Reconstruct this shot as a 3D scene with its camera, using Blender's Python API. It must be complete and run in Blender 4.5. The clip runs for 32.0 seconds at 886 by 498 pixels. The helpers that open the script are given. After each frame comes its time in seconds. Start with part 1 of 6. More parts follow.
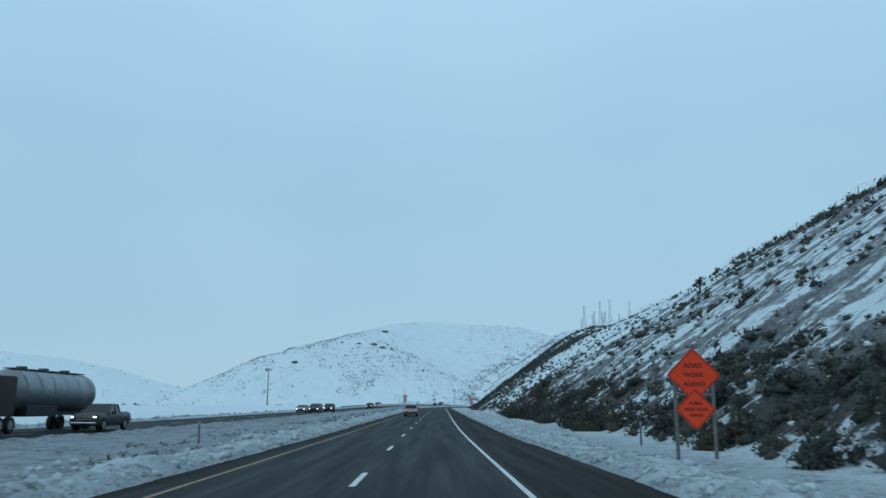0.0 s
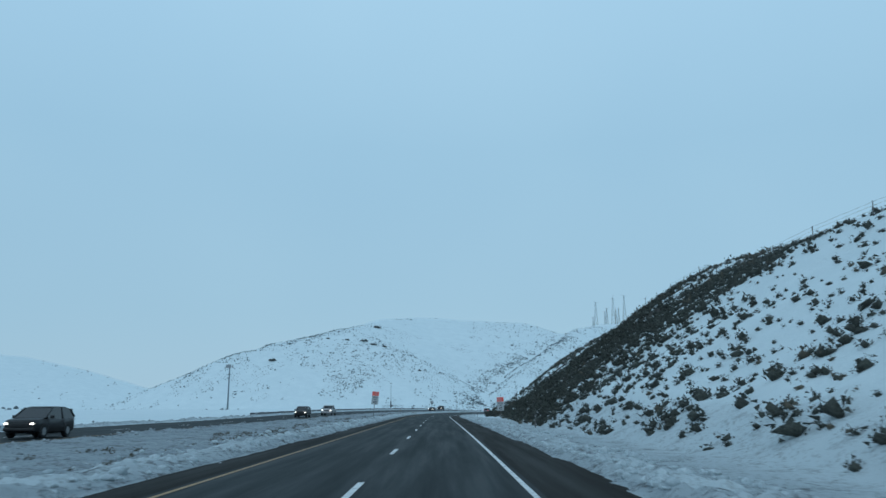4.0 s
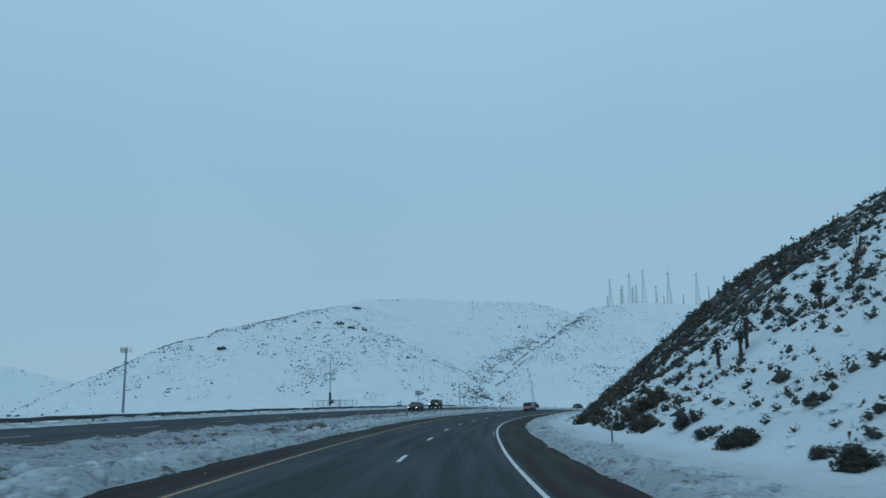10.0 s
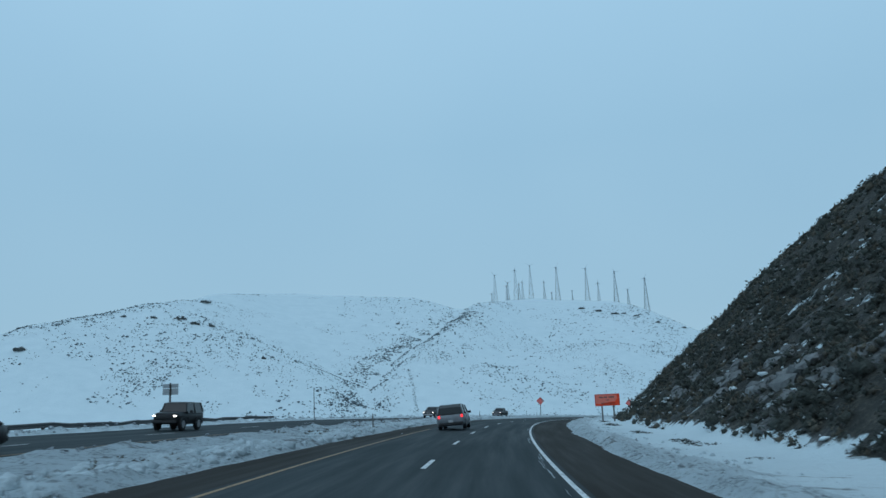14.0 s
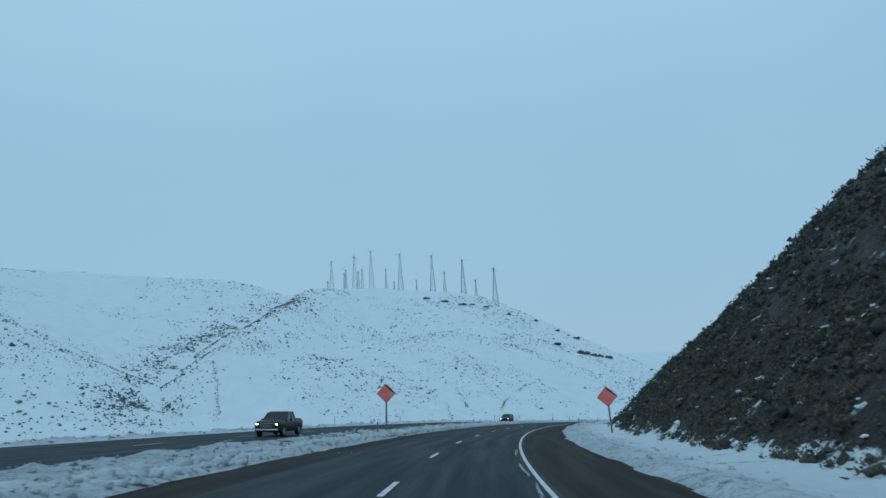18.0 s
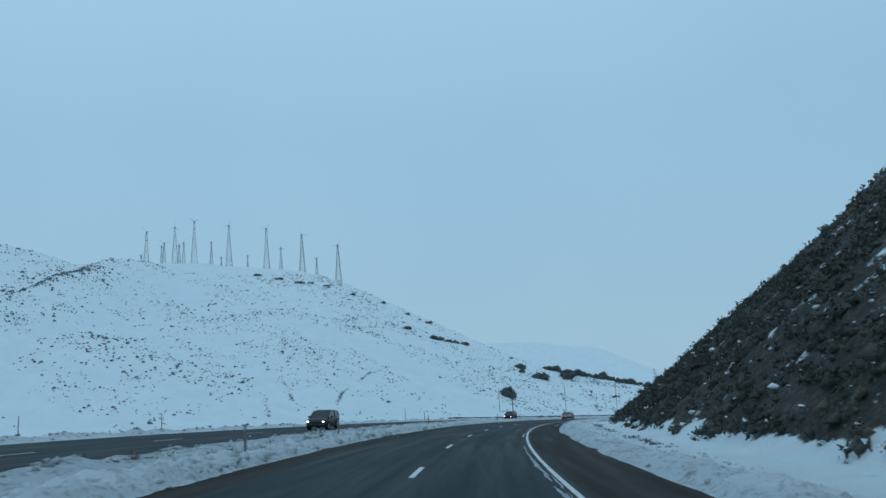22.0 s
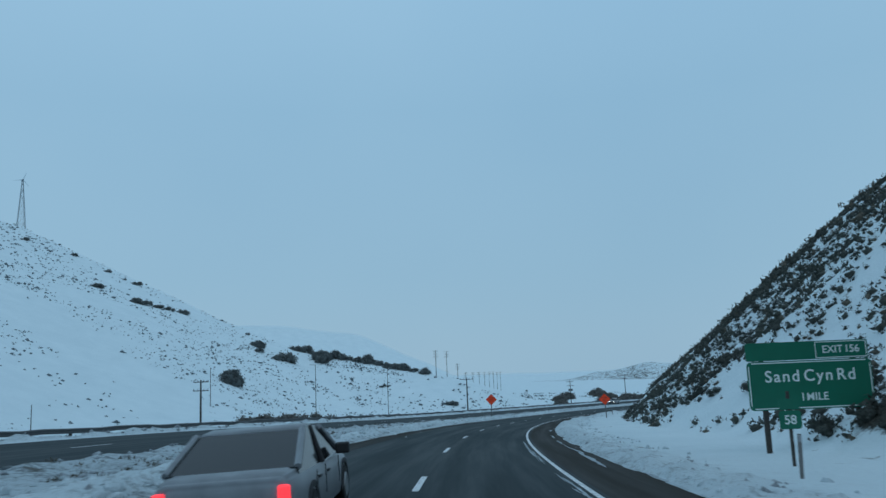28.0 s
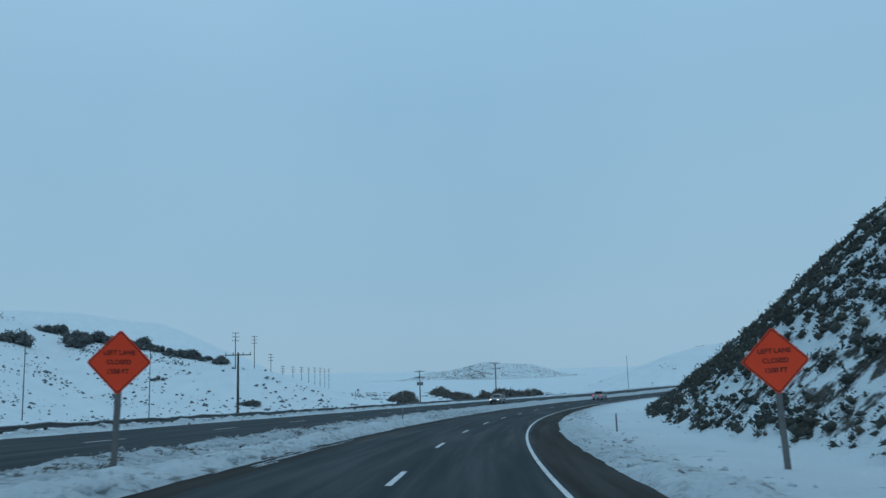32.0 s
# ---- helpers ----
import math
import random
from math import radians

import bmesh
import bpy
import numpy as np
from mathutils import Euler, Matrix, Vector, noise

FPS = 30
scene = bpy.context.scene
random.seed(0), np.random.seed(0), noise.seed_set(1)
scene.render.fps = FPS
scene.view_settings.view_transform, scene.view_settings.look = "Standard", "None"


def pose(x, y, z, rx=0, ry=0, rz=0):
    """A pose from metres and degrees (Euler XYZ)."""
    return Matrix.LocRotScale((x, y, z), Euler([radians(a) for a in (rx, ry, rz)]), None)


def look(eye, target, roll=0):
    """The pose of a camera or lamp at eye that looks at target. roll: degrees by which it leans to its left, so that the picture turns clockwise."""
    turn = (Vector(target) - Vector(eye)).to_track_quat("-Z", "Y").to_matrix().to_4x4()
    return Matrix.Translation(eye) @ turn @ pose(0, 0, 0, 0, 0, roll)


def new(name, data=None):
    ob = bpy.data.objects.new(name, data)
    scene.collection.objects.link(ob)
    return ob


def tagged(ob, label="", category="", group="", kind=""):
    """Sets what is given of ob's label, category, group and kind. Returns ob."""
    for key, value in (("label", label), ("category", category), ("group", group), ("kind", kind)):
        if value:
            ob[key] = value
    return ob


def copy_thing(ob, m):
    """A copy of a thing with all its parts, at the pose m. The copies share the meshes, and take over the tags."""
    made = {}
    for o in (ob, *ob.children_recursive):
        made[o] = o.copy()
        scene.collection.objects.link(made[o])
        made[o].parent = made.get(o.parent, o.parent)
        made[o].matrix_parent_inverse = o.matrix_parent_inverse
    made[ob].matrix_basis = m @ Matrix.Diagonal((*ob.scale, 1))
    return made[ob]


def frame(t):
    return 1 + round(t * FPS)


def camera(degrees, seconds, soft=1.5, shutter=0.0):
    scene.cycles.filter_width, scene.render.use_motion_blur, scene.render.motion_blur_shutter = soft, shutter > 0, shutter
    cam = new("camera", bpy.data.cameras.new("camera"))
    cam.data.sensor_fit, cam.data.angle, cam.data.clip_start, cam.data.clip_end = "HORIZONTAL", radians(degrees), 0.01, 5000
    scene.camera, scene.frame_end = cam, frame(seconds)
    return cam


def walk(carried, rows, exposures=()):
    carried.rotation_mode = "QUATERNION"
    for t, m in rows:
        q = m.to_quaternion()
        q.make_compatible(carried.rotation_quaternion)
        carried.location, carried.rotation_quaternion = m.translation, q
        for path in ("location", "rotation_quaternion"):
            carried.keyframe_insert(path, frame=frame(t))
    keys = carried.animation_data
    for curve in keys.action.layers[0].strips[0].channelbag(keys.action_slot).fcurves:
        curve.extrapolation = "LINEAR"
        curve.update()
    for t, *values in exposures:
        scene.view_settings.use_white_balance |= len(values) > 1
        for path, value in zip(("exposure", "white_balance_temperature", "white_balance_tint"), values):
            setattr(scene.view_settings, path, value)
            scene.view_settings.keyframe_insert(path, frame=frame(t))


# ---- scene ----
cam = camera(57.8, 32.0, shutter=0.15)
PATH = [
    (0.0, (0.000, -0.000, 1.700), (0.001, 98.097, 21.115), 0.000),
    (0.5, (-0.193, 15.238, 1.696), (-0.288, 113.314, 21.216), 0.065),
    (1.0, (-0.375, 30.429, 1.720), (-0.418, 128.460, 21.468), -0.365),
    (1.5, (-0.543, 45.572, 1.771), (-0.508, 143.591, 21.578), -0.472),
    (2.0, (-0.678, 60.639, 1.843), (-0.523, 158.660, 21.642), -0.323),
    (2.5, (-0.775, 75.600, 1.932), (-0.644, 173.626, 21.701), -0.120),
    (4.5, (-0.806, 134.216, 2.399), (-0.651, 232.200, 22.377), 0.136),
    (5.0, (-0.780, 148.694, 2.493), (-0.540, 246.737, 22.176), 0.028),
    (5.5, (-0.751, 163.116, 2.580), (-0.659, 261.163, 22.250), 0.445),
    (6.0, (-0.762, 177.496, 2.667), (-0.987, 275.490, 22.596), 0.273),
    (6.5, (-0.812, 191.839, 2.755), (-1.108, 289.784, 22.924), 0.064),
    (7.0, (-0.892, 206.132, 2.835), (-1.180, 304.112, 22.831), -0.017),
    (7.5, (-0.980, 220.355, 2.899), (-1.260, 318.356, 22.792), -0.220),
    (8.0, (-1.033, 234.491, 2.956), (-1.146, 332.506, 22.779), -0.181),
    (8.5, (-1.061, 248.527, 3.015), (-0.949, 346.552, 22.794), -0.169),
    (9.0, (-1.068, 262.474, 3.070), (-0.758, 360.509, 22.793), -0.545),
    (9.5, (-1.045, 276.348, 3.114), (-0.438, 374.404, 22.722), -0.851),
    (10.0, (-0.951, 290.151, 3.142), (0.262, 388.233, 22.598), -1.183),
    (10.5, (-0.730, 303.882, 3.154), (1.608, 401.962, 22.517), -1.724),
    (11.0, (-0.321, 317.537, 3.158), (3.592, 415.575, 22.479), -2.095),
    (11.5, (0.331, 331.109, 3.165), (6.120, 429.053, 22.489), -2.468),
    (12.0, (1.256, 344.585, 3.184), (8.987, 442.356, 22.706), -2.482),
    (12.5, (2.456, 357.956, 3.225), (12.176, 455.492, 23.027), -2.485),
    (13.0, (3.928, 371.219, 3.288), (15.786, 468.477, 23.292), -2.680),
    (13.5, (5.690, 384.380, 3.363), (19.825, 481.341, 23.333), -2.633),
    (14.0, (7.757, 397.445, 3.442), (24.220, 494.053, 23.337), -2.625),
    (14.5, (10.139, 410.418, 3.516), (29.064, 506.599, 23.292), -2.843),
    (16.5, (22.948, 461.330, 3.715), (51.715, 555.099, 23.207), -2.938),
    (17.0, (26.920, 473.755, 3.703), (58.056, 566.798, 23.027), -3.128),
    (17.5, (31.176, 486.040, 3.658), (64.479, 578.359, 22.840), -2.946),
    (18.0, (35.693, 498.171, 3.573), (71.106, 589.729, 22.630), -3.013),
    (18.5, (40.453, 510.145, 3.446), (77.901, 600.931, 22.301), -3.007),
    (19.0, (45.442, 521.963, 3.281), (84.849, 611.973, 21.861), -3.055),
    (19.5, (50.668, 533.629, 3.091), (92.086, 622.760, 21.539), -2.797),
    (20.0, (56.164, 545.141, 2.892), (99.815, 633.230, 21.196), -2.681),
    (20.5, (61.949, 556.501, 2.696), (107.863, 643.474, 20.795), -2.779),
    (21.0, (68.025, 567.720, 2.495), (116.195, 653.515, 20.354), -2.789),
    (21.5, (74.384, 578.804, 2.277), (124.675, 663.421, 19.907), -3.047),
    (22.0, (81.017, 589.751, 2.034), (133.362, 673.159, 19.447), -3.222),
    (22.5, (87.921, 600.549, 1.764), (142.342, 682.656, 18.990), -3.213),
    (23.0, (95.093, 611.183, 1.465), (151.479, 691.999, 18.478), -3.107),
    (23.5, (102.520, 621.647, 1.139), (160.811, 701.143, 17.948), -3.133),
    (24.0, (110.197, 631.932, 0.787), (170.356, 710.066, 17.399), -2.869),
    (24.5, (118.126, 642.028, 0.411), (180.186, 718.695, 16.865), -2.750),
    (25.0, (126.309, 651.922, 0.014), (190.286, 727.019, 16.364), -2.678),
    (25.5, (134.732, 661.600, -0.405), (200.582, 735.099, 15.771), -2.653),
    (26.0, (143.375, 671.041, -0.846), (211.137, 742.846, 15.040), -2.726),
    (26.5, (152.255, 680.244, -1.308), (221.907, 750.272, 14.335), -2.727),
    (28.5, (190.245, 714.818, -3.338), (266.576, 777.633, 11.760), -2.124),
    (29.0, (200.425, 722.964, -3.908), (278.373, 783.823, 10.936), -1.843),
    (29.5, (210.864, 730.875, -4.502), (290.446, 789.635, 10.132), -1.758),
    (30.0, (221.517, 738.510, -5.117), (302.627, 795.197, 9.299), -1.718),
    (30.5, (232.315, 745.834, -5.740), (314.942, 800.282, 8.690), -2.094),
    (31.0, (243.178, 752.820, -6.358), (327.007, 805.366, 8.189), -2.256),
    (31.5, (254.062, 759.440, -6.960), (339.139, 809.926, 7.642), -2.107),
    (32.0, (264.963, 765.666, -7.543), (351.279, 813.952, 7.226), -1.784),
]
walk(cam, [(t, look(eye, target, roll)) for t, eye, target, roll in PATH],
     exposures=((0.0, -0.03, 6480, 10), (1.0, -0.08, 6450, 10), (5.2, -0.10, 6400, 10), (7.0, -0.03, 6420, 10), (8.0, -0.02, 6420, 10), (9.2, -0.28, 6330, 10), (10.5, -0.29, 6320, 10), (13.0, -0.18, 6300, 10), (26.0, -0.22, 6280, 10), (29.0, -0.36, 6120, 10), (30.5, -0.30, 6150, 10), (32.0, -0.30, 6150, 10)))

# ---- light: an overcast winter dusk ----
world = bpy.data.worlds.new("overcast_sky")
scene.world = world
world.use_nodes = True
wn, wl = world.node_tree.nodes, world.node_tree.links
wn.clear()
w_out = wn.new("ShaderNodeOutputWorld")
w_add = wn.new("ShaderNodeAddShader")
w_sky = wn.new("ShaderNodeTexSky")
w_sky.sky_type, w_sky.sun_disc = "NISHITA", False
w_sky.sun_elevation, w_sky.sun_rotation = radians(24), radians(200)
w_bg = wn.new("ShaderNodeBackground")
w_bg.inputs[1].default_value = 0.004
w_cloud = wn.new("ShaderNodeBackground")
w_cloud.inputs[1].default_value = 1.0
w_tc = wn.new("ShaderNodeTexCoord")
w_sep = wn.new("ShaderNodeSeparateXYZ")
w_ramp = wn.new("ShaderNodeValToRGB")
w_noise = wn.new("ShaderNodeTexNoise")
w_noise.inputs["Scale"].default_value, w_noise.inputs["Detail"].default_value = 1.6, 3.0
w_mix = wn.new("ShaderNodeMixRGB")
w_mix.blend_type, w_mix.inputs[0].default_value = "SOFT_LIGHT", 0.22
SKY_STOPS = ((0.0, (0.30, 0.42, 0.50)), (0.44, (0.33, 0.47, 0.56)), (0.50, (0.375, 0.570, 0.705)), (0.56, (0.350, 0.565, 0.715)),
             (0.66, (0.338, 0.572, 0.75)), (0.76, (0.395, 0.650, 0.85)), (0.86, (0.40, 0.60, 0.76)), (1.0, (0.40, 0.58, 0.72)))
els = w_ramp.color_ramp.elements
els[0].position, els[1].position = SKY_STOPS[0][0], SKY_STOPS[-1][0]
els[0].color, els[1].color = (*SKY_STOPS[0][1], 1), (*SKY_STOPS[-1][1], 1)
for stop, colour in SKY_STOPS[1:-1]:
    els.new(stop).color = (*colour, 1)
w_map = wn.new("ShaderNodeMapRange")
w_map.inputs[1].default_value, w_map.inputs[2].default_value = -1.0, 1.0
wl.new(w_tc.outputs["Generated"], w_sep.inputs[0])
wl.new(w_tc.outputs["Generated"], w_noise.inputs["Vector"])
wl.new(w_sep.outputs["Z"], w_map.inputs[0])
wl.new(w_map.outputs[0], w_ramp.inputs[0])
wl.new(w_ramp.outputs[0], w_mix.inputs[1])
wl.new(w_noise.outputs[0], w_mix.inputs[2])
wl.new(w_mix.outputs[0], w_cloud.inputs[0])
wl.new(w_sky.outputs[0], w_bg.inputs[0])
wl.new(w_bg.outputs[0], w_add.inputs[0])
wl.new(w_cloud.outputs[0], w_add.inputs[1])
wl.new(w_add.outputs[0], w_out.inputs[0])

sun = new("sun", bpy.data.lights.new("sun", "SUN"))
sun.data.energy, sun.data.angle, sun.data.color = 0.25, radians(40), (0.86, 0.94, 1.0)
sun.matrix_world = look((0, 0, 200), (60, 160, 0))


# ---- materials ----
def nodes_of(name, roughness=0.8, metal=0.0):
    m = bpy.data.materials.new(name)
    m.use_nodes = True
    n, l = m.node_tree.nodes, m.node_tree.links
    b = n["Principled BSDF"]
    b.inputs["Roughness"].default_value, b.inputs["Metallic"].default_value = roughness, metal
    return m, n, l, b


def noise_node(n, l, scale, detail=4.0, rough=0.55, coords=None, stretch=None):
    t = n.new("ShaderNodeTexNoise")
    t.inputs["Scale"].default_value, t.inputs["Detail"].default_value, t.inputs["Roughness"].default_value = scale, detail, rough
    if coords:
        src = coords
        if stretch:
            mp = n.new("ShaderNodeMapping")
            mp.inputs["Scale"].default_value = stretch[0]
            mp.inputs["Rotation"].default_value = stretch[1]
            l.new(coords, mp.inputs[0])
            src = mp.outputs[0]
        l.new(src, t.inputs["Vector"])
    return t


def ramp_node(n, stops):
    r = n.new("ShaderNodeValToRGB")
    e = r.color_ramp.elements
    e[0].position, e[0].color = stops[0][0], (*stops[0][1], 1)
    e[1].position, e[1].color = stops[-1][0], (*stops[-1][1], 1)
    for p, c in stops[1:-1]:
        e.new(p).color = (*c, 1)
    return r


def math_node(n, l, op, a, b=None, clamp=False):
    x = n.new("ShaderNodeMath")
    x.operation, x.use_clamp = op, clamp
    for i, v in enumerate((a, b)):
        if v is None:
            continue
        if isinstance(v, (int, float)):
            x.inputs[i].default_value = v
        else:
            l.new(v, x.inputs[i])
    return x.outputs[0]


def mix_node(n, l, fac, a, b):
    x = n.new("ShaderNodeMixRGB")
    for i, v in enumerate((fac, a, b)):
        if isinstance(v, tuple):
            x.inputs[i].default_value = (*v, 1)
        elif isinstance(v, (int, float)):
            x.inputs[i].default_value = v
        else:
            l.new(v, x.inputs[i])
    return x.outputs[0]


def bump_node(n, l, b, height, strength, distance):
    x = n.new("ShaderNodeBump")
    x.inputs["Strength"].default_value, x.inputs["Distance"].default_value = strength, distance
    l.new(height, x.inputs["Height"])
    l.new(x.outputs[0], b.inputs["Normal"])


def simple(name, colour, roughness=0.6, metal=0.0, vary=0.25, scale=8.0, bump=0.0):
    m, n, l, b = nodes_of(name, roughness, metal)
    g = n.new("ShaderNodeTexCoord").outputs["Object"]
    t = noise_node(n, l, scale, 5.0, 0.6, g)
    t2 = noise_node(n, l, scale * 0.17, 3.0, 0.5, g)
    f = math_node(n, l, "ADD", math_node(n, l, "MULTIPLY", t.outputs[0], 0.5), math_node(n, l, "MULTIPLY", t2.outputs[0], 0.5))
    dark, light = tuple(c * (1 - vary) for c in colour), tuple(min(1, c * (1 + vary)) for c in colour)
    r = ramp_node(n, ((0.3, dark), (0.7, light)))
    l.new(f, r.inputs[0])
    l.new(r.outputs[0], b.inputs["Base Color"])
    if bump:
        bump_node(n, l, b, t.outputs[0], 0.6, bump)
    return m


def snow_ground():
    """Snow with soil, scree and dry grass showing through where the attribute bare is high, and road dirt where dirt is."""
    m, n, l, b = nodes_of("snow_and_soil", 0.8)
    b.inputs["Specular IOR Level"].default_value = 0.25
    pos = n.new("ShaderNodeNewGeometry").outputs["Position"]
    att = {}
    for key in ("bare", "dirt", "along", "lateral"):
        node = n.new("ShaderNodeAttribute")
        node.attribute_name = key
        att[key] = node.outputs["Fac"]
    plane = n.new("ShaderNodeCombineXYZ")
    l.new(att["along"], plane.inputs[0])
    l.new(math_node(n, l, "MULTIPLY", att["lateral"], 0.11), plane.inputs[1])
    big = noise_node(n, l, 0.11, 5.0, 0.6, pos)
    fine = noise_node(n, l, 0.9, 6.0, 0.68, pos)
    rills = noise_node(n, l, 0.27, 4.0, 0.55, plane.outputs[0])
    tiny = noise_node(n, l, 6.0, 5.0, 0.65, pos)
    s1 = math_node(n, l, "ADD", math_node(n, l, "MULTIPLY", big.outputs[0], 0.20), math_node(n, l, "MULTIPLY", fine.outputs[0], 0.40))
    early = math_node(n, l, "MULTIPLY", math_node(n, l, "SUBTRACT", 150.0, att["along"]), 0.03, True)
    blotch = noise_node(n, l, 0.33, 4.0, 0.55, pos)
    run = mix_node(n, l, early, blotch.outputs[0], rills.outputs[0])
    s1 = math_node(n, l, "ADD", s1, math_node(n, l, "MULTIPLY", run, 0.40))
    lim = math_node(n, l, "SUBTRACT", 0.74, math_node(n, l, "MULTIPLY", att["bare"], 0.48))
    f = math_node(n, l, "MULTIPLY", math_node(n, l, "SUBTRACT", s1, lim), 24.0, True)
    soil = ramp_node(n, ((0.38, (0.016, 0.017, 0.015)), (0.47, (0.034, 0.033, 0.028)), (0.55, (0.060, 0.056, 0.046)), (0.66, (0.14, 0.127, 0.103))))
    scree = ramp_node(n, ((0.38, (0.07, 0.075, 0.08)), (0.50, (0.16, 0.165, 0.17)), (0.64, (0.36, 0.38, 0.40))))
    sf = math_node(n, l, "ADD", math_node(n, l, "MULTIPLY", fine.outputs[0], 0.5), math_node(n, l, "MULTIPLY", tiny.outputs[0], 0.5))
    l.new(sf, soil.inputs[0])
    l.new(sf, scree.inputs[0])
    stony = math_node(n, l, "MULTIPLY", math_node(n, l, "SUBTRACT", 150.0, att["along"]), 0.02, True)
    stony = math_node(n, l, "MULTIPLY", stony, math_node(n, l, "MULTIPLY", math_node(n, l, "SUBTRACT", att["lateral"], 12.0), 0.12, True))
    crag = math_node(n, l, "MULTIPLY", math_node(n, l, "SUBTRACT", blotch.outputs[0], 0.56), 9.0, True)
    def between(a, b, rate):
        return math_node(n, l, "MULTIPLY", math_node(n, l, "MULTIPLY", math_node(n, l, "SUBTRACT", att["along"], a), rate, True),
                         math_node(n, l, "MULTIPLY", math_node(n, l, "SUBTRACT", b, att["along"]), rate, True))
    crag = math_node(n, l, "MULTIPLY", crag, math_node(n, l, "ADD", 0.10, math_node(n, l, "MULTIPLY", between(420.0, 478.0, 0.12), 0.5)))
    ledge = math_node(n, l, "MULTIPLY", between(690.0, 835.0, 0.06), math_node(n, l, "MULTIPLY", math_node(n, l, "SUBTRACT", att["lateral"], 20.0), 0.25, True))
    stony = math_node(n, l, "MAXIMUM", stony, math_node(n, l, "MULTIPLY", ledge, 0.7))
    earth = mix_node(n, l, math_node(n, l, "MAXIMUM", stony, crag), soil.outputs[0], scree.outputs[0])
    snow = ramp_node(n, ((0.3, (0.655, 0.755, 0.79)), (0.65, (0.78, 0.87, 0.895))))
    l.new(math_node(n, l, "ADD", math_node(n, l, "MULTIPLY", big.outputs[0], 0.5), math_node(n, l, "MULTIPLY", tiny.outputs[0], 0.5)), snow.inputs[0])
    grime = math_node(n, l, "MULTIPLY", math_node(n, l, "SUBTRACT", math_node(n, l, "ADD", math_node(n, l, "MULTIPLY", fine.outputs[0], 0.4), math_node(n, l, "MULTIPLY", tiny.outputs[0], 0.6)), 0.50), 10.0, True)
    grime = math_node(n, l, "MULTIPLY", grime, att["dirt"], True)
    slush = mix_node(n, l, math_node(n, l, "MULTIPLY", att["dirt"], 0.68), snow.outputs[0], (0.235, 0.28, 0.31))
    dirty = mix_node(n, l, grime, slush, (0.12, 0.13, 0.135))
    l.new(mix_node(n, l, f, dirty, earth), b.inputs["Base Color"])
    h = math_node(n, l, "ADD", math_node(n, l, "MULTIPLY", fine.outputs[0], 0.7), math_node(n, l, "MULTIPLY", tiny.outputs[0], 0.30))
    bump_node(n, l, b, h, 0.85, 0.45)
    return m


def asphalt(name, base, lateral=True, sheen=0.22):
    m, n, l, b = nodes_of(name, 0.7)
    b.inputs["Specular IOR Level"].default_value = sheen
    pos = n.new("ShaderNodeNewGeometry").outputs["Position"]
    grain = noise_node(n, l, 28.0, 3.0, 0.7, pos)
    cross, along = n.new("ShaderNodeAttribute"), n.new("ShaderNodeAttribute")
    cross.attribute_name, along.attribute_name = "lateral", "along"
    lane = n.new("ShaderNodeCombineXYZ")
    l.new(cross.outputs["Fac"], lane.inputs[0])
    l.new(math_node(n, l, "MULTIPLY", along.outputs["Fac"], 0.035), lane.inputs[1])
    patch = noise_node(n, l, 1.5, 5.0, 0.6, lane.outputs[0])
    f = math_node(n, l, "ADD", math_node(n, l, "MULTIPLY", grain.outputs[0], 0.55), math_node(n, l, "MULTIPLY", patch.outputs[0], 0.45))
    col = ramp_node(n, ((0.32, tuple(c * 0.88 for c in base)), (0.68, tuple(c * 1.12 for c in base))))
    l.new(f, col.inputs[0])
    out = col.outputs[0]
    if lateral:
        wave = math_node(n, l, "ABSOLUTE", math_node(n, l, "SINE", math_node(n, l, "MULTIPLY", cross.outputs["Fac"], 3.1416 / 1.83)))
        wob = math_node(n, l, "MULTIPLY", wave, patch.outputs[0])
        out = mix_node(n, l, math_node(n, l, "MULTIPLY", wob, 0.20), out, tuple(c * 1.7 for c in base))
    damp = math_node(n, l, "MULTIPLY", math_node(n, l, "SUBTRACT", 340.0, along.outputs["Fac"]), 0.008, True)
    out = mix_node(n, l, math_node(n, l, "MULTIPLY", damp, 0.85), out, tuple(c * 0.40 for c in base))
    l.new(out, b.inputs["Base Color"])
    rr = ramp_node(n, ((0.35, (0.60,) * 3), (0.65, (0.80,) * 3)))
    l.new(patch.outputs[0], rr.inputs[0])
    l.new(rr.outputs[0], b.inputs["Roughness"])
    bump_node(n, l, b, grain.outputs[0], 0.25, 0.01)
    return m


def paint(name, colour):
    m, n, l, b = nodes_of(name, 0.6)
    pos = n.new("ShaderNodeNewGeometry").outputs["Position"]
    t = noise_node(n, l, 6.0, 6.0, 0.7, pos)
    r = ramp_node(n, ((0.36, tuple(c * 0.35 for c in colour)), (0.50, colour)))
    l.new(t.outputs[0], r.inputs[0])
    l.new(r.outputs[0], b.inputs["Base Color"])
    return m


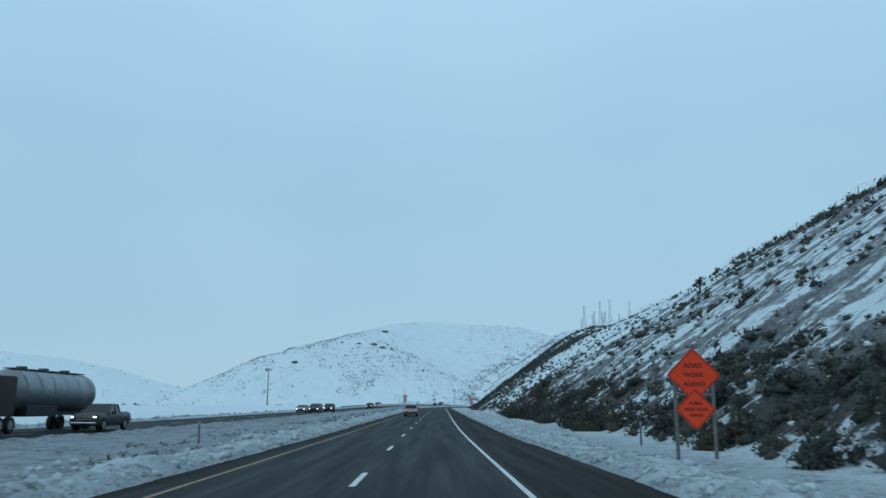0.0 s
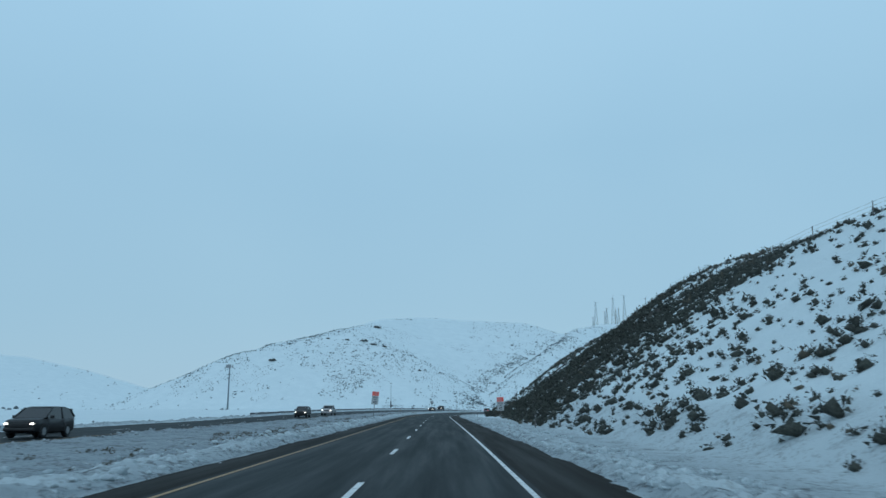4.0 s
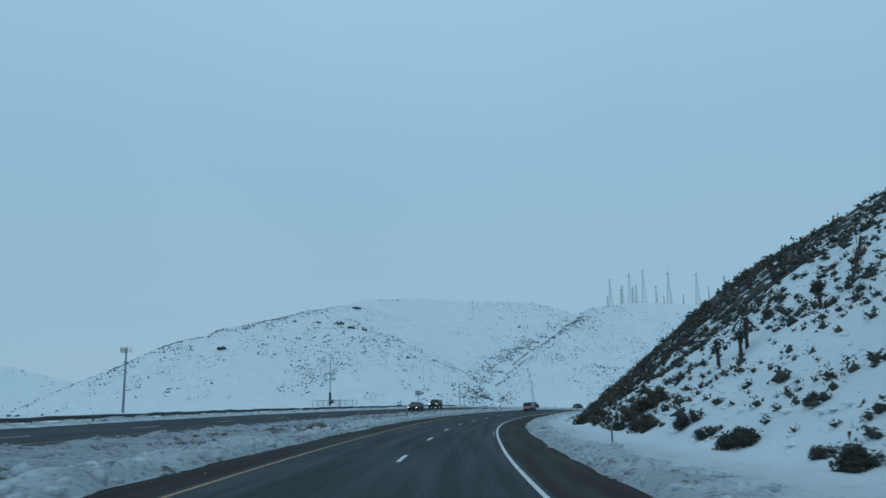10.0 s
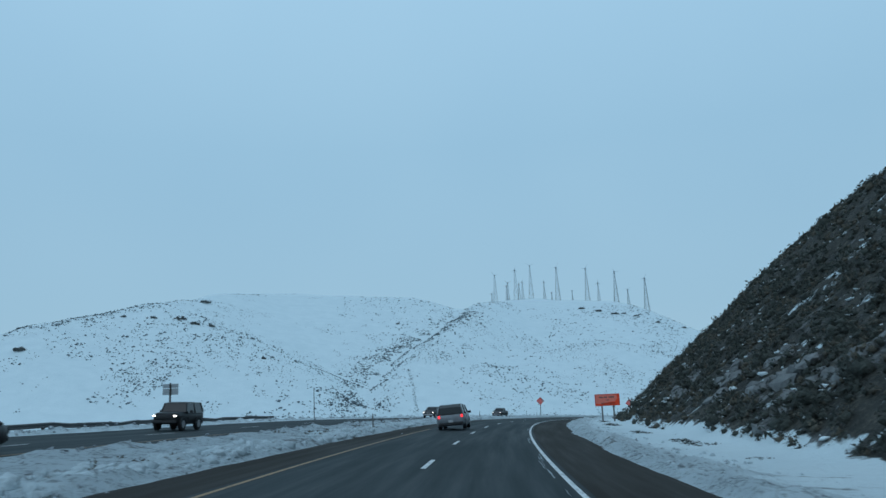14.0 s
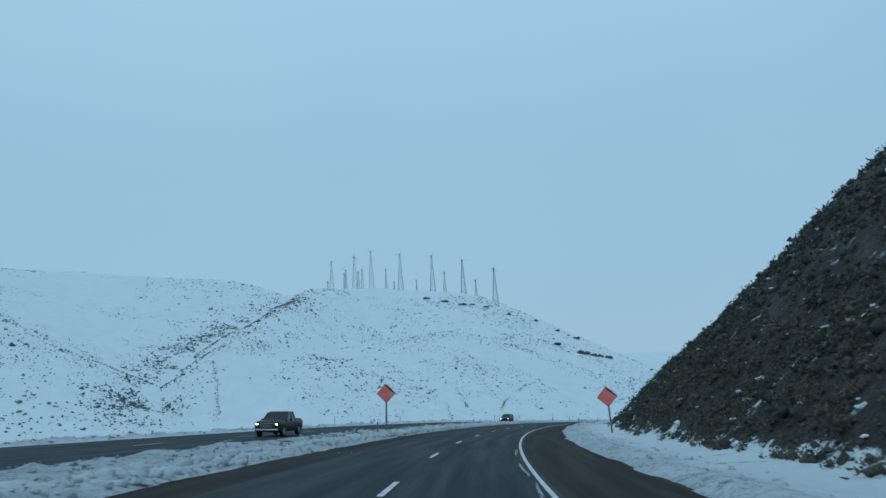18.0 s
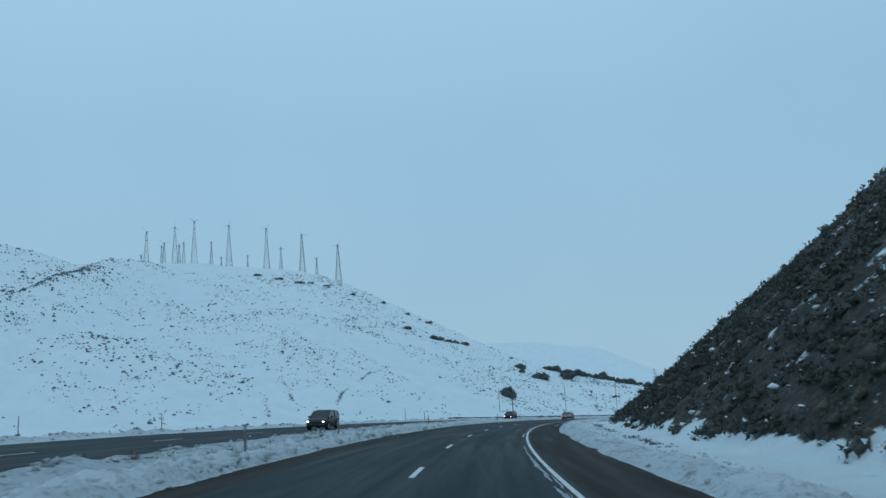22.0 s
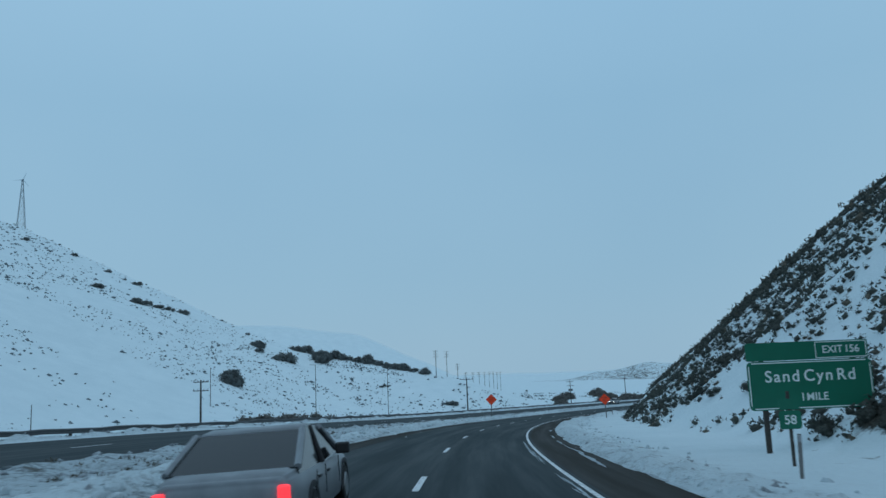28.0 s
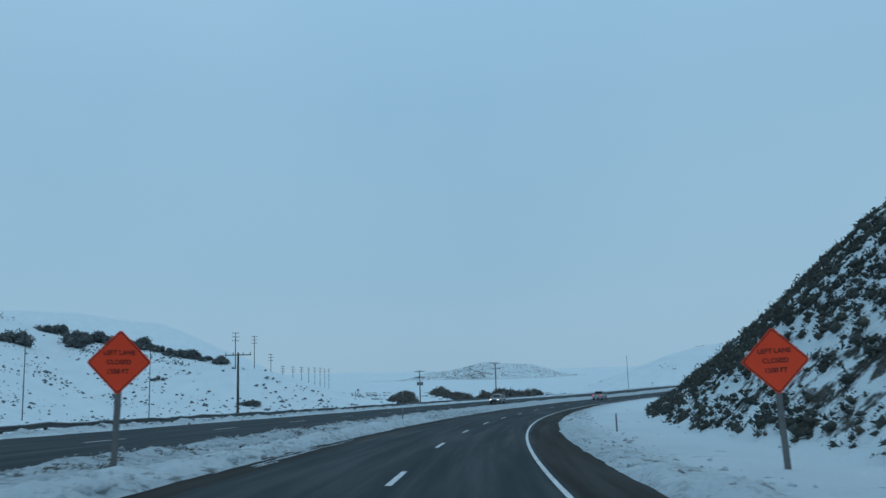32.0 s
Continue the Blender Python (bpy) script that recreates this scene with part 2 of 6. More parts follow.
def foliage(name, dark, light):
    m, n, l, b = nodes_of(name, 0.85)
    geo = n.new("ShaderNodeNewGeometry")
    r = ramp_node(n, ((0.0, dark), (0.6, tuple((a + c) / 2 for a, c in zip(dark, light))), (1.0, light)))
    t = noise_node(n, l, 0.25, 3.0, 0.6, geo.outputs["Position"])
    f = math_node(n, l, "ADD", math_node(n, l, "MULTIPLY", geo.outputs["Random Per Island"], 0.55), math_node(n, l, "MULTIPLY", t.outputs[0], 0.5), True)
    speck = noise_node(n, l, 9.0, 3.0, 0.7, geo.outputs["Position"])
    f = math_node(n, l, "ADD", math_node(n, l, "MULTIPLY", f, 0.62), math_node(n, l, "MULTIPLY", math_node(n, l, "SUBTRACT", speck.outputs[0], 0.35), 1.25), True)
    l.new(f, r.inputs[0])
    l.new(r.outputs[0], b.inputs["Base Color"])
    bump_node(n, l, b, speck.outputs[0], 0.9, 0.12)
    return m


M_GROUND = snow_ground()
M_ROAD = asphalt("worn_asphalt", (0.0140, 0.0212, 0.0240), True, 0.20)
M_SHOULDER = asphalt("dirty_shoulder_asphalt", (0.030, 0.0245, 0.0200), False, 0.07)
M_WHITE = paint("white_road_paint", (0.74, 0.76, 0.76))
M_YELLOW = paint("yellow_road_paint", (0.36, 0.21, 0.085))
M_SAGE = foliage("dark_sagebrush", (0.013, 0.0165, 0.0145), (0.122, 0.130, 0.107))
M_DRY = foliage("dry_brush", (0.046, 0.041, 0.031), (0.205, 0.178, 0.132))
# far sagebrush, paled and blued: distance haze is put into its colour
M_FARBUSH = foliage("haze_paled_sagebrush", (0.076, 0.100, 0.112), (0.215, 0.262, 0.285))
# dark evergreen, its colour lightened to stand in for haze over the hills
M_BUSH = foliage("haze_lightened_evergreen_bush", (0.055, 0.066, 0.068), (0.17, 0.185, 0.18))
M_LUMP = foliage("ploughed_snow_lumps", (0.40, 0.475, 0.51), (0.74, 0.82, 0.85))
M_SNOWCAP = simple("wind_packed_snow", (0.76, 0.84, 0.87), 0.8, vary=0.08, scale=4.0, bump=0.02)
M_CRUST = simple("trodden_grey_snow", (0.36, 0.41, 0.44), 0.8, vary=0.55, scale=6.0, bump=0.01)
M_CLOD = foliage("dirty_ploughed_snow", (0.10, 0.11, 0.118), (0.68, 0.75, 0.80))


# ---- meshes ----
def mesh_object(name, verts, faces, material, parent=None, smooth=False):
    me = bpy.data.meshes.new(name)
    verts = np.asarray(verts, dtype=np.float32)
    faces = np.asarray(faces, dtype=np.int32)
    k = faces.shape[1]
    me.vertices.add(len(verts))
    me.vertices.foreach_set("co", verts.ravel())
    me.loops.add(faces.size)
    me.loops.foreach_set("vertex_index", faces.ravel())
    me.polygons.add(len(faces))
    me.polygons.foreach_set("loop_start", np.arange(0, faces.size, k, dtype=np.int32))
    me.polygons.foreach_set("loop_total", np.full(len(faces), k, dtype=np.int32))
    if smooth:
        me.polygons.foreach_set("use_smooth", np.ones(len(faces), dtype=bool))
    me.update(calc_edges=True)
    me.validate()
    me.materials.append(material)
    ob = new(name, me)
    if parent is not None:
        ob.parent = parent
    return ob


def part(name, bm, material, parent, label=""):
    me = bpy.data.meshes.new(name)
    bm.to_mesh(me)
    bm.free()
    me.materials.append(material)
    ob = new(name, me)
    ob.parent = parent
    return tagged(ob, label)


def float_attribute(ob, name, values):
    a = ob.data.attributes.new(name, "FLOAT", "POINT")
    a.data.foreach_set("value", np.asarray(values, dtype=np.float32))


def step(a, b, x):
    t = np.clip((x - a) / (b - a), 0, 1)
    return t * t * (3 - 2 * t)


def lattice(i, j, seed):
    h = np.sin(i * 127.1 + j * 311.7 + seed * 74.7) * 43758.5453
    return h - np.floor(h)


def vnoise(x, y, seed=0):
    i, j = np.floor(x), np.floor(y)
    u, v = x - i, y - j
    u, v = u * u * (3 - 2 * u), v * v * (3 - 2 * v)
    a, b = lattice(i, j, seed), lattice(i + 1, j, seed)
    c, d = lattice(i, j + 1, seed), lattice(i + 1, j + 1, seed)
    return (a * (1 - u) + b * u) * (1 - v) + (c * (1 - u) + d * u) * v - 0.5


def fractal(x, y, seed=0, octaves=4):
    z, amp = 0, 1.0
    for o in range(octaves):
        z = z + amp * vnoise(x * 2 ** o, y * 2 ** o, seed + o)
        amp *= 0.5
    return z


# ---- alignment of the highway: station, x, y, z, cross slope ----
STATIONS = [
    (0, 0.03, 0.00, -0.00, -0.0021), (54, -0.64, 54.00, 0.11, -0.0016), (108, -0.86, 108.00, 0.49, -0.0007),
    (162, -0.87, 162.00, 0.87, 0.0005), (216, -1.02, 215.99, 1.18, -0.0018), (270, -1.05, 270.00, 1.39, -0.0161),
    (324, -0.10, 323.98, 1.46, -0.0340), (378, 4.57, 377.78, 1.64, -0.0461), (432, 15.09, 430.71, 1.90, -0.0495),
    (486, 29.92, 482.61, 1.97, -0.0511), (540, 50.25, 532.61, 1.41, -0.0507), (594, 75.56, 580.27, 0.53, -0.0520),
    (648, 105.52, 625.13, -0.70, -0.0515), (702, 139.90, 666.69, -2.37, -0.0441), (756, 178.82, 704.03, -4.43, -0.0398),
    (810, 220.86, 737.79, -6.78, -0.0359), (864, 266.57, 766.47, -9.33, -0.0332),
]
BENDS = ((190, 0.00230), (110, 0.0), (300, 0.0022), (730, 0.0))   # metres and turn to the right past the last station


def dense_alignment():
    p = np.array(STATIONS)
    p = np.vstack([p[0] * 2 - p[1], p, p[-1] * 2 - p[-2]])
    p[-1, 1:3] = p[-2, 1:3] + 54 * np.array([math.sin(radians(63.8)), math.cos(radians(63.8))])
    rows = [p[1] + (p[1] - p[2]) * f for f in np.arange(120, 0, -2) / 54]
    for i in range(1, len(p) - 2):
        a, b, c, d = p[i - 1], p[i], p[i + 1], p[i + 2]
        for u in np.arange(0, 27) / 27:
            rows.append(0.5 * (2 * b + (c - a) * u + (2 * a - 5 * b + 4 * c - d) * u ** 2 + (3 * b - a - 3 * c + d) * u ** 3))
    x, y, z, k, s = p[-2][1], p[-2][2], p[-2][3], p[-2][4], 864.0
    h, fall = radians(61.1), -0.0460
    for length, turn in BENDS:
        for _ in range(int(length / 2)):
            rows.append(np.array([s, x, y, z, k]))
            x, y, z, s = x + 2 * math.sin(h), y + 2 * math.cos(h), z + 2 * fall, s + 2
            h += 2 * turn
            fall *= 0.992
            k *= 0.992
    return np.array(rows)


LINE = dense_alignment()
S_ALL = LINE[:, 0]
TANGENT = np.gradient(LINE[:, 1:3], axis=0)
TANGENT /= np.linalg.norm(TANGENT, axis=1)[:, None]


def at_station(s):
    col = [np.interp(s, S_ALL, LINE[:, i]) for i in range(1, 5)]
    return (*col, np.interp(s, S_ALL, TANGENT[:, 0]), np.interp(s, S_ALL, TANGENT[:, 1]))


def on_road(s, d, dz=0.0):
    """World places of points d metres to the right of the alignment at station s."""
    s, d = np.asarray(s, float), np.asarray(d, float)
    x, y, z, k, tx, ty = at_station(s)
    return np.stack([x + ty * d, y - tx * d, z + k * np.clip(d, -30, 8) + dz], -1)


def station_of(x, y):
    """Station and offset of world places."""
    x, y = np.asarray(x, float).ravel(), np.asarray(y, float).ravel()
    s, d = np.empty(len(x)), np.empty(len(x))
    pts = LINE[::4]
    tan = TANGENT[::4]
    for a in range(0, len(x), 4000):
        dx = x[a:a + 4000, None] - pts[None, :, 1]
        dy = y[a:a + 4000, None] - pts[None, :, 2]
        i = np.argmin(dx * dx + dy * dy, axis=1)
        r = np.arange(len(i))
        ds = dx[r, i] * tan[i, 0] + dy[r, i] * tan[i, 1]
        s[a:a + 4000] = pts[i, 0] + ds
        d[a:a + 4000] = dx[r, i] * tan[i, 1] - dy[r, i] * tan[i, 0]
    return s, d


# cut slope on the inside of the bend: station, angle, toe offset, height of its crest
SLOPE = np.array([
    (-120, 33.2, 10.5, 28), (60, 34.7, 11, 30), (130, 31.3, 10, 26.5), (168, 29.3, 9, 23), (186, 31.3, 8.6, 19.5), (200, 33, 8.2, 16.8),
    (222, 34.2, 9.1, 19.5), (232, 34.6, 9.6, 20.2), (252, 37.6, 10.5, 20.6), (264, 35.6, 10.8, 23.6), (285, 30, 11.3, 21), (330, 29.6, 10.8, 22), (365, 32.8, 9.8, 24),
    (400, 39.4, 9.8, 17.6), (440, 35.6, 10.6, 29), (490, 38.9, 10.5, 28), (560, 43.6, 10.4, 26), (620, 41, 10.1, 30.5), (680, 38, 9.6, 33), (705, 38.2, 9.4, 33.5), (735, 35.4, 9.4, 34), (765, 36.4, 11.4, 37),
    (800, 36.4, 12.6, 34), (860, 41, 11, 26), (912, 42.5, 10.8, 22), (945, 38, 12, 16), (985, 28, 13, 9), (1100, 10, 14, 3),
])
# how far brush and bare soil take the slope from the snow, by station
COVER = np.array([
    (-120, 0.56), (60, 0.55), (130, 0.55), (168, 0.45), (186, 0.56), (200, 0.71), (222, 0.70), (252, 0.725), (264, 0.6), (285, 0.42), (340, 0.43), (347, 0.5),
    (358, 0.58), (368, 0.68), (400, 0.75), (440, 0.75), (560, 0.76), (680, 0.76), (735, 0.75), (784, 0.72), (797, 0.58), (810, 0.52), (826, 0.64), (860, 0.65), (912, 0.65), (945, 0.62),
    (985, 0.52), (1100, 0.36),
])
CUT = SLOPE
RIGHT_SNOW = np.array(((-120, 4.8), (23, 4.7), (171, 3.9), (285, 4.0), (367, 4.2), (531, 5.2), (604, 4.7), (706, 4.1), (869, 3.8), (1500, 4.2)))
LEFT_SNOW = np.array(((-120, -6.5), (21, -6.5), (170, -7.0), (283, -6.9), (370, -7.5), (524, -7.5), (601, -6.7), (702, -7.2), (868, -6.6), (1500, -6.8)))
OPP_NEAR = ((-120, -20.5), (60, -19.5), (200, -18.2), (300, -16.0), (380, -15.0), (540, -13.4), (620, -12.4), (720, -13.6), (800, -13.0), (872, -11.6), (1000, -13), (1300, -16))
OPP_WIDE = 11.0


def opp_near(s):
    a = np.array(OPP_NEAR)
    return np.interp(s, a[:, 0], a[:, 1])


RIDGES = (
    (0.50, 18, ((-300, 905, 1), (-245, 950, 42), (-200, 975, 65.5), (-171, 992, 75), (-110, 1055, 98), (-76, 1168, 122), (-32, 1250, 133))),
    (0.45, 18, ((-76, 1100, 103), (-40, 990, 54), (-12, 890, 7))),
    (0.42, 25, ((-32, 1250, 133), (110, 1250, 123), (160, 1290, 108))),
    (0.60, 10, ((45, 895, 3), (75, 955, 32), (110, 1040, 62), (146, 1132, 88), (190, 1240, 117), (235, 1330, 130))),
    (0.33, 22, ((258, 1385, 139), (292, 1385, 140), (325, 1370, 136), (357, 1352, 131), (390, 1338, 124))),
    (0.60, 14, ((390, 1338, 124), (425, 1320, 110), (448, 1270, 92), (460, 1225, 72), (474, 1165, 42), (482, 1120, 14))),
    (0.38, 26, ((130, 1010, 40), (190, 1070, 50), (262, 1085, 58), (330, 1110, 46), (400, 1120, 26))),
    (0.36, 14, ((478, 1150, 20), (488, 1092, 12.5), (497, 1045, 4.5), (506, 1003, -3), (513, 972, -14))),
    (0.55, 30, ((640, 1720, 74), (760, 1640, 73), (850, 1570, 68), (905, 1525, 59), (955, 1480, 28), (1000, 1445, -25))),
    (0.42, 8, ((786, 912, -26), (798, 903, -10), (806, 892, -1), (822, 872, 6), (870, 840, 12), (960, 800, 16))),
    (0.20, 60, ((1500, 1900, -8), (1750, 1600, -14), (1900, 1250, -22))),
    (0.42, 26, ((1487, 1566, -40), (1542, 1476, -12), (1587, 1418, 1), (1622, 1361, -4), (1667, 1296, -26))),
    (0.30, 60, ((-1500, 1000, 150), (-900, 1200, 116), (-640, 1320, 81), (-490, 1310, 38), (-415, 1330, 12), (-330, 1340, -4))),
)


def hill_height(x, y):
    best = np.full(x.shape, -60.0)
    # a ravine bounds the turbine hill on its far side
    ravine = np.minimum(-9 + 0.68 * ((530 + (y - 1110) * 70 / 230 - x) * 0.957), -11.9 + 0.413 * (y - 985) - 0.239 * (x - 400))
    for index, (slope, rounding, pts) in enumerate(RIDGES):
        limit = ravine if 3 <= index <= 6 else 1e6
        for (ax, ay, az), (bx, by, bz) in zip(pts, pts[1:]):
            vx, vy = bx - ax, by - ay
            u = np.clip(((x - ax) * vx + (y - ay) * vy) / (vx * vx + vy * vy), 0, 1)
            dist = np.hypot(x - ax - u * vx, y - ay - u * vy)
            h = az + u * (bz - az) - slope * (np.sqrt(dist * dist + rounding ** 2) - rounding)
            best = np.maximum(best, np.minimum(h, limit))
    return best


def cut_height(s, d):
    ang, toe, top = (np.interp(s, CUT[:, 0], CUT[:, i]) for i in (1, 2, 3))
    dd = np.maximum(d - toe - 0.9 * vnoise(s / 7, d * 0, 5), 0)
    face, crown = np.tan(np.radians(ang)) * dd, top + 0.10 * dd
    rise = np.minimum(face, crown) - 2.0 * np.log1p(np.exp(-np.abs(face - crown) / 2.0)) + 2.0 * np.log1p(np.exp(-crown / 2.0))
    rough = step(0, 8, dd) * (1.4 * vnoise(s / 16, d / 16, 8) + 0.8 * vnoise(s / 5, d / 7, 9)) + step(0, 2, dd) * 0.45 * vnoise(s / 1.7, d / 1.7, 10)
    return rise + rough


def ground_height(x, y):
    """The ground's height at world places: road bed, median, verges, cut slope, valley floor and hills."""
    shape = np.shape(x)
    x, y = np.asarray(x, float).ravel(), np.asarray(y, float).ravel()
    s, d = station_of(x, y)
    return (ground_from(s, d, x, y)).reshape(shape)


def ground_from(s, d, x, y):
    _, _, z, k, _, _ = at_station(s)
    near, far = opp_near(s), opp_near(s) - OPP_WIDE
    z = z + k * np.clip(d, -30, 8)
    ragged = 0.45 * vnoise(s / 4.0, s * 0, 12) + 0.2 * vnoise(s / 1.6, s * 0, 13)
    right = np.interp(s, RIGHT_SNOW[:, 0], RIGHT_SNOW[:, 1]) + ragged * 0.5
    left = np.interp(s, LEFT_SNOW[:, 0], LEFT_SNOW[:, 1]) - ragged * 0.5
    bed = np.where((d > left) & (d < right), -0.06, 0.0) + np.where((d < near + ragged * 0.4) & (d > far - ragged * 0.4), -0.06, 0.0)
    lump = 0.5 + fractal(s / 1.3, d / 0.9, 20, 3)
    berm = (0.15 * np.exp(-((d - left + 1.0) / 0.7) ** 2) + 0.18 * np.exp(-((d - near - 0.9) / 0.7) ** 2) + 0.10 * np.exp(-((d - right - 1.0) / 0.7) ** 2)
            + 0.30 * np.exp(-((d - far + 1.0) / 0.8) ** 2)) * np.clip(lump * 1.5, 0.2, 1.8)
    verge = 0.10 * step(right, right + 0.5, d) + 0.12 * fractal(s / 1.8, d / 1.8, 30, 4) * (step(right, right + 1.2, d) + step(7.2, 8.5, -d) * step(near - 0.3, near + 1.5, d) + step(0, 2, far - d))
    verge = verge + 0.08 * step(-left, 0.6 - left, -d) * step(near, near + 0.6, d)
    outside = np.maximum(far - 2 - d, 0)
    drop = np.interp(s, (0, 300, 700, 900, 1050, 1200), (0.4, 0.3, 0.5, 2.5, 5.0, 6.0)) * step(0, 60, outside)
    base = z + bed + berm + verge - drop + cut_height(s, d) * step(1400, 1300, s) + step(5, 60, outside) * 1.2 * fractal(x / 60, y / 60, 40, 3)
    hills = hill_height(x, y) + 5.0 * fractal(x / 90, y / 90, 50, 4) + 0.5 * fractal(x / 9, y / 9, 55, 2)
    keep = step(45, 110, np.where(d < 0, -d, d - 30))
    gap = 6.0
    top = np.maximum(base, hills)
    blend = np.where(np.abs(base - hills) < gap, (gap - np.abs(base - hills)) ** 2 / (4 * gap), 0)
    return base * (1 - keep) + (top + blend) * keep


def bareness(s, d, x, y, z):
    b = np.interp(s, COVER[:, 0], COVER[:, 1])
    b = np.where(s < 135, 0.55 + 0.06 * step(14, 4, d - 11), np.interp(b, (0.36, 0.47, 0.64, 0.72, 0.76), (0.14, 0.20, 0.42, 0.67, 0.745)) * np.interp(s, (192, 235), (0.75, 1.0)))
    toe = np.interp(s, CUT[:, 0], CUT[:, 2])
    out = np.full(len(s), 0.10)
    up = d - toe
    b = b * (1 - 0.30 * step(14, 26, up) * step(190, 200, s) * step(228, 212, s)) * (1 - 0.3 * step(20, 27, up) * step(215, 230, s) * step(268, 262, s))
    b = b * (1 - 0.40 * step(783, 798, s) * step(840, 825, s) * step(9, 14, up + 3 * vnoise(s / 9, up / 5, 34)))
    b = b * (1 - 0.5 * np.exp(-((s - 501) / 13) ** 4) * step(7, 2, up))
    b = b + 0.22 * np.exp(-((s - 282) / 15) ** 4)
    b = b * (1 - 0.6 * step(798, 804, s) * step(830, 823, s) * step(11, 5, up))
    out = np.where(d > 5, 0.16 + (b - 0.16) * step(-0.2, 0.9, up + 0.8 * vnoise(s / 2.5, d / 2.5, 33)), out)
    out = np.where((d > opp_near(s)) & (d < 5), 0.36, out)
    out = np.where((d > 3) & (up < -0.5), 0.30, out)
    out = np.where(d > 140, 0.2, out)
    out = np.where((x > 1455) & (x < 1710) & (y > 1255) & (y < 1610), 0.47, out)
    spur = np.array(RIDGES[3][2])
    flank = np.full(len(x), 1e9)
    for (ax, ay, _), (bx, by, _) in zip(spur, spur[1:]):
        u = np.clip(((x - ax) * (bx - ax) + (y - ay) * (by - ay)) / ((bx - ax) ** 2 + (by - ay) ** 2), 0, 1)
        flank = np.minimum(flank, np.hypot(x + 9 - ax - u * (bx - ax), y - ay - u * (by - ay)))
    out = np.where(d < -100, out + 0.30 * step(22, 4, flank) + 0.10 * step(0.0, 0.5, fractal(x / 80, y / 80, 61, 3)), out)
    return out


def dirtiness(s, d):
    near, far = opp_near(s), opp_near(s) - OPP_WIDE
    right = np.interp(s, RIGHT_SNOW[:, 0], RIGHT_SNOW[:, 1])
    left = np.interp(s, LEFT_SNOW[:, 0], LEFT_SNOW[:, 1])
    out = 0.9 * np.exp(-((d - right - 0.5) / 1.3) ** 2) + np.interp(s, (0, 330, 400), (0.35, 0.3, 0.12)) * np.exp(-((d - right - 3) / 2) ** 2)
    out = out + 0.85 * np.exp(-((d - left + 0.7) / 1.3) ** 2) + 0.8 * np.exp(-((d - near - 0.6) / 1.2) ** 2) + 0.8 * np.exp(-((d - far + 0.8) / 1.1) ** 2)
    out = out + np.where((d < left) & (d > near), 0.95, 0.0)
    out = out + np.where(d > right, 0.35, 0.0) * step(14, 11, d) * step(330, 240, s)
    return np.clip(out, 0, 1) * np.interp(s, (0, 250, 380, 520, 900), (1.34, 1.25, 1.05, 0.80, 0.72))


def grid_faces(rows, cols):
    i = np.arange(rows * cols).reshape(rows, cols)
    return np.stack([i[:-1, :-1].ravel(), i[:-1, 1:].ravel(), i[1:, 1:].ravel(), i[1:, :-1].ravel()], 1)


def axis(lo, hi, core_lo, core_hi, stepsize):
    core = np.arange(core_lo, core_hi + 1, stepsize)
    left, right, w = [], [], stepsize
    v = core_lo
    while v > lo:
        w *= 1.25
        v -= w
        left.append(v)
    v, w = core_hi, stepsize
    while v < hi:
        w *= 1.25
        v += w
        right.append(v)
    return np.concatenate([left[::-1], core, right])


def build_ground():
    # corridor along the highway
    ss = np.concatenate([np.arange(-110, 0, 2.0), np.arange(0, 980, 0.95), np.arange(980, 1500, 5)])
    dd = np.concatenate([np.arange(-70, -32, 4), np.arange(-32, -10, 0.6), np.arange(-10, -6.1, 0.3), (-5, 0, 3.2), np.arange(3.4, 9, 0.3), np.arange(9, 40, 0.8), np.arange(40, 62, 1.3), np.arange(62, 96, 2.6)])
    sg, dg = np.meshgrid(ss, dd, indexing="ij")
    p = on_road(sg.ravel(), dg.ravel())
    z = ground_from(sg.ravel(), dg.ravel(), p[:, 0], p[:, 1])
    v1 = np.stack([p[:, 0], p[:, 1], z], 1)
    b1 = bareness(sg.ravel(), dg.ravel(), p[:, 0], p[:, 1], z)
    f1 = grid_faces(len(ss), len(dd))[:, ::-1]
    # the country round it, to the horizon
    gx, gy = axis(-4200, 4600, -700, 1720, 11.0), axis(-2500, 4600, 560, 1640, 11.0)
    xg, yg = np.meshgrid(gx, gy, indexing="ij")
    x, y = xg.ravel(), yg.ravel()
    s, d = station_of(x, y)
    z = ground_from(s, d, x, y)
    inside = (d > -62) & (d < 86) & (s > -95) & (s < 1460)
    z = z - np.where((d > -72) & (d < 98) & (s > -115) & (s < 1500), 0.6, 0.0) - np.where(inside, 2.0, 0.0)
    f2 = grid_faces(len(gx), len(gy))
    f2 = f2[~inside[f2].all(axis=1)][:, ::-1]
    v2 = np.stack([x, y, z], 1)
    b2 = bareness(s, d, x, y, z)
    ob = mesh_object("ground", np.vstack([v1, v2]), np.vstack([f1, f2 + len(v1)]), M_GROUND, smooth=True)
    float_attribute(ob, "bare", np.concatenate([b1, b2]))
    s_all, d_all = np.concatenate([sg.ravel(), s]), np.concatenate([dg.ravel(), d])
    float_attribute(ob, "dirt", dirtiness(s_all, d_all))
    float_attribute(ob, "along", s_all)
    float_attribute(ob, "lateral", d_all)
    return tagged(ob, "snow-covered valley ground with bare soil on the cut slope", "ground", kind="structure")


ground = build_ground()


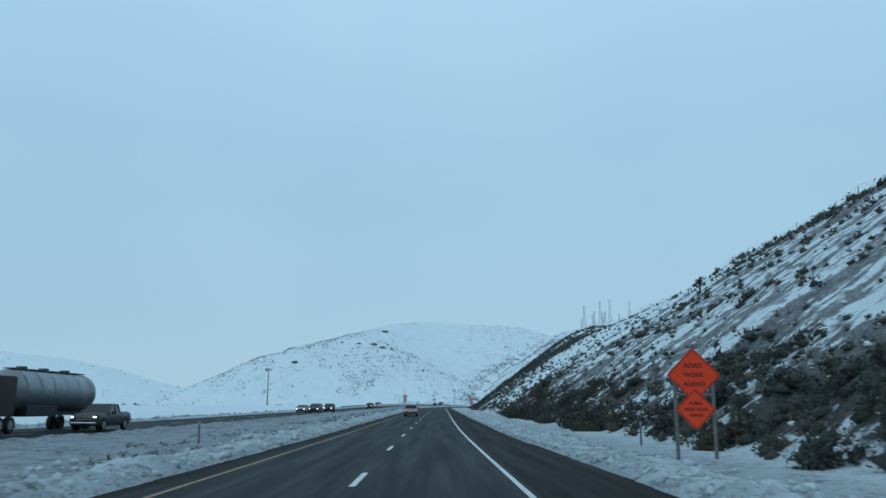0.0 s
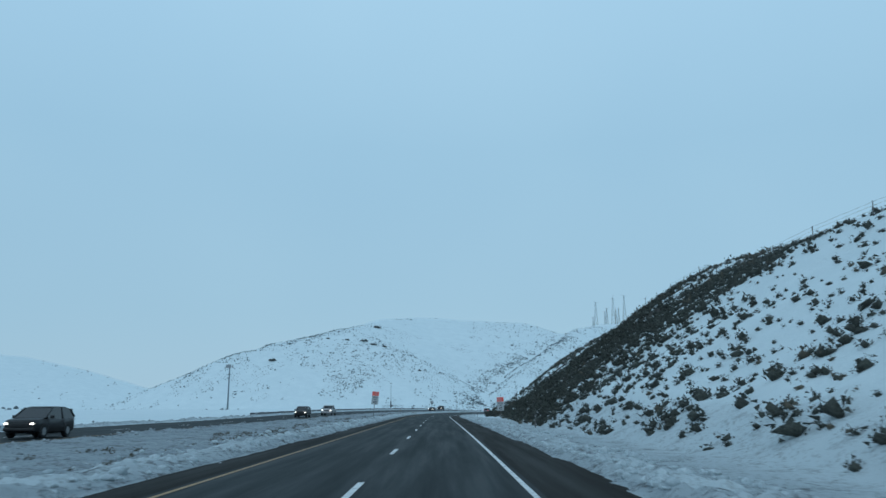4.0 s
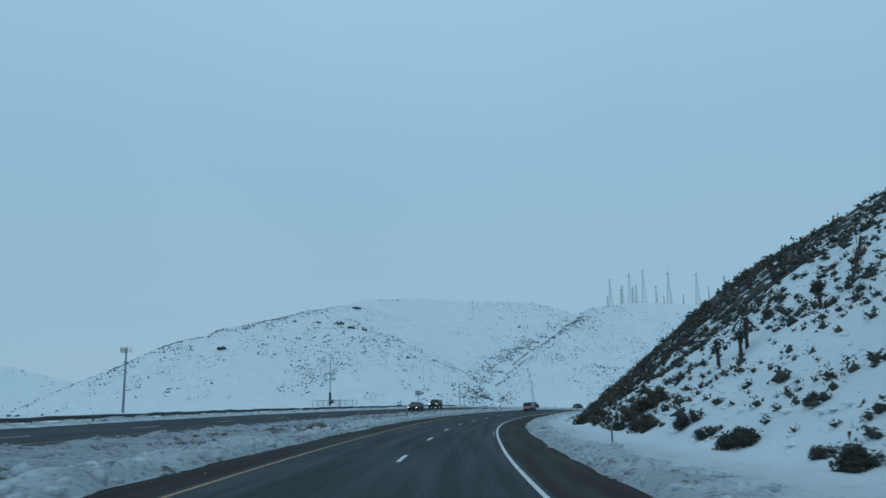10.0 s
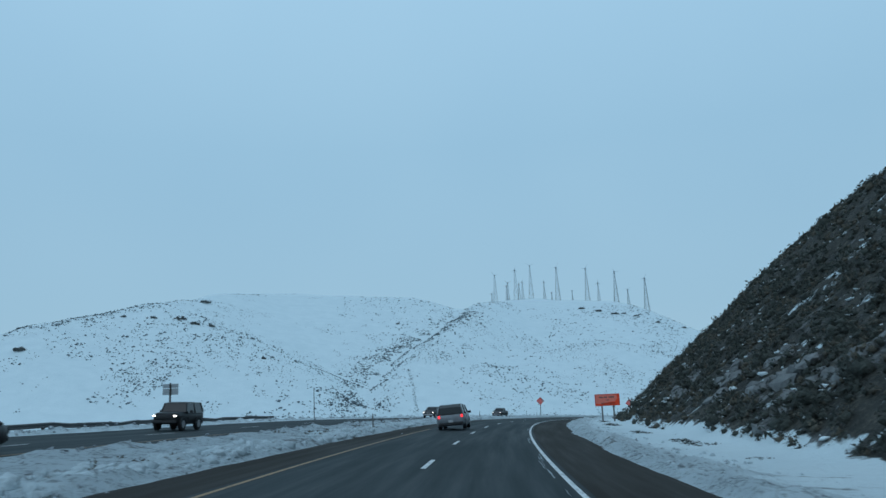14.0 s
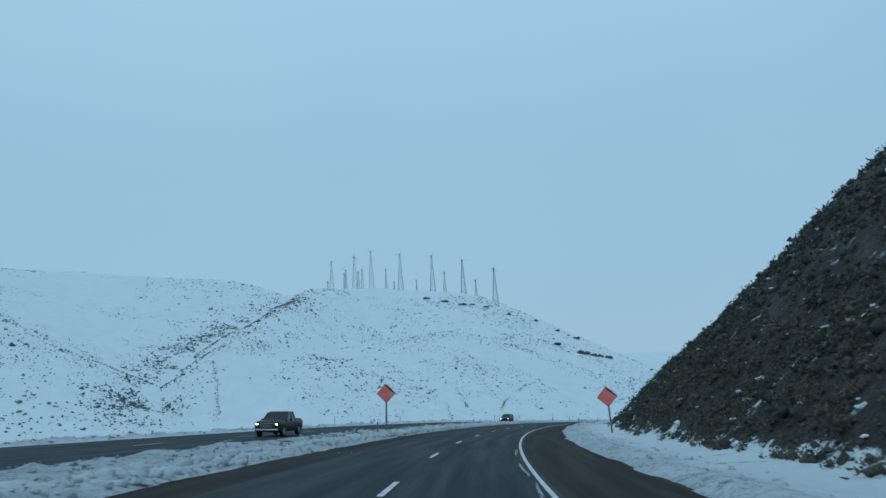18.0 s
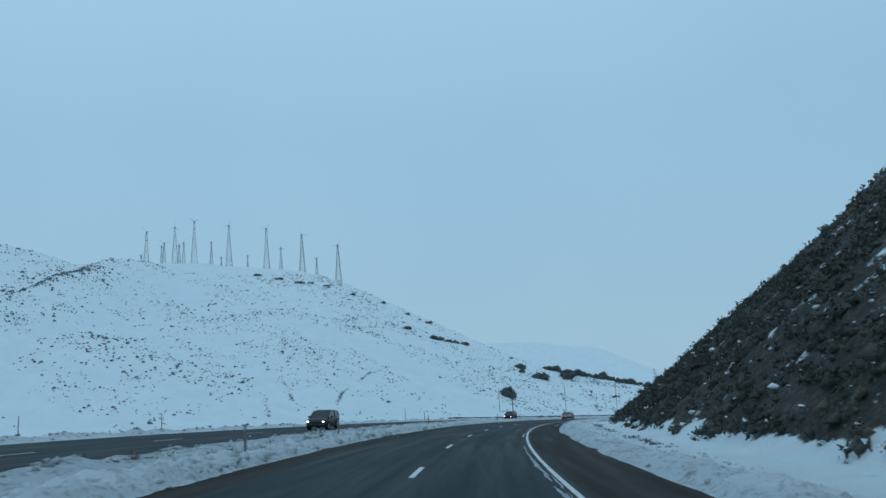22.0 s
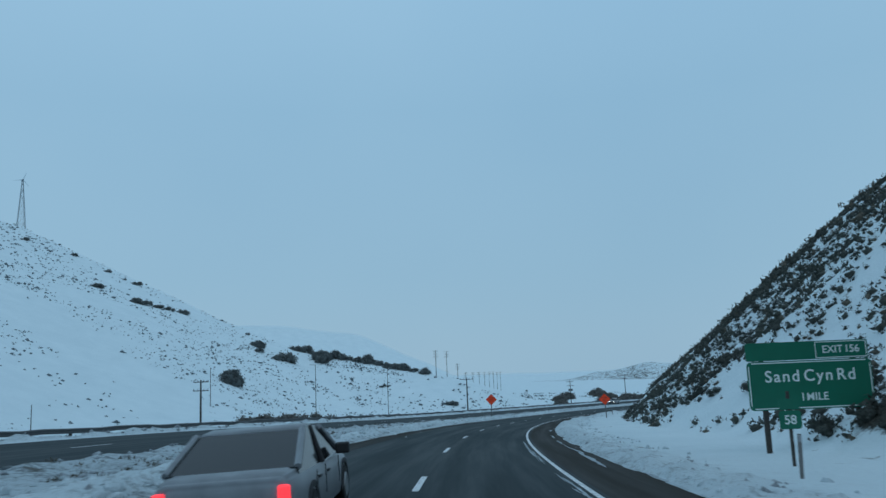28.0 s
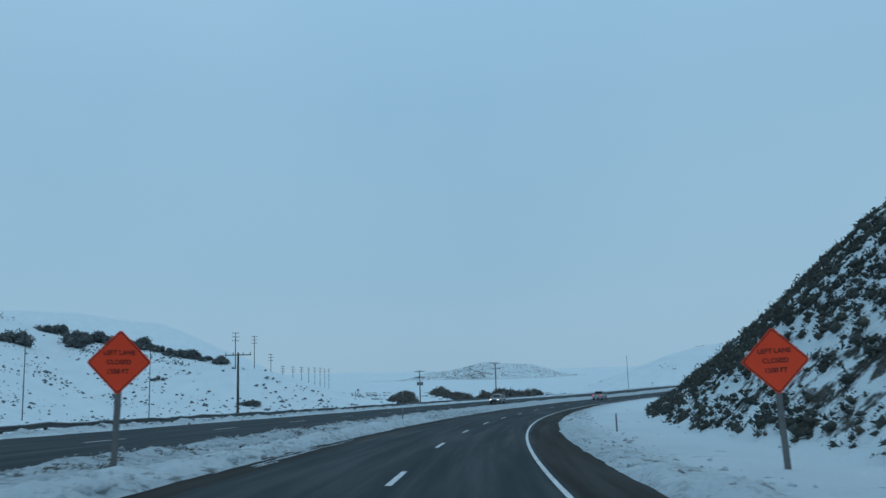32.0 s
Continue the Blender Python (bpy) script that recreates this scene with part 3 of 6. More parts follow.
def ribbon(name, s0, s1, edges, dz, material, ds=3.0, parent=None, lateral=False):
    ss = np.arange(s0, s1 + 0.01, ds)
    cols = []
    for e in edges:
        d = np.interp(ss, [q[0] for q in e], [q[1] for q in e]) if isinstance(e, tuple) else np.full(len(ss), float(e))
        cols.append(d)
    dg = np.stack(cols, 1)
    sg = np.repeat(ss[:, None], len(edges), 1)
    p = on_road(sg.ravel(), dg.ravel(), dz)
    ob = mesh_object(name, p, grid_faces(len(ss), len(edges))[:, ::-1], material, parent)
    if lateral:
        float_attribute(ob, "lateral", dg.ravel() - 1.9)
        float_attribute(ob, "along", sg.ravel())
    return ob


EDGE, CENTRE, LEFT = 1.9, -1.76, -5.42
road = ribbon("road", -110, 1490, [-5.64, -3.6, -1.7, 0.2, 2.1], 0.0, M_ROAD, lateral=True)
tagged(road, "two-lane grey asphalt carriageway, damp and worn", "road", kind="structure")
shoulder = ribbon("shoulder", -110, 1490, [2.1, 2.9, 3.9, 5.7], -0.004, M_SHOULDER, lateral=True)
tagged(shoulder, "dark dirty asphalt shoulder beside the snow bank", "road shoulder", kind="structure")
left_shoulder = ribbon("left_shoulder", -110, 1490, [-8.0, -7.2, -6.4, -5.64], -0.004, M_SHOULDER, lateral=True)
tagged(left_shoulder, "narrow dirty asphalt shoulder beside the median snow", "road shoulder", kind="structure")
far_side = tuple((a, b - OPP_WIDE) for a, b in OPP_NEAR)
mid_side = tuple((a, b - OPP_WIDE / 2) for a, b in OPP_NEAR)
opposite_road = ribbon("opposite_road", -110, 1490, [far_side, mid_side, OPP_NEAR], 0.0, M_ROAD, lateral=True)
tagged(opposite_road, "grey asphalt carriageway of the oncoming traffic", "road", kind="structure")

# painted lines
ribbon("edge_line", -110, 1490, [EDGE - 0.065, EDGE + 0.065], 0.006, M_WHITE, 2.0, road)
ribbon("edge_line", -110, 458, [LEFT - 0.06, LEFT + 0.06], 0.006, M_YELLOW, 2.0, road)
opp_edge = tuple((a, b - 1.6) for a, b in OPP_NEAR), tuple((a, b - 1.73) for a, b in OPP_NEAR)
ribbon("edge_line", -110, 450, [opp_edge[1], opp_edge[0]], 0.006, M_YELLOW, 3.0, opposite_road)
DASH_GAP, DASH_LONG = 14.63, 3.66
PHASE = np.array(((-120, 5.2), (170, 5.2), (290, 8.8), (366, 14.5), (522, 9.8), (600, 11.8), (705, 15.9), (867, 18.5), (1500, 18.5)))
for i in range(-8, 100):
    mid = DASH_GAP * i
    for _ in range(4):
        mid = DASH_GAP * i + float(np.interp(mid, PHASE[:, 0], PHASE[:, 1]))
    ribbon("lane_dash", mid - DASH_LONG / 2, mid + DASH_LONG / 2, [CENTRE - 0.075, CENTRE + 0.075], 0.007, M_WHITE, DASH_LONG / 2, road)
opp_centre = lambda s: float(opp_near(s)) - 5.4
for i in range(0, 80):
    s0 = 4.0 + DASH_GAP * i
    c = opp_centre(s0)
    ribbon("lane_dash", s0, s0 + DASH_LONG, [c - 0.07, c + 0.07], 0.007, M_WHITE, DASH_LONG / 2, opposite_road)


# ---- small meshes ----
def box(bm, size, at=(0, 0, 0), rot=None, bevel=0.0):
    m = Matrix.Translation(at) @ (rot if rot is not None else Matrix.Identity(4)) @ Matrix.Diagonal((*size, 1))
    got = bmesh.ops.create_cube(bm, size=1.0, matrix=m)
    if bevel:
        es = list({e for v in got["verts"] for e in v.link_edges})
        bmesh.ops.bevel(bm, geom=es, offset=bevel, segments=2, profile=0.5, affect="EDGES")
    return bm


def rod(bm, a, b, r1, r2=None, sides=8):
    a, b = Vector(a), Vector(b)
    d = b - a
    m = Matrix.Translation((a + b) / 2) @ d.to_track_quat("Z", "Y").to_matrix().to_4x4()
    bmesh.ops.create_cone(bm, cap_ends=True, segments=sides, radius1=r1, radius2=r1 if r2 is None else r2, depth=d.length, matrix=m)
    return bm


def loft(bm, rings, cap=True):
    made = [[bm.verts.new(p) for p in ring] for ring in rings]
    n = len(rings[0])
    for a, b in zip(made, made[1:]):
        for i in range(n):
            bm.faces.new((a[i], a[(i + 1) % n], b[(i + 1) % n], b[i]))
    if cap:
        bm.faces.new(made[0][::-1])
        bm.faces.new(made[-1])
    bmesh.ops.recalc_face_normals(bm, faces=bm.faces)
    return bm


def plate(bm, outline, thick):
    """A flat plate in the xz plane, facing -y, bevelled at its rim."""
    front = [bm.verts.new((x, -thick / 2, z)) for x, z in outline]
    back = [bm.verts.new((x, thick / 2, z)) for x, z in outline]
    bm.faces.new(front)
    bm.faces.new(back[::-1])
    n = len(outline)
    for i in range(n):
        bm.faces.new((front[i], back[i], back[(i + 1) % n], front[(i + 1) % n]))
    bmesh.ops.recalc_face_normals(bm, faces=bm.faces)
    return bm


def rounded(points, r, seg=4):
    out = []
    n = len(points)
    for i in range(n):
        p, a, b = Vector(points[i]), Vector(points[i - 1]), Vector(points[(i + 1) % n])
        u, v = (a - p).normalized() * r, (b - p).normalized() * r
        for k in range(seg + 1):
            t = k / seg
            q = (p + u) * (1 - t) ** 2 + p * 2 * t * (1 - t) + (p + v) * t ** 2
            out.append((q.x, q.y))
    return out


def empty(name, m, label, category, group=""):
    ob = new(name)
    ob.matrix_basis = m
    return tagged(ob, label, category, group)


def word_mesh(body, size, thick, spacing):
    cu = bpy.data.curves.new("legend", "FONT")
    cu.body, cu.size, cu.align_x, cu.align_y, cu.extrude, cu.space_character = body, size, "LEFT", "CENTER", thick, spacing
    cu.offset = size * 0.012
    tmp = bpy.data.objects.new("legend", cu)
    scene.collection.objects.link(tmp)
    me = bpy.data.meshes.new_from_object(tmp.evaluated_get(bpy.context.evaluated_depsgraph_get()))
    bpy.data.objects.remove(tmp)
    xs = [v.co.x for v in me.vertices]
    return me, min(xs), max(xs)


def text_mesh(name, body, size, material, parent, at, spacing=1.0, thick=0.003):
    """A row of words, centred at a place of the parent, each word a mesh."""
    words = [word_mesh(w, size, thick, spacing) for w in body.split()]
    total = sum(hi - lo for _, lo, hi in words) + 0.32 * size * (len(words) - 1)
    x = -total / 2
    for me, lo, hi in words:
        me.materials.clear()
        me.materials.append(material)
        ob = new(name, me)
        ob.parent = parent
        ob.matrix_basis = Matrix.Translation((at[0] + x - lo, at[1], at[2])) @ pose(0, 0, 0, 90, 0, 0)
        x += hi - lo + 0.32 * size


def heading(s):
    _, _, _, _, tx, ty = at_station(float(s))
    return math.degrees(math.atan2(-tx, ty))


def stand(s, d, turn=0.0, sink=0.0, lean=0.0):
    """The pose of a thing that stands on the ground at station s, offset d, its front (-y) towards the traffic that drives ahead."""
    p = on_road(s, d)
    z = float(ground_height(np.array([p[0]]), np.array([p[1]]))[0])
    return pose(float(p[0]), float(p[1]), z - sink, 0, lean, heading(s) + turn)


def stand_at(x, y, turn=0.0, sink=0.0):
    z = float(ground_height(np.array([x]), np.array([y]))[0])
    return pose(x, y, z - sink, 0, 0, turn)


# ---- shrubs, grass and clods ----
rng = np.random.default_rng(7)


def tufts(centres, radii, count, squash=0.8, leaf=0.30, spiky=0.0, inner=0.12):
    """Leaf clumps (or, when spiky, thin twigs that spring from the ground) round the centres, as (verts, faces)."""
    n = len(centres)
    u = rng.normal(size=(n, count, 3))
    u[..., 2] = u[..., 2] * (1 + 0.2 * spiky) + 0.25
    u /= np.linalg.norm(u, axis=2, keepdims=True)
    reach = rng.uniform(inner, 1.0, size=(n, count, 1)) ** 0.5 * rng.uniform(0.75, 1.08, size=(n, count, 1))
    lobes = 1 + 0.20 * np.sin(3 * np.arctan2(u[..., 1:2], u[..., 0:1]) + rng.uniform(0, 6.3, size=(n, 1, 1)))
    tip = u * reach * lobes * radii[:, None, None] * np.array([1, 1, squash])
    size = radii[:, None, None] * leaf * rng.uniform(0.5, 1.3, size=(n, count, 1))
    turn = rng.normal(size=(n, count, 3)) + u * 1.2 * spiky
    turn /= np.linalg.norm(turn, axis=2, keepdims=True) + 1e-6
    side = np.cross(turn, rng.normal(size=(n, count, 3)))
    side /= np.linalg.norm(side, axis=2, keepdims=True) + 1e-6
    slim = 0.85 - 0.35 * spiky
    tri = np.stack([tip + turn * size * 1.3, tip - turn * size * 0.8 + side * size * slim, tip - turn * size * 0.8 - side * size * slim], 2)
    v = centres[:, None, None, :] + tri
    return v.reshape(-1, 3), np.arange(n * count * 3).reshape(-1, 3)


def lumps(centres, radii, squash=0.6, jag=(0.45, 1.4)):
    """Rough faceted lumps, twenty faces each."""
    g = (1 + 5 ** 0.5) / 2
    base = np.array([(-1, g, 0), (1, g, 0), (-1, -g, 0), (1, -g, 0), (0, -1, g), (0, 1, g), (0, -1, -g), (0, 1, -g), (g, 0, -1), (g, 0, 1), (-g, 0, -1), (-g, 0, 1)]) / 1.9
    tri = np.array([(0, 11, 5), (0, 5, 1), (0, 1, 7), (0, 7, 10), (0, 10, 11), (1, 5, 9), (5, 11, 4), (11, 10, 2), (10, 7, 6), (7, 1, 8),
                    (3, 9, 4), (3, 4, 2), (3, 2, 6), (3, 6, 8), (3, 8, 9), (4, 9, 5), (2, 4, 11), (6, 2, 10), (8, 6, 7), (9, 8, 1)])
    n = len(centres)
    v = base[None] * rng.uniform(*jag, size=(n, 12, 1)) * radii[:, None, None] * np.array([1, 1, squash]) * rng.uniform(0.7, 1.3, size=(n, 1, 3))
    v = v + centres[:, None, :]
    f = tri[None] + (np.arange(n) * 12)[:, None, None]
    return v.reshape(-1, 3), f.reshape(-1, 3)


def nuggets(centres, radii, squash=0.7):
    """Uneven eight-sided lumps for small or hidden pieces."""
    base = np.array([(1, 0, 0), (-1, 0, 0), (0, 1, 0), (0, -1, 0), (0, 0, 1), (0, 0, -1)], float)
    tri = np.array([(0, 2, 4), (2, 1, 4), (1, 3, 4), (3, 0, 4), (2, 0, 5), (1, 2, 5), (3, 1, 5), (0, 3, 5)])
    n = len(centres)
    a = rng.uniform(0, 6.3, n)
    v = (base[None] + rng.normal(size=(n, 6, 3)) * 0.28) * radii[:, None, None] * np.array([1, 1, squash])
    x = v[..., 0] * np.cos(a)[:, None] - v[..., 1] * np.sin(a)[:, None]
    y = v[..., 0] * np.sin(a)[:, None] + v[..., 1] * np.cos(a)[:, None]
    v = np.stack([x, y, v[..., 2]], 2) + centres[:, None, :]
    return v.reshape(-1, 3), (tri[None] + (np.arange(n) * 6)[:, None, None]).reshape(-1, 3)


def road_points(s, d):
    p = on_road(s, d)
    p[:, 2] = ground_from(s, d, p[:, 0], p[:, 1])
    return p


def stuff(name, vf, material, label, category, smooth=False):
    ob = mesh_object(name, vf[0], vf[1], material, smooth=smooth)
    return tagged(ob, label, category, kind="stuff")


# sagebrush on the cut slope: thick where the face is bare, open where snow lies
def join(*pairs):
    vs, fs, n = [], [], 0
    for v, f in pairs:
        vs.append(v)
        fs.append(f + n)
        n += len(v)
    return np.vstack(vs), np.vstack(fs)


def open_bank(s, up):
    """Where a smooth snow bank lies on the lower slope behind the guide sign."""
    return step(798, 804, s) * step(830, 823, s) * step(11, 5, up + 2.5 * vnoise(s / 6, up / 4, 36))


def brush_cover(s, up):
    """Share of the cut slope that brush covers, by station and distance up from the toe."""
    bare = np.interp(s, COVER[:, 0], COVER[:, 1])
    cover = np.clip(bare * 1.35, 0, 1) ** 2.2
    foot = np.interp(s, (-120, 12, 24, 46, 56, 125, 150), (0.35, 0.35, 0.42, 0.42, 0.42, 0.48, 0.35))
    reach = np.interp(s, (-120, 12, 24, 46, 60, 110, 150), (4, 5, 6.0, 5.5, 3.5, 3.5, 20))
    start = foot * step(reach + 3, reach - 1, up) + np.interp(s, (30, 75, 118, 130), (0.07, 0.19, 0.19, 0.07)) + 0.40 * step(34, 42, up)
    cover = np.where(s < 150, start, cover)
    crest = np.interp(s, CUT[:, 0], CUT[:, 3]) / np.tan(np.radians(np.interp(s, CUT[:, 0], CUT[:, 1])))
    cover = cover + np.interp(s, (140, 155, 192, 205, 300, 380, 400), (0.55, 0.08, 0.08, 0.35, 0.45, 0.45, 0.2)) * np.exp(-((up - crest - 1) / 5) ** 2)
    cover = cover + 0.85 * np.exp(-((s - 284) / 17) ** 4) * step(12, 6, up + 2 * vnoise(s / 5, up / 4, 37))
    cover = cover + 0.34 * np.exp(-((s - 282) / 15) ** 4) * step(7, 13, up)
    cover = cover * (1 - 0.35 * np.exp(-((s - 318) / 20) ** 4))
    cover = cover * (1 - 0.55 * step(8, 18, up) * step(150, 165, s) * step(228, 205, s))
    cover = cover * (1 - 0.5 * np.exp(-((s - 501) / 13) ** 4) * step(7, 2, up))
    high = step(16, 10, up - 5 * vnoise(s / 15, up * 0, 3))
    cover = np.where((s > 690) & (s < 828), cover * (np.interp(s, (690, 780, 795), (0.7, 0.7, 0.3)) + np.interp(s, (690, 780, 795), (0.5, 0.5, 0.9)) * high), cover)
    cover = cover * (1 - 0.88 * open_bank(s, up))
    return np.where((s > 828) & (s < 985), cover * 1.8 * (1 - 0.75 * np.exp(-((up - 2.6) / 1.3) ** 2)), cover)


def slope_brush(n, s_lo, s_hi, up_lo, up_hi, r_lo, r_hi, count, material, name, label, dense=1.0, seed=0, leaf=0.2, core=0.6):
    s = rng.uniform(s_lo, s_hi, n)
    up = up_lo + (up_hi - up_lo) * rng.uniform(0, 1, n) ** 1.1
    d = np.interp(s, CUT[:, 0], CUT[:, 2]) + up
    patch = 0.5 + fractal(s / 6, d / 4, 70 + seed, 3)
    keep = rng.uniform(0, 1, n) < np.clip(dense * brush_cover(s, up) * (0.40 + 1.2 * patch), 0, 1) * step(-1.0, 0.8, up)
    crest = np.interp(s, CUT[:, 0], CUT[:, 3]) / np.tan(np.radians(np.interp(s, CUT[:, 0], CUT[:, 1])))
    keep &= up < crest + 9
    s, d = s[keep], d[keep]
    p = road_points(s, d)
    r = rng.uniform(r_lo, r_hi, len(s)) * (0.7 + 0.8 * rng.uniform(0, 1, len(s)) ** 3)
    p[:, 2] += r * 0.22
    return stuff(name, join(tufts(p, r, count, 0.9, leaf, 0.7, 0.35), nuggets(p, r * core, 0.8)), material, label, "shrubs")


slope_brush(22000, -15, 1000, 0.0, 17, 0.26, 0.62, 27, M_SAGE, "sagebrush", "dark sagebrush growing thickly on the cut slope", 0.85, 1, 0.195, 0.56)
slope_brush(27000, -10, 1010, 14, 62, 0.34, 0.74, 15, M_SAGE, "sagebrush", "dark sagebrush on the upper cut slope", 1.0, 2, 0.24, 0.6)
slope_brush(9000, -15, 1000, -0.3, 22, 0.22, 0.48, 23, M_DRY, "dry_brush", "brown dry brush and grass among snow", 0.6, 3, 0.15, 0.5)
slope_brush(10000, -15, 1000, 20, 60, 0.32, 0.66, 14, M_DRY, "dry_brush", "brown dry brush high on the cut slope", 0.6, 5, 0.28, 0.6)
slope_brush(4200, 193, 266, 0.0, 30, 0.30, 0.64, 29, M_SAGE, "sagebrush", "dense dark sagebrush on a shaded shoulder of the slope", 1.6, 7, 0.165, 0.55)
slope_brush(260, 14, 48, -0.5, 6, 0.30, 0.75, 80, M_SAGE, "sagebrush", "dense dark sagebrush at the foot of the slope", 1.6, 8, 0.14, 0.72)


slope_brush(2600, 148, 196, 0.3, 44, 0.20, 0.42, 36, M_SAGE, "sagebrush", "small rounded sagebrush dotting the snowy slope", 0.55, 14, 0.17, 0.7)
slope_brush(7200, 824, 990, 0.5, 40, 0.22, 0.50, 24, M_SAGE, "sagebrush", "sagebrush crowding the steep slope between snow patches", 1.0, 9, 0.18, 0.6)
slope_brush(1550, 505, 570, -0.8, 8, 0.24, 0.55, 46, M_DRY, "dry_brush", "tall brown grass and brush at the foot of the slope", 0.8, 10, 0.15, 0.4)
slope_brush(420, 14, 125, -0.5, 6, 0.24, 0.55, 60, M_DRY, "dry_brush", "tall brown grass and brush at the foot of the slope", 1.0, 11, 0.15, 0.4)
slope_brush(320, 55, 130, -0.2, 9, 0.26, 0.58, 60, M_DRY, "dry_brush", "brown grass and low brush spreading up from the slope foot", 1.2, 12, 0.15, 0.4)
slope_brush(170, 60, 130, -0.4, 5, 0.30, 0.66, 64, M_SAGE, "sagebrush", "dark sagebrush along the foot of the slope", 1.3, 13, 0.15, 0.6)


# brush that dots the snowy hills across the valley
def hill_brush(n, x_lo, x_hi, y_lo, y_hi, r_lo, r_hi, name, label, thresh, seed):
    x, y = rng.uniform(x_lo, x_hi, n), rng.uniform(y_lo, y_hi, n)
    edge = np.minimum(np.minimum(x - x_lo, x_hi - x), np.minimum(y - y_lo, y_hi - y))
    clump = fractal(x / 45, y / 45, 90 + seed, 3) + 0.7 * vnoise(x / 9, y / 9, 95 + seed) - 0.7 * step(50, 0, edge)
    s, d = station_of(x, y)
    ok = (clump > thresh) & ((d < -45) | (d > 100))
    x, y, s, d = x[ok], y[ok], s[ok], d[ok]
    z = ground_from(s, d, x, y)
    r = rng.uniform(r_lo, r_hi, len(x)) * (0.7 + 0.9 * rng.uniform(0, 1, len(x)) ** 4)
    p = np.stack([x, y, z + r * 0.15], 1)
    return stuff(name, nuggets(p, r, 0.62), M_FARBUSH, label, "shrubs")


hill_brush(9000, -290, 90, 820, 1060, 0.36, 0.86, "hill_brush", "dark rounded brush dotting the lower snowy hillside", 0.13, 11)
hill_brush(12000, 20, 540, 800, 1330, 0.36, 0.85, "hill_brush", "dark rounded brush dotting the snowy turbine hill", -0.05, 12)
hill_brush(1800, -860, -280, 880, 1400, 0.6, 1.4, "hill_brush", "pale brush scattered over the far snowy hill", 0.12, 13)
hill_brush(32000, -380, 500, 840, 1150, 0.20, 0.52, "hill_brush", "scattered low dark brush dotting the snowy hillside", 0.06, 1)
hill_brush(6000, -200, 480, 840, 1080, 0.35, 0.75, "hill_brush", "clumps of dark brush dotting the lower snowy hillside", 0.22, 7)
hill_brush(9000, -100, 560, 1100, 1400, 0.28, 0.7, "hill_brush", "scattered low dark brush on the upper snowy hill", 0.20, 2)
hill_brush(15000, 330, 820, 830, 1210, 0.32, 0.85, "hill_brush", "scattered dark brush on the valley floor and low hill", 0.08, 3)
hill_brush(1500, 775, 900, 820, 935, 0.3, 0.7, "hill_brush", "dark brush dotting the snowy hill beyond the bend", -0.1, 21)
hill_brush(3000, -620, -40, 330, 900, 0.4, 1.0, "hill_brush", "sparse dark brush on the snowy plain", 0.34, 4)
hill_brush(9000, -160, 60, 860, 1000, 0.25, 0.7, "hill_brush", "thick dark brush at the foot of the snowy hill", 0.14, 6)


# brush that follows the spur's crest and the small gullies of the hills
def line_brush(n, pts, spread, r_lo, r_hi, name, label):
    pts = np.array(pts, float)
    u = rng.uniform(0, len(pts) - 1, n)
    i = np.arange(len(pts))
    x, y = np.interp(u, i, pts[:, 0]) + rng.normal(size=n) * spread, np.interp(u, i, pts[:, 1]) + rng.normal(size=n) * spread
    keep = fractal(x / 14, y / 14, 77, 3) > -0.25
    x, y = x[keep], y[keep]
    r = rng.uniform(r_lo, r_hi, len(x)) * (0.7 + 0.9 * rng.uniform(0, 1, len(x)) ** 4)
    p = np.stack([x, y, ground_height(x, y) + r * 0.15], 1)
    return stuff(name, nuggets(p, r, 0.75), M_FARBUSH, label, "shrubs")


line_brush(4200, ((30, 890), (38, 923), (51, 992), (63, 1022), (79, 1054), (97, 1088), (128, 1121), (164, 1188)), 9.0, 0.32, 0.85, "spur_brush", "dark brush crowding the crest of the snowy spur")
line_brush(900, ((-320, 900), (-245, 950), (-200, 975), (-171, 992), (-140, 1024), (-110, 1055)), 8.0, 0.30, 0.8, "ridge_brush", "dark brush along the flank of the far snowy hill")
line_brush(620, ((217.8, 895), (221, 903), (226.7, 914.4), (234.2, 926.4), (252, 946.7), (274.7, 976.8), (301, 1004)), 0.45, 0.14, 0.30, "gully_brush", "low brush along a narrow erosion gully")
line_brush(70, ((194, 914), (187.6, 894), (184.4, 882)), 0.6, 0.14, 0.30, "gully_brush", "low brush along a short erosion gully")
line_brush(180, ((75, 959), (74, 926), (72, 895)), 0.6, 0.16, 0.34, "gully_brush", "low brush along a short erosion gully")
line_brush(500, ((476, 1058), (482, 1035), (490, 1015), (484, 1000)), 5.0, 0.2, 0.5, "gully_brush", "grey brush over an eroded patch of the low hill")
line_brush(190, ((215, 951), (212, 936), (206.5, 915), (201.7, 894.5)), 0.6, 0.16, 0.34, "gully_brush", "low brush along a forked erosion gully")


# ploughed snow banks: clods along both verges of both carriageways
def clods(n, centre, spread, r_lo, r_hi, s_lo, s_hi, name, label):
    s = rng.uniform(s_lo, s_hi, n)
    d = (centre(s) if callable(centre) else centre) + rng.normal(size=n) * spread
    p = road_points(s, d)
    r = r_lo + (r_hi - r_lo) * rng.uniform(0, 1, n) ** 2.5
    p[:, 2] -= r * 0.1
    return stuff(name, nuggets(p, r, 0.62), M_CLOD, label, "snow clods")


def left_bank(s):
    return np.interp(s, LEFT_SNOW[:, 0], LEFT_SNOW[:, 1]) - 1.35


def right_bank(s):
    return np.interp(s, RIGHT_SNOW[:, 0], RIGHT_SNOW[:, 1]) + 1.25


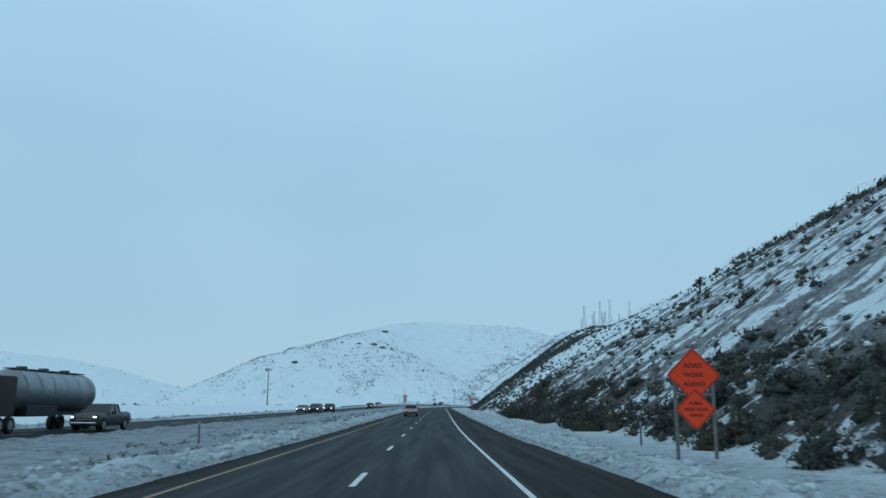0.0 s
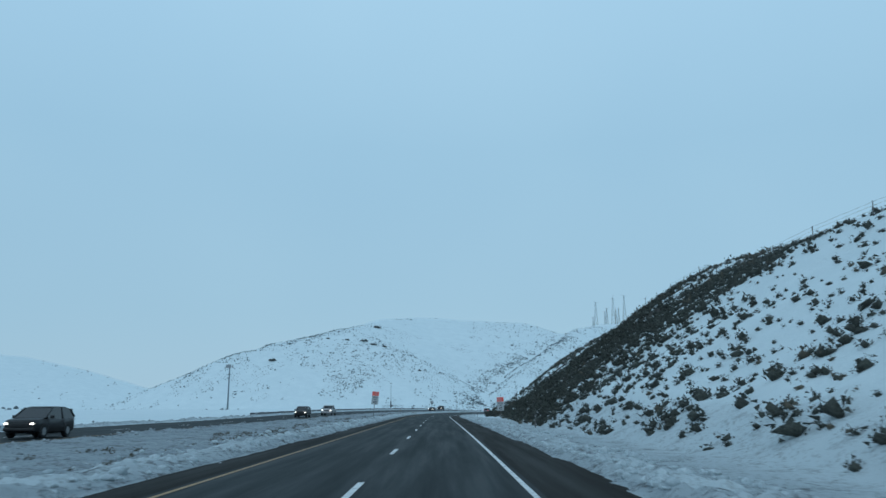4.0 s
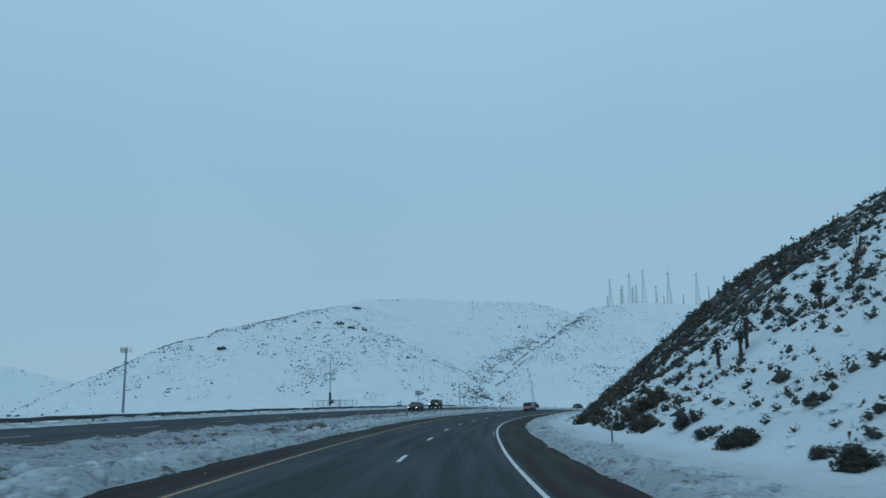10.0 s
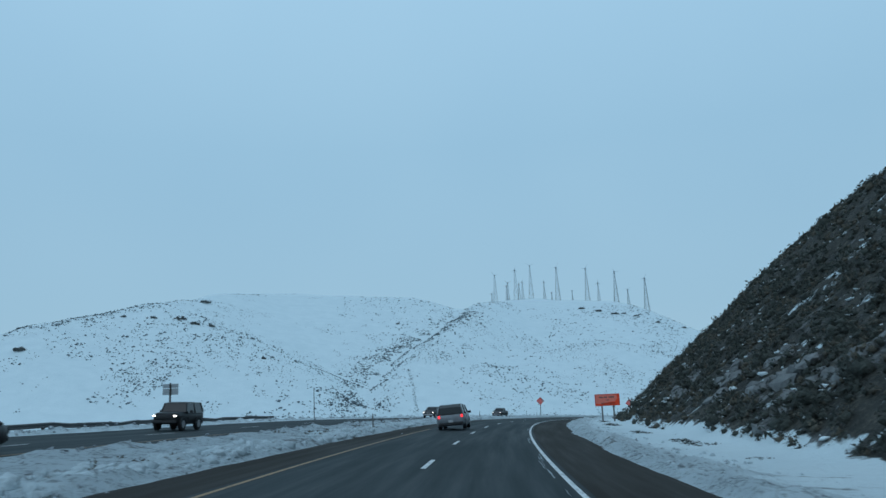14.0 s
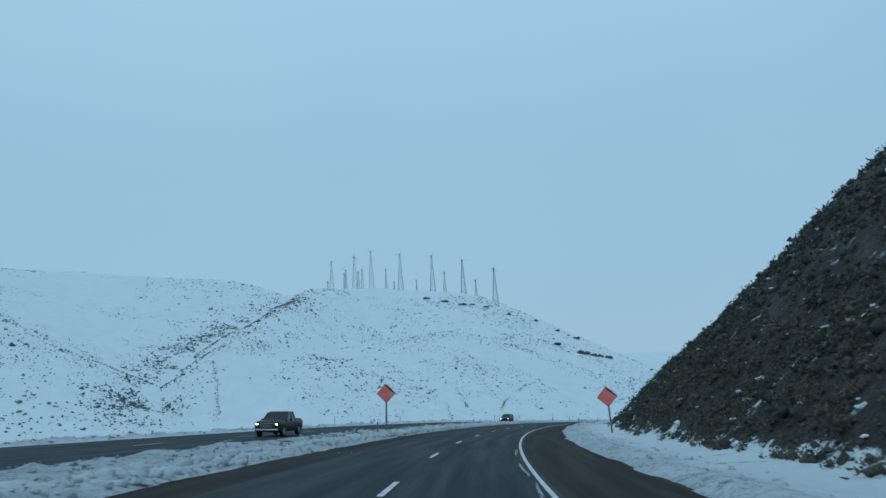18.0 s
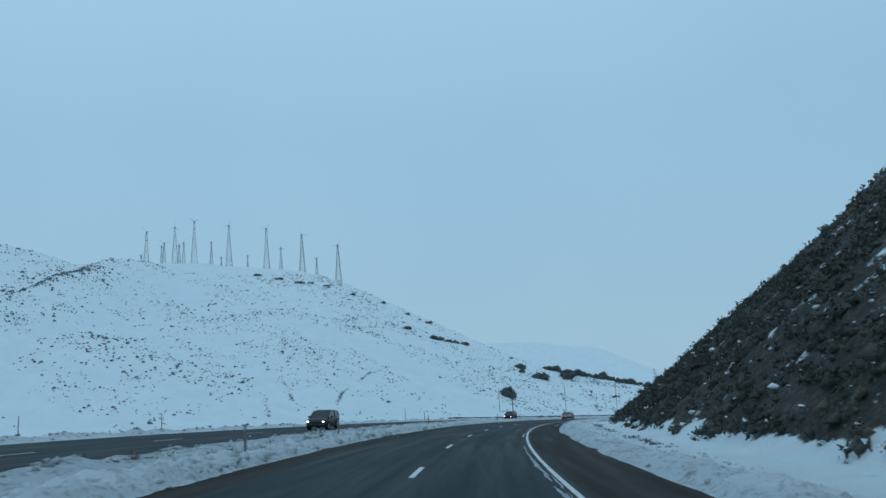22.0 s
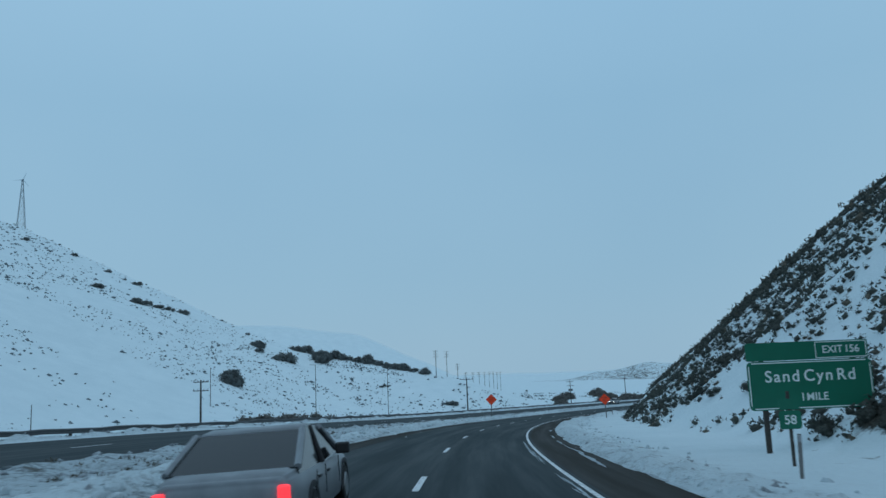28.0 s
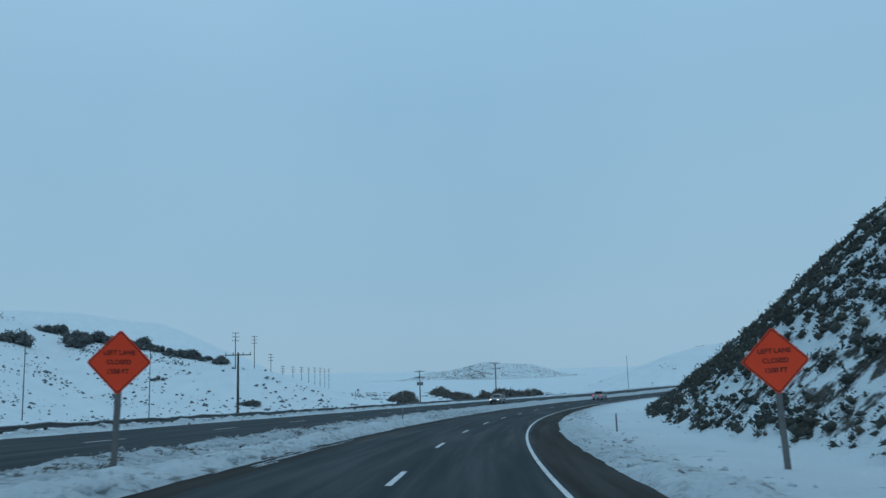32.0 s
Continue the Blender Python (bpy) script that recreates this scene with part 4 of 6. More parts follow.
def snow_bank(name, s0, s1, edge, side, label):
    """Churned ploughed snow beside the asphalt, a strip of lumps that thins out to both sides."""
    ss, ww = np.arange(s0, s1, 0.24), np.arange(0, 2.61, 0.2)
    sg, wg = (a.ravel() for a in np.meshgrid(ss, ww, indexing="ij"))
    d = np.interp(sg, edge[:, 0], edge[:, 1]) + side * (wg - 0.15 + 0.25 * vnoise(sg / 1.9, sg * 0, 140))
    p = on_road(sg, d)
    across = step(0.0, 0.7, wg) * step(2.6, 1.5, wg)
    amount = 0.35 + 0.9 * np.clip(0.5 + fractal(sg / 11, sg * 0, 141, 2), 0, 1)
    lump = 1.3 * np.abs(fractal(sg / 0.7, wg / 0.6, 142, 3)) + 1.1 * (0.5 + vnoise(sg / 0.45, wg / 0.42, 150)) ** 2
    base = ground_from(sg, d, p[:, 0], p[:, 1])
    p[:, 2] = base - 0.03 + across * amount * 0.19 * lump
    ob = mesh_object(name, p, grid_faces(len(ss), len(ww)) if side > 0 else grid_faces(len(ss), len(ww))[:, ::-1], M_GROUND)
    float_attribute(ob, "bare", np.full(len(sg), 0.30))
    float_attribute(ob, "dirt", np.clip(1.15 - 0.28 * wg + 0.7 * vnoise(sg / 1.6, wg / 0.8, 151), 0, 1) * np.interp(sg, (0, 380, 520, 900), (1.0, 1.0, 0.62, 0.45)))
    float_attribute(ob, "along", sg)
    float_attribute(ob, "lateral", d)
    return tagged(ob, label, "snow bank", kind="stuff")


snow_bank("snow_bank", -6, 930, LEFT_SNOW, -1, "churned dirty ploughed snow along the median edge")
snow_bank("snow_bank", -6, 930, RIGHT_SNOW, 1, "churned dirty ploughed snow along the shoulder")
clods(5200, left_bank, 0.6, 0.03, 0.18, -10, 960, "snow_clods", "broken snow clods along the median")
clods(4500, -10.4, 2.0, 0.03, 0.17, -10, 960, "snow_clods", "broken dirty snow scattered over the median")
clods(6500, right_bank, 0.50, 0.03, 0.16, -10, 960, "snow_clods", "broken snow clods beside the shoulder")
clods(4000, lambda s: opp_near(s) + 0.9, 0.5, 0.04, 0.18, -10, 960, "snow_clods", "snow bank beside the oncoming carriageway")
clods(4000, lambda s: opp_near(s) - OPP_WIDE - 1.0, 0.5, 0.05, 0.22, 40, 1000, "snow_clods", "snow bank under the guardrail")


def median_grass(n, d_lo, d_hi, name, label):
    s, d = rng.uniform(-10, 930, n), rng.uniform(d_lo, d_hi, n)
    keep = (fractal(s / 5, d / 1.6, 120, 3) > 0.12) & (d > opp_near(s) + 1.0)
    s, d = s[keep], d[keep]
    p = road_points(s, d)
    r = rng.uniform(0.10, 0.26, len(s))
    return stuff(name, tufts(p, r, 22, 0.7, 0.22, 1.0), M_DRY, label, "dry grass")


median_grass(9000, -13.0, -8.0, "median_grass", "dead dark grass poking through the dirty median snow")


def snow_lumps(n, s_lo, s_hi, edge, side, reach, r_lo, r_hi, label):
    """Rounded blocks that the plough threw up, in loose rows along the asphalt's edge."""
    s = rng.uniform(s_lo, s_hi, n)
    w = 0.25 + reach * rng.uniform(0, 1, n) ** 1.6
    d = np.interp(s, edge[:, 0], edge[:, 1]) + side * w
    keep = rng.uniform(0, 1, n) < np.clip(0.55 + 1.6 * fractal(s / 6, w / 1.5, 160, 3), 0.05, 1)
    s, d = s[keep], d[keep]
    p = road_points(s, d)
    r = r_lo + (r_hi - r_lo) * rng.uniform(0, 1, len(s)) ** 3
    p[:, 2] += r * 0.22
    return stuff("snow_lumps", lumps(p, r, 0.8, (0.7, 1.25)), M_LUMP, label, "snow lumps", True)


snow_lumps(9000, 255, 700, LEFT_SNOW, -1, 2.4, 0.06, 0.27, "rounded lumps of ploughed snow on the median")
snow_lumps(6000, 700, 960, LEFT_SNOW, -1, 3.4, 0.05, 0.19, "small lumps of ploughed snow on the median")
snow_lumps(2600, -5, 260, LEFT_SNOW, -1, 3.4, 0.06, 0.22, "rounded lumps of grey ploughed snow on the median")
snow_lumps(6000, -5, 330, RIGHT_SNOW, 1, 2.6, 0.05, 0.19, "broken lumps of ploughed snow beside the shoulder")
snow_lumps(6500, 330, 960, RIGHT_SNOW, 1, 3.0, 0.03, 0.11, "small lumps of ploughed snow beside the shoulder")


def caught_snow(n, s_lo, s_hi, up_hi, label):
    """Small drifts that lie in hollows between the bushes of the slope."""
    s, up = rng.uniform(s_lo, s_hi, n), 0.3 + up_hi * rng.uniform(0, 1, n) ** 1.5
    d = np.interp(s, CUT[:, 0], CUT[:, 2]) + up
    p = road_points(s, d)
    r = 0.06 + 0.24 * rng.uniform(0, 1, n) ** 3
    p[:, 2] += r * 0.3
    v, f = lumps(p, r, 0.42, (0.35, 1.6))
    return stuff("caught_snow", (v, f), M_SNOWCAP, label, "snow drifts", True)


caught_snow(240, 14, 125, 12, "small snow patches caught among the bushes of the slope's foot")
caught_snow(620, 196, 268, 20, "small snow drifts caught between dark bushes")
caught_snow(420, 318, 374, 9, "small snow drifts heaped between bushes at the slope's foot")
caught_snow(1500, 380, 735, 24, "small snow drifts caught between bushes of the slope")


def road_ice(n, s_lo, s_hi, centre, spread, long, wide, label):
    """Thin ragged streaks of old snow, drawn out along the asphalt by the traffic."""
    s = rng.uniform(s_lo, s_hi, n)
    s = s[fractal(s / 11, s * 0, 171, 3) > -0.12]
    d = centre + rng.normal(size=len(s)) * spread
    steps = 12
    u = np.linspace(-1, 1, steps)
    l, w = long * rng.uniform(0.35, 1.4, (len(s), 1)), wide * rng.uniform(0.4, 1.3, (len(s), 1))
    taper = np.sqrt(np.clip(1 - u * u, 0, 1)) + 0.02
    along = s[:, None] + l * u
    sway = 0.6 * wide * np.cumsum(rng.normal(size=(len(s), steps)), 1) * 0.5
    lo = d[:, None] + sway - w * taper * rng.uniform(0.25, 1.2, (len(s), steps))
    hi = d[:, None] + sway + w * taper * rng.uniform(0.25, 1.2, (len(s), steps))
    v = on_road(np.stack([along, along], 2).ravel(), np.stack([lo, hi], 2).ravel(), 0.0)
    v[:, 2] += np.repeat(0.010 + 0.006 * rng.uniform(0, 1, len(s)), 2 * steps)
    base = (np.arange(len(s)) * 2 * steps)[:, None] + 2 * np.arange(steps - 1)
    f = np.stack([base, base + 1, base + 3, base + 2], 2).reshape(-1, 4)[:, ::-1]
    return stuff("snow_crust", (v, f), M_CRUST, label, "snow crust")


road_ice(230, 505, 800, 1.67, 0.03, 1.7, 0.035, "thin streaks of packed snow beside the white edge line")
road_ice(60, 340, 505, 1.68, 0.03, 1.6, 0.022, "thin streaks of packed snow beside the white edge line")
road_ice(75, 690, 835, 3.8, 0.24, 3.4, 0.10, "long grey streaks of packed snow on the shoulder")
road_ice(18, 715, 770, 2.9, 0.12, 3.0, 0.06, "long grey streaks of packed snow on the shoulder")
road_ice(20, 840, 905, -6.2, 0.12, 3.0, 0.09, "streaks of packed snow at the road's edge")


def verge_debris(n, s_lo, s_hi, d_mid, label):
    """Dark grass and gravel in a shallow ditch of the snowy verge."""
    s = rng.uniform(s_lo, s_hi, n)
    d = d_mid + 0.5 * vnoise(s / 12, s * 0, 180) + rng.normal(size=n) * 0.22
    keep = fractal(s / 5, s * 0, 181, 3) > 0.05
    s, d = s[keep], d[keep]
    r = rng.uniform(0.05, 0.14, len(s))
    return stuff("verge_grass", tufts(road_points(s, d), r, 16, 0.6, 0.3, 0.8), M_SAGE, label, "dry grass")


verge_debris(1500, 385, 520, 8.6, "dark grass and gravel along the snowy verge")
verge_debris(900, 640, 760, 7.6, "dark grass and gravel along the snowy verge")
slope_brush(2600, 378, 560, 0.2, 18, 0.26, 0.56, 40, M_DRY, "dry_brush", "brown grass tussocks on the dark slope", 0.55, 15, 0.15, 0.45)


# ---- materials of the things ----
M_POST = simple("weathered_grey_post", (0.16, 0.155, 0.15), 0.85, vary=0.3, scale=6.0)
M_WOOD = simple("dark_creosote_wood", (0.055, 0.048, 0.042), 0.9, vary=0.35, scale=3.0)
M_STEEL = simple("galvanised_steel", (0.30, 0.32, 0.33), 0.5, 0.6, vary=0.2, scale=3.0)
M_DARKSTEEL = simple("weathered_rail_steel", (0.085, 0.088, 0.09), 0.6, 0.4, vary=0.3, scale=1.5)
M_ORANGE = simple("fluorescent_orange_sheeting", (1.0, 0.085, 0.035), 0.7, vary=0.05, scale=2.0)
M_ORANGE.node_tree.nodes["Principled BSDF"].inputs["Specular IOR Level"].default_value = 0.12
M_FROSTED = simple("thinly_snowed_orange_sheeting", (0.90, 0.20, 0.14), 0.7, vary=0.2, scale=3.0)


def frosted_sheeting():
    """Orange sheeting with patches of thin frost clinging to it."""
    m, n, l, b = nodes_of("snow_dusted_orange_sheeting", 0.8)
    pos = n.new("ShaderNodeNewGeometry").outputs["Position"]
    cloud = noise_node(n, l, 1.3, 3.0, 0.55, pos)
    grain = noise_node(n, l, 22.0, 4.0, 0.6, pos)
    f = math_node(n, l, "ADD", math_node(n, l, "MULTIPLY", cloud.outputs[0], 2.6), math_node(n, l, "MULTIPLY", grain.outputs[0], 0.5))
    f = math_node(n, l, "SUBTRACT", f, 1.12, True)
    l.new(mix_node(n, l, f, (0.98, 0.16, 0.13), (0.66, 0.37, 0.37)), b.inputs["Base Color"])
    return m


M_FROST = frosted_sheeting()
M_BLACK = simple("black_legend", (0.012, 0.011, 0.011), 0.7, vary=0.2)
M_SIGNWHITE = simple("white_sign_sheeting", (0.55, 0.57, 0.58), 0.6, vary=0.15, scale=2.5)
M_GREEN = simple("green_sign_sheeting", (0.004, 0.13, 0.075), 0.5, vary=0.12, scale=2.0)
M_LEGEND = simple("white_legend", (0.72, 0.78, 0.76), 0.5, vary=0.05)
M_BACK = simple("bare_aluminium_sign_back", (0.33, 0.34, 0.35), 0.5, 0.5, vary=0.15)
# bluish grey that carries the distance haze in the steel's own colour
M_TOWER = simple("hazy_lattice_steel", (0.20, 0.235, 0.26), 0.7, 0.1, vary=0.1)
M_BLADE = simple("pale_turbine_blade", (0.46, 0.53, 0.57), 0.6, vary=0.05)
M_AMBER = simple("amber_reflector", (0.62, 0.30, 0.04), 0.4, vary=0.1)
M_TYRE = simple("black_rubber", (0.014, 0.014, 0.015), 0.85, vary=0.2)
M_RIM = simple("alloy_rim", (0.34, 0.35, 0.36), 0.4, 0.7, vary=0.15)
M_TRIM = simple("dark_plastic_trim", (0.022, 0.022, 0.024), 0.6, vary=0.2)
M_CHROME = simple("chrome_trim", (0.5, 0.5, 0.52), 0.22, 1.0, vary=0.05)
M_TANK = simple("dirty_polished_tank", (0.24, 0.26, 0.28), 0.42, 0.65, vary=0.35, scale=0.8)
M_TRUCKRED = simple("dark_red_truck_paint", (0.035, 0.012, 0.012), 0.5, vary=0.3, scale=1.0)


def car_paint(name, colour):
    m, n, l, b = nodes_of(name, 0.42)
    b.inputs["Specular IOR Level"].default_value = 0.3
    g = n.new("ShaderNodeTexCoord").outputs["Object"]
    t = noise_node(n, l, 3.0, 5.0, 0.6, g)
    r = ramp_node(n, ((0.35, tuple(c * 0.8 + 0.012 for c in colour)), (0.7, tuple(c * 1.1 for c in colour))))
    l.new(t.outputs[0], r.inputs[0])
    l.new(r.outputs[0], b.inputs["Base Color"])
    return m


def lamp_lens(name, colour, power):
    m, n, l, b = nodes_of(name, 0.3)
    b.inputs["Base Color"].default_value = (*colour, 1)
    b.inputs["Emission Color"].default_value = (*colour, 1)
    b.inputs["Emission Strength"].default_value = power
    return m


def glass_dark():
    m, n, l, b = nodes_of("tinted_car_glass", 0.08)
    b.inputs["Base Color"].default_value = (0.012, 0.014, 0.016, 1)
    b.inputs["IOR"].default_value = 1.5
    return m


M_GLASS = glass_dark()
M_HEAD = lamp_lens("lit_headlamp", (1.0, 0.95, 0.85), 5.0)
M_TAIL = lamp_lens("lit_tail_lamp", (1.0, 0.04, 0.05), 1.6)


# ---- road signs ----
def post(parent, x, h, y=0.06, w=0.10, material=None, sink=0.25):
    part("post", box(bmesh.new(), (w, w * 0.85, h + sink), (x, y, (h - sink) / 2), bevel=0.008), material or M_POST, parent)


def diamond(parent, centre_z, side, legend, frosted, text_size=0.17):
    r = side / math.sqrt(2)
    board = part("diamond_board", plate(bmesh.new(), rounded([(0, -r), (r, 0), (0, r), (-r, 0)], 0.09), 0.012), M_FROST if frosted else M_ORANGE, parent,
                 "snow-dusted orange diamond" if frosted else "orange diamond with black border and legend")
    board.location = (0, 0, centre_z)
    q = r * 0.955
    rim = bmesh.new()
    outer, inner = rounded([(0, -q), (q, 0), (0, q), (-q, 0)], 0.08), rounded([(0, -q + 0.03), (q - 0.03, 0), (0, q - 0.03), (-q + 0.03, 0)], 0.07)
    a = [rim.verts.new((x, -0.0095, z)) for x, z in outer]
    b = [rim.verts.new((x, -0.0095, z)) for x, z in inner]
    for i in range(len(a)):
        j = (i + 1) % len(a)
        rim.faces.new((a[i], a[j], b[j], b[i]))
    part("border", rim, M_BLACK, board)
    n = len(legend)
    for i, row in enumerate(legend):
        z = ((n - 1) / 2 - i) * text_size * 1.45
        text_mesh("legend", row, text_size, M_BLACK, board, (0, -0.010, z), 1.05)
    if frosted:
        strip = part("clear_strip", plate(bmesh.new(), [(-0.01 * r, 0.86 * r), (0.46 * r, 0.40 * r), (0.40 * r, 0.28 * r), (-0.07 * r, 0.66 * r)], 0.004), M_ORANGE, board, "clean orange strip beside the dark band")
        strip.location = (0, -0.0085, 0)
        band = part("dark_band", plate(bmesh.new(), [(0.10 * r, 0.85 * r), (0.80 * r, 0.15 * r), (0.92 * r, 0.05 * r), (0.84 * r, -0.03 * r), (0.52 * r, 0.24 * r), (-0.04 * r, 0.84 * r)], 0.004), M_BLACK, board, "black wet band along the upper edge")
        band.location = (0, -0.0115, 0)
        for end in (((-0.05, 0.90), (0.0, 0.97), (0.19, 0.77), (0.07, 0.80)), ((0.70, 0.23), (0.78, 0.19), (0.97, 0.0), (0.91, -0.02))):
            tip = part("bare_edge", plate(bmesh.new(), [(x * r, z * r) for x, z in end], 0.004), M_BACK, board, "bare grey metal edge")
            tip.location = (0, -0.0145, 0)
    return board


def work_sign():
    """Two diamonds, one above the other, between two wooden posts."""
    t = empty("road_work_sign", stand(25.6, 8.25, 0, 0.36), "two orange diamond road work signs on grey wooden posts", "road sign")
    post(t, -0.60, 3.0)
    post(t, 0.60, 3.0)
    part("crossbar", box(bmesh.new(), (1.30, 0.05, 0.09), (0, 0.035, 2.35), bevel=0.008), M_POST, t)
    diamond(t, 2.95, 1.22, ("ROAD", "WORK", "AHEAD"), False, 0.20)
    low = diamond(t, 1.88, 0.92, ("45 MPH", "SPEED ZONE", "AHEAD"), False, 0.125)
    low.location.y = -0.03
    return t


def single_diamond(name, s, d, turn, top, legend, frosted, label, lean=0.0):
    t = empty(name, stand(s, d, turn, 0, lean), label, "road sign", "paired lane signs")
    part("post", box(bmesh.new(), (0.14, 0.12, top + 0.2), (0, 0.075, top / 2 - 0.1), bevel=0.01), M_POST, t)
    diamond(t, top, 1.22, legend, frosted, 0.17)
    return t


def speed_sign(s, d, turn, lean, sink):
    t = empty("speed_limit_sign", stand(s, d, turn, sink, lean), "white speed limit sign with snow-covered orange plaque on steel post", "road sign", "speed limit pair")
    part("post", rod(bmesh.new(), (0, 0.05, -0.25), (0, 0.05, 4.2), 0.05), M_POST, t)
    board = part("board", plate(bmesh.new(), rounded([(-0.55, 2.35), (0.55, 2.35), (0.55, 3.72), (-0.55, 3.72)], 0.06), 0.012), M_SIGNWHITE, t, "frosted white board with black legend")
    rim = bmesh.new()
    for cx, cz, w, h in ((0, 2.38, 1.04, 0.022), (0, 3.69, 1.04, 0.022), (-0.52, 3.035, 0.022, 1.30), (0.52, 3.035, 0.022, 1.30)):
        box(rim, (w, 0.004, h), (cx, -0.0095, cz))
    part("border", rim, M_BLACK, board)
    text_mesh("legend", "SPEED", 0.26, M_BLACK, board, (0, -0.010, 3.50), 1.05)
    text_mesh("legend", "LIMIT", 0.26, M_BLACK, board, (0, -0.010, 3.17), 1.05)
    text_mesh("legend", "45", 0.62, M_BLACK, board, (0, -0.010, 2.70), 1.05)
    plaque = part("plaque", plate(bmesh.new(), rounded([(-0.55, 3.77), (0.55, 3.77), (0.55, 4.47), (-0.55, 4.47)], 0.05), 0.012), M_ORANGE, t, "orange plaque plastered with snow")
    part("snow_crust", plate(bmesh.new(), rounded([(-0.52, 3.78), (0.44, 3.78), (0.30, 4.22), (0.48, 4.36), (-0.40, 4.40), (-0.52, 4.34)], 0.08), 0.02), M_FROST, plaque, "grey snow crust").location = (0, -0.012, 0)
    return t


def board_sign():
    """Wide orange board on two wooden posts, half covered by snow."""
    t = empty("detour_sign", stand(488.5, 9.2, 0) @ Matrix.Diagonal((1.28, 1.0, 1.18, 1.0)), "wide orange construction board half covered with snow on wooden posts", "road sign")
    post(t, -0.48, 2.2, 0.07, 0.13)
    post(t, 0.48, 2.2, 0.07, 0.13)
    board = part("board", plate(bmesh.new(), rounded([(-1.03, 1.40), (1.03, 1.40), (1.03, 2.46), (-1.03, 2.46)], 0.05), 0.02), M_ORANGE, t, "orange board with black legend")
    rim = bmesh.new()
    for cx, cz, w, h in ((0, 1.43, 1.98, 0.02), (0, 2.43, 1.98, 0.02), (-0.99, 1.93, 0.02, 0.98), (0.99, 1.93, 0.02, 0.98)):
        box(rim, (w, 0.004, h), (cx, -0.013, cz))
    part("border", rim, M_BLACK, board)
    part("snow_crust", plate(bmesh.new(), rounded([(-0.96, 1.62), (-0.5, 1.58), (0.10, 1.72), (0.65, 1.78), (0.84, 2.05), (0.76, 2.38), (-0.96, 2.40)], 0.06), 0.012), M_FROSTED, board, "thin pale snow crust").location = (0, -0.015, 0)
    bars = bmesh.new()
    for cx, w in ((-0.52, 0.32), (-0.14, 0.26), (0.36, 0.46)):
        box(bars, (w, 0.004, 0.10), (cx, -0.024, 2.17))
    part("legend_bars", bars, M_DARKSTEEL, board)
    text_mesh("legend", "USE", 0.17, M_DARKSTEEL, board, (0, -0.024, 1.92))
    text_mesh("legend", "NEXT EXIT", 0.23, M_BLACK, board, (0.08, -0.024, 1.58), 1.05)
    return t


def guide_sign():
    t = empty("exit_guide_sign", stand(788.0, 11.4, 4) @ Matrix.Scale(1.14, 4), "green highway exit guide sign with white legend", "road sign")
    post(t, -1.45, 3.2, 0.09, 0.14, M_WOOD)
    post(t, 1.45, 3.2, 0.09, 0.14, M_WOOD)
    low, high = 1.30, 2.78
    board = part("board", plate(bmesh.new(), rounded([(-1.95, low), (1.95, low), (1.95, high), (-1.95, high)], 0.16), 0.03), M_GREEN, t, "green board with white border")
    rim = bmesh.new()
    for cx, cz, w, h in ((0, low + 0.05, 3.6, 0.03), (0, high - 0.05, 3.6, 0.03), (-1.90, (low + high) / 2, 0.03, 1.2), (1.90, (low + high) / 2, 0.03, 1.2)):
        box(rim, (w, 0.004, h), (cx, -0.019, cz))
    part("border", rim, M_LEGEND, board)
    text_mesh("legend", "Sand Cyn Rd", 0.50, M_LEGEND, board, (0, -0.019, 2.30), 1.2)
    text_mesh("legend", "1 MILE", 0.33, M_LEGEND, board, (0.1, -0.019, 1.66), 1.05)
    panel = part("exit_panel", plate(bmesh.new(), rounded([(-1.95, high + 0.02), (1.90, high + 0.02), (1.90, high + 0.58), (-1.95, high + 0.58)], 0.06), 0.03), M_GREEN, t, "narrow green panel above the board")
    rim = bmesh.new()
    for cx, cz, w, h in ((1.05, high + 0.06, 1.60, 0.025), (1.05, high + 0.54, 1.60, 0.025), (0.25, high + 0.30, 0.025, 0.46), (1.84, high + 0.30, 0.025, 0.46)):
        box(rim, (w, 0.004, h), (cx, -0.019, cz))
    part("border", rim, M_LEGEND, panel)
    text_mesh("legend", "EXIT 156", 0.32, M_LEGEND, panel, (1.05, -0.019, high + 0.30), 1.0)
    r = empty("route_marker", stand(781.5, 8.2, 0), "small green route marker sign on a post", "road sign")
    post(r, 0, 2.0, 0.05, 0.08, M_WOOD)
    part("tab", plate(bmesh.new(), [(-0.28, 1.52), (0.28, 1.52), (0.28, 1.80), (-0.28, 1.80)], 0.01), M_GREEN, r)
    m = part("shield", plate(bmesh.new(), rounded([(-0.30, 0.98), (0.30, 0.98), (0.30, 1.48), (-0.30, 1.48)], 0.10), 0.01), M_GREEN, r)
    text_mesh("legend", "58", 0.34, M_LEGEND, m, (0, -0.009, 1.22))


work_sign()
speed_sign(256.5, -11.1, 4, 5, 0.35)
speed_sign(251.5, 10.0, -4, -3, 1.15)
board_sign()
single_diamond("lane_sign", 574.0, -10.5, 6, 3.38, (), True, "orange diamond sign plastered with snow on a post", 2)
single_diamond("lane_sign", 571.5, 8.9, -6, 2.9, (), True, "orange diamond sign plastered with snow on a post", -3)
single_diamond("lane_closed_sign", 883.2, -9.35, 4, 2.72, ("LEFT LANE", "CLOSED", "1500 FT"), False, "orange diamond lane closure sign on a wooden post", 2)
single_diamond("lane_closed_sign", 883.4, 7.95, -4, 2.72, ("LEFT LANE", "CLOSED", "1500 FT"), False, "orange diamond lane closure sign on a wooden post", -2)
guide_sign()


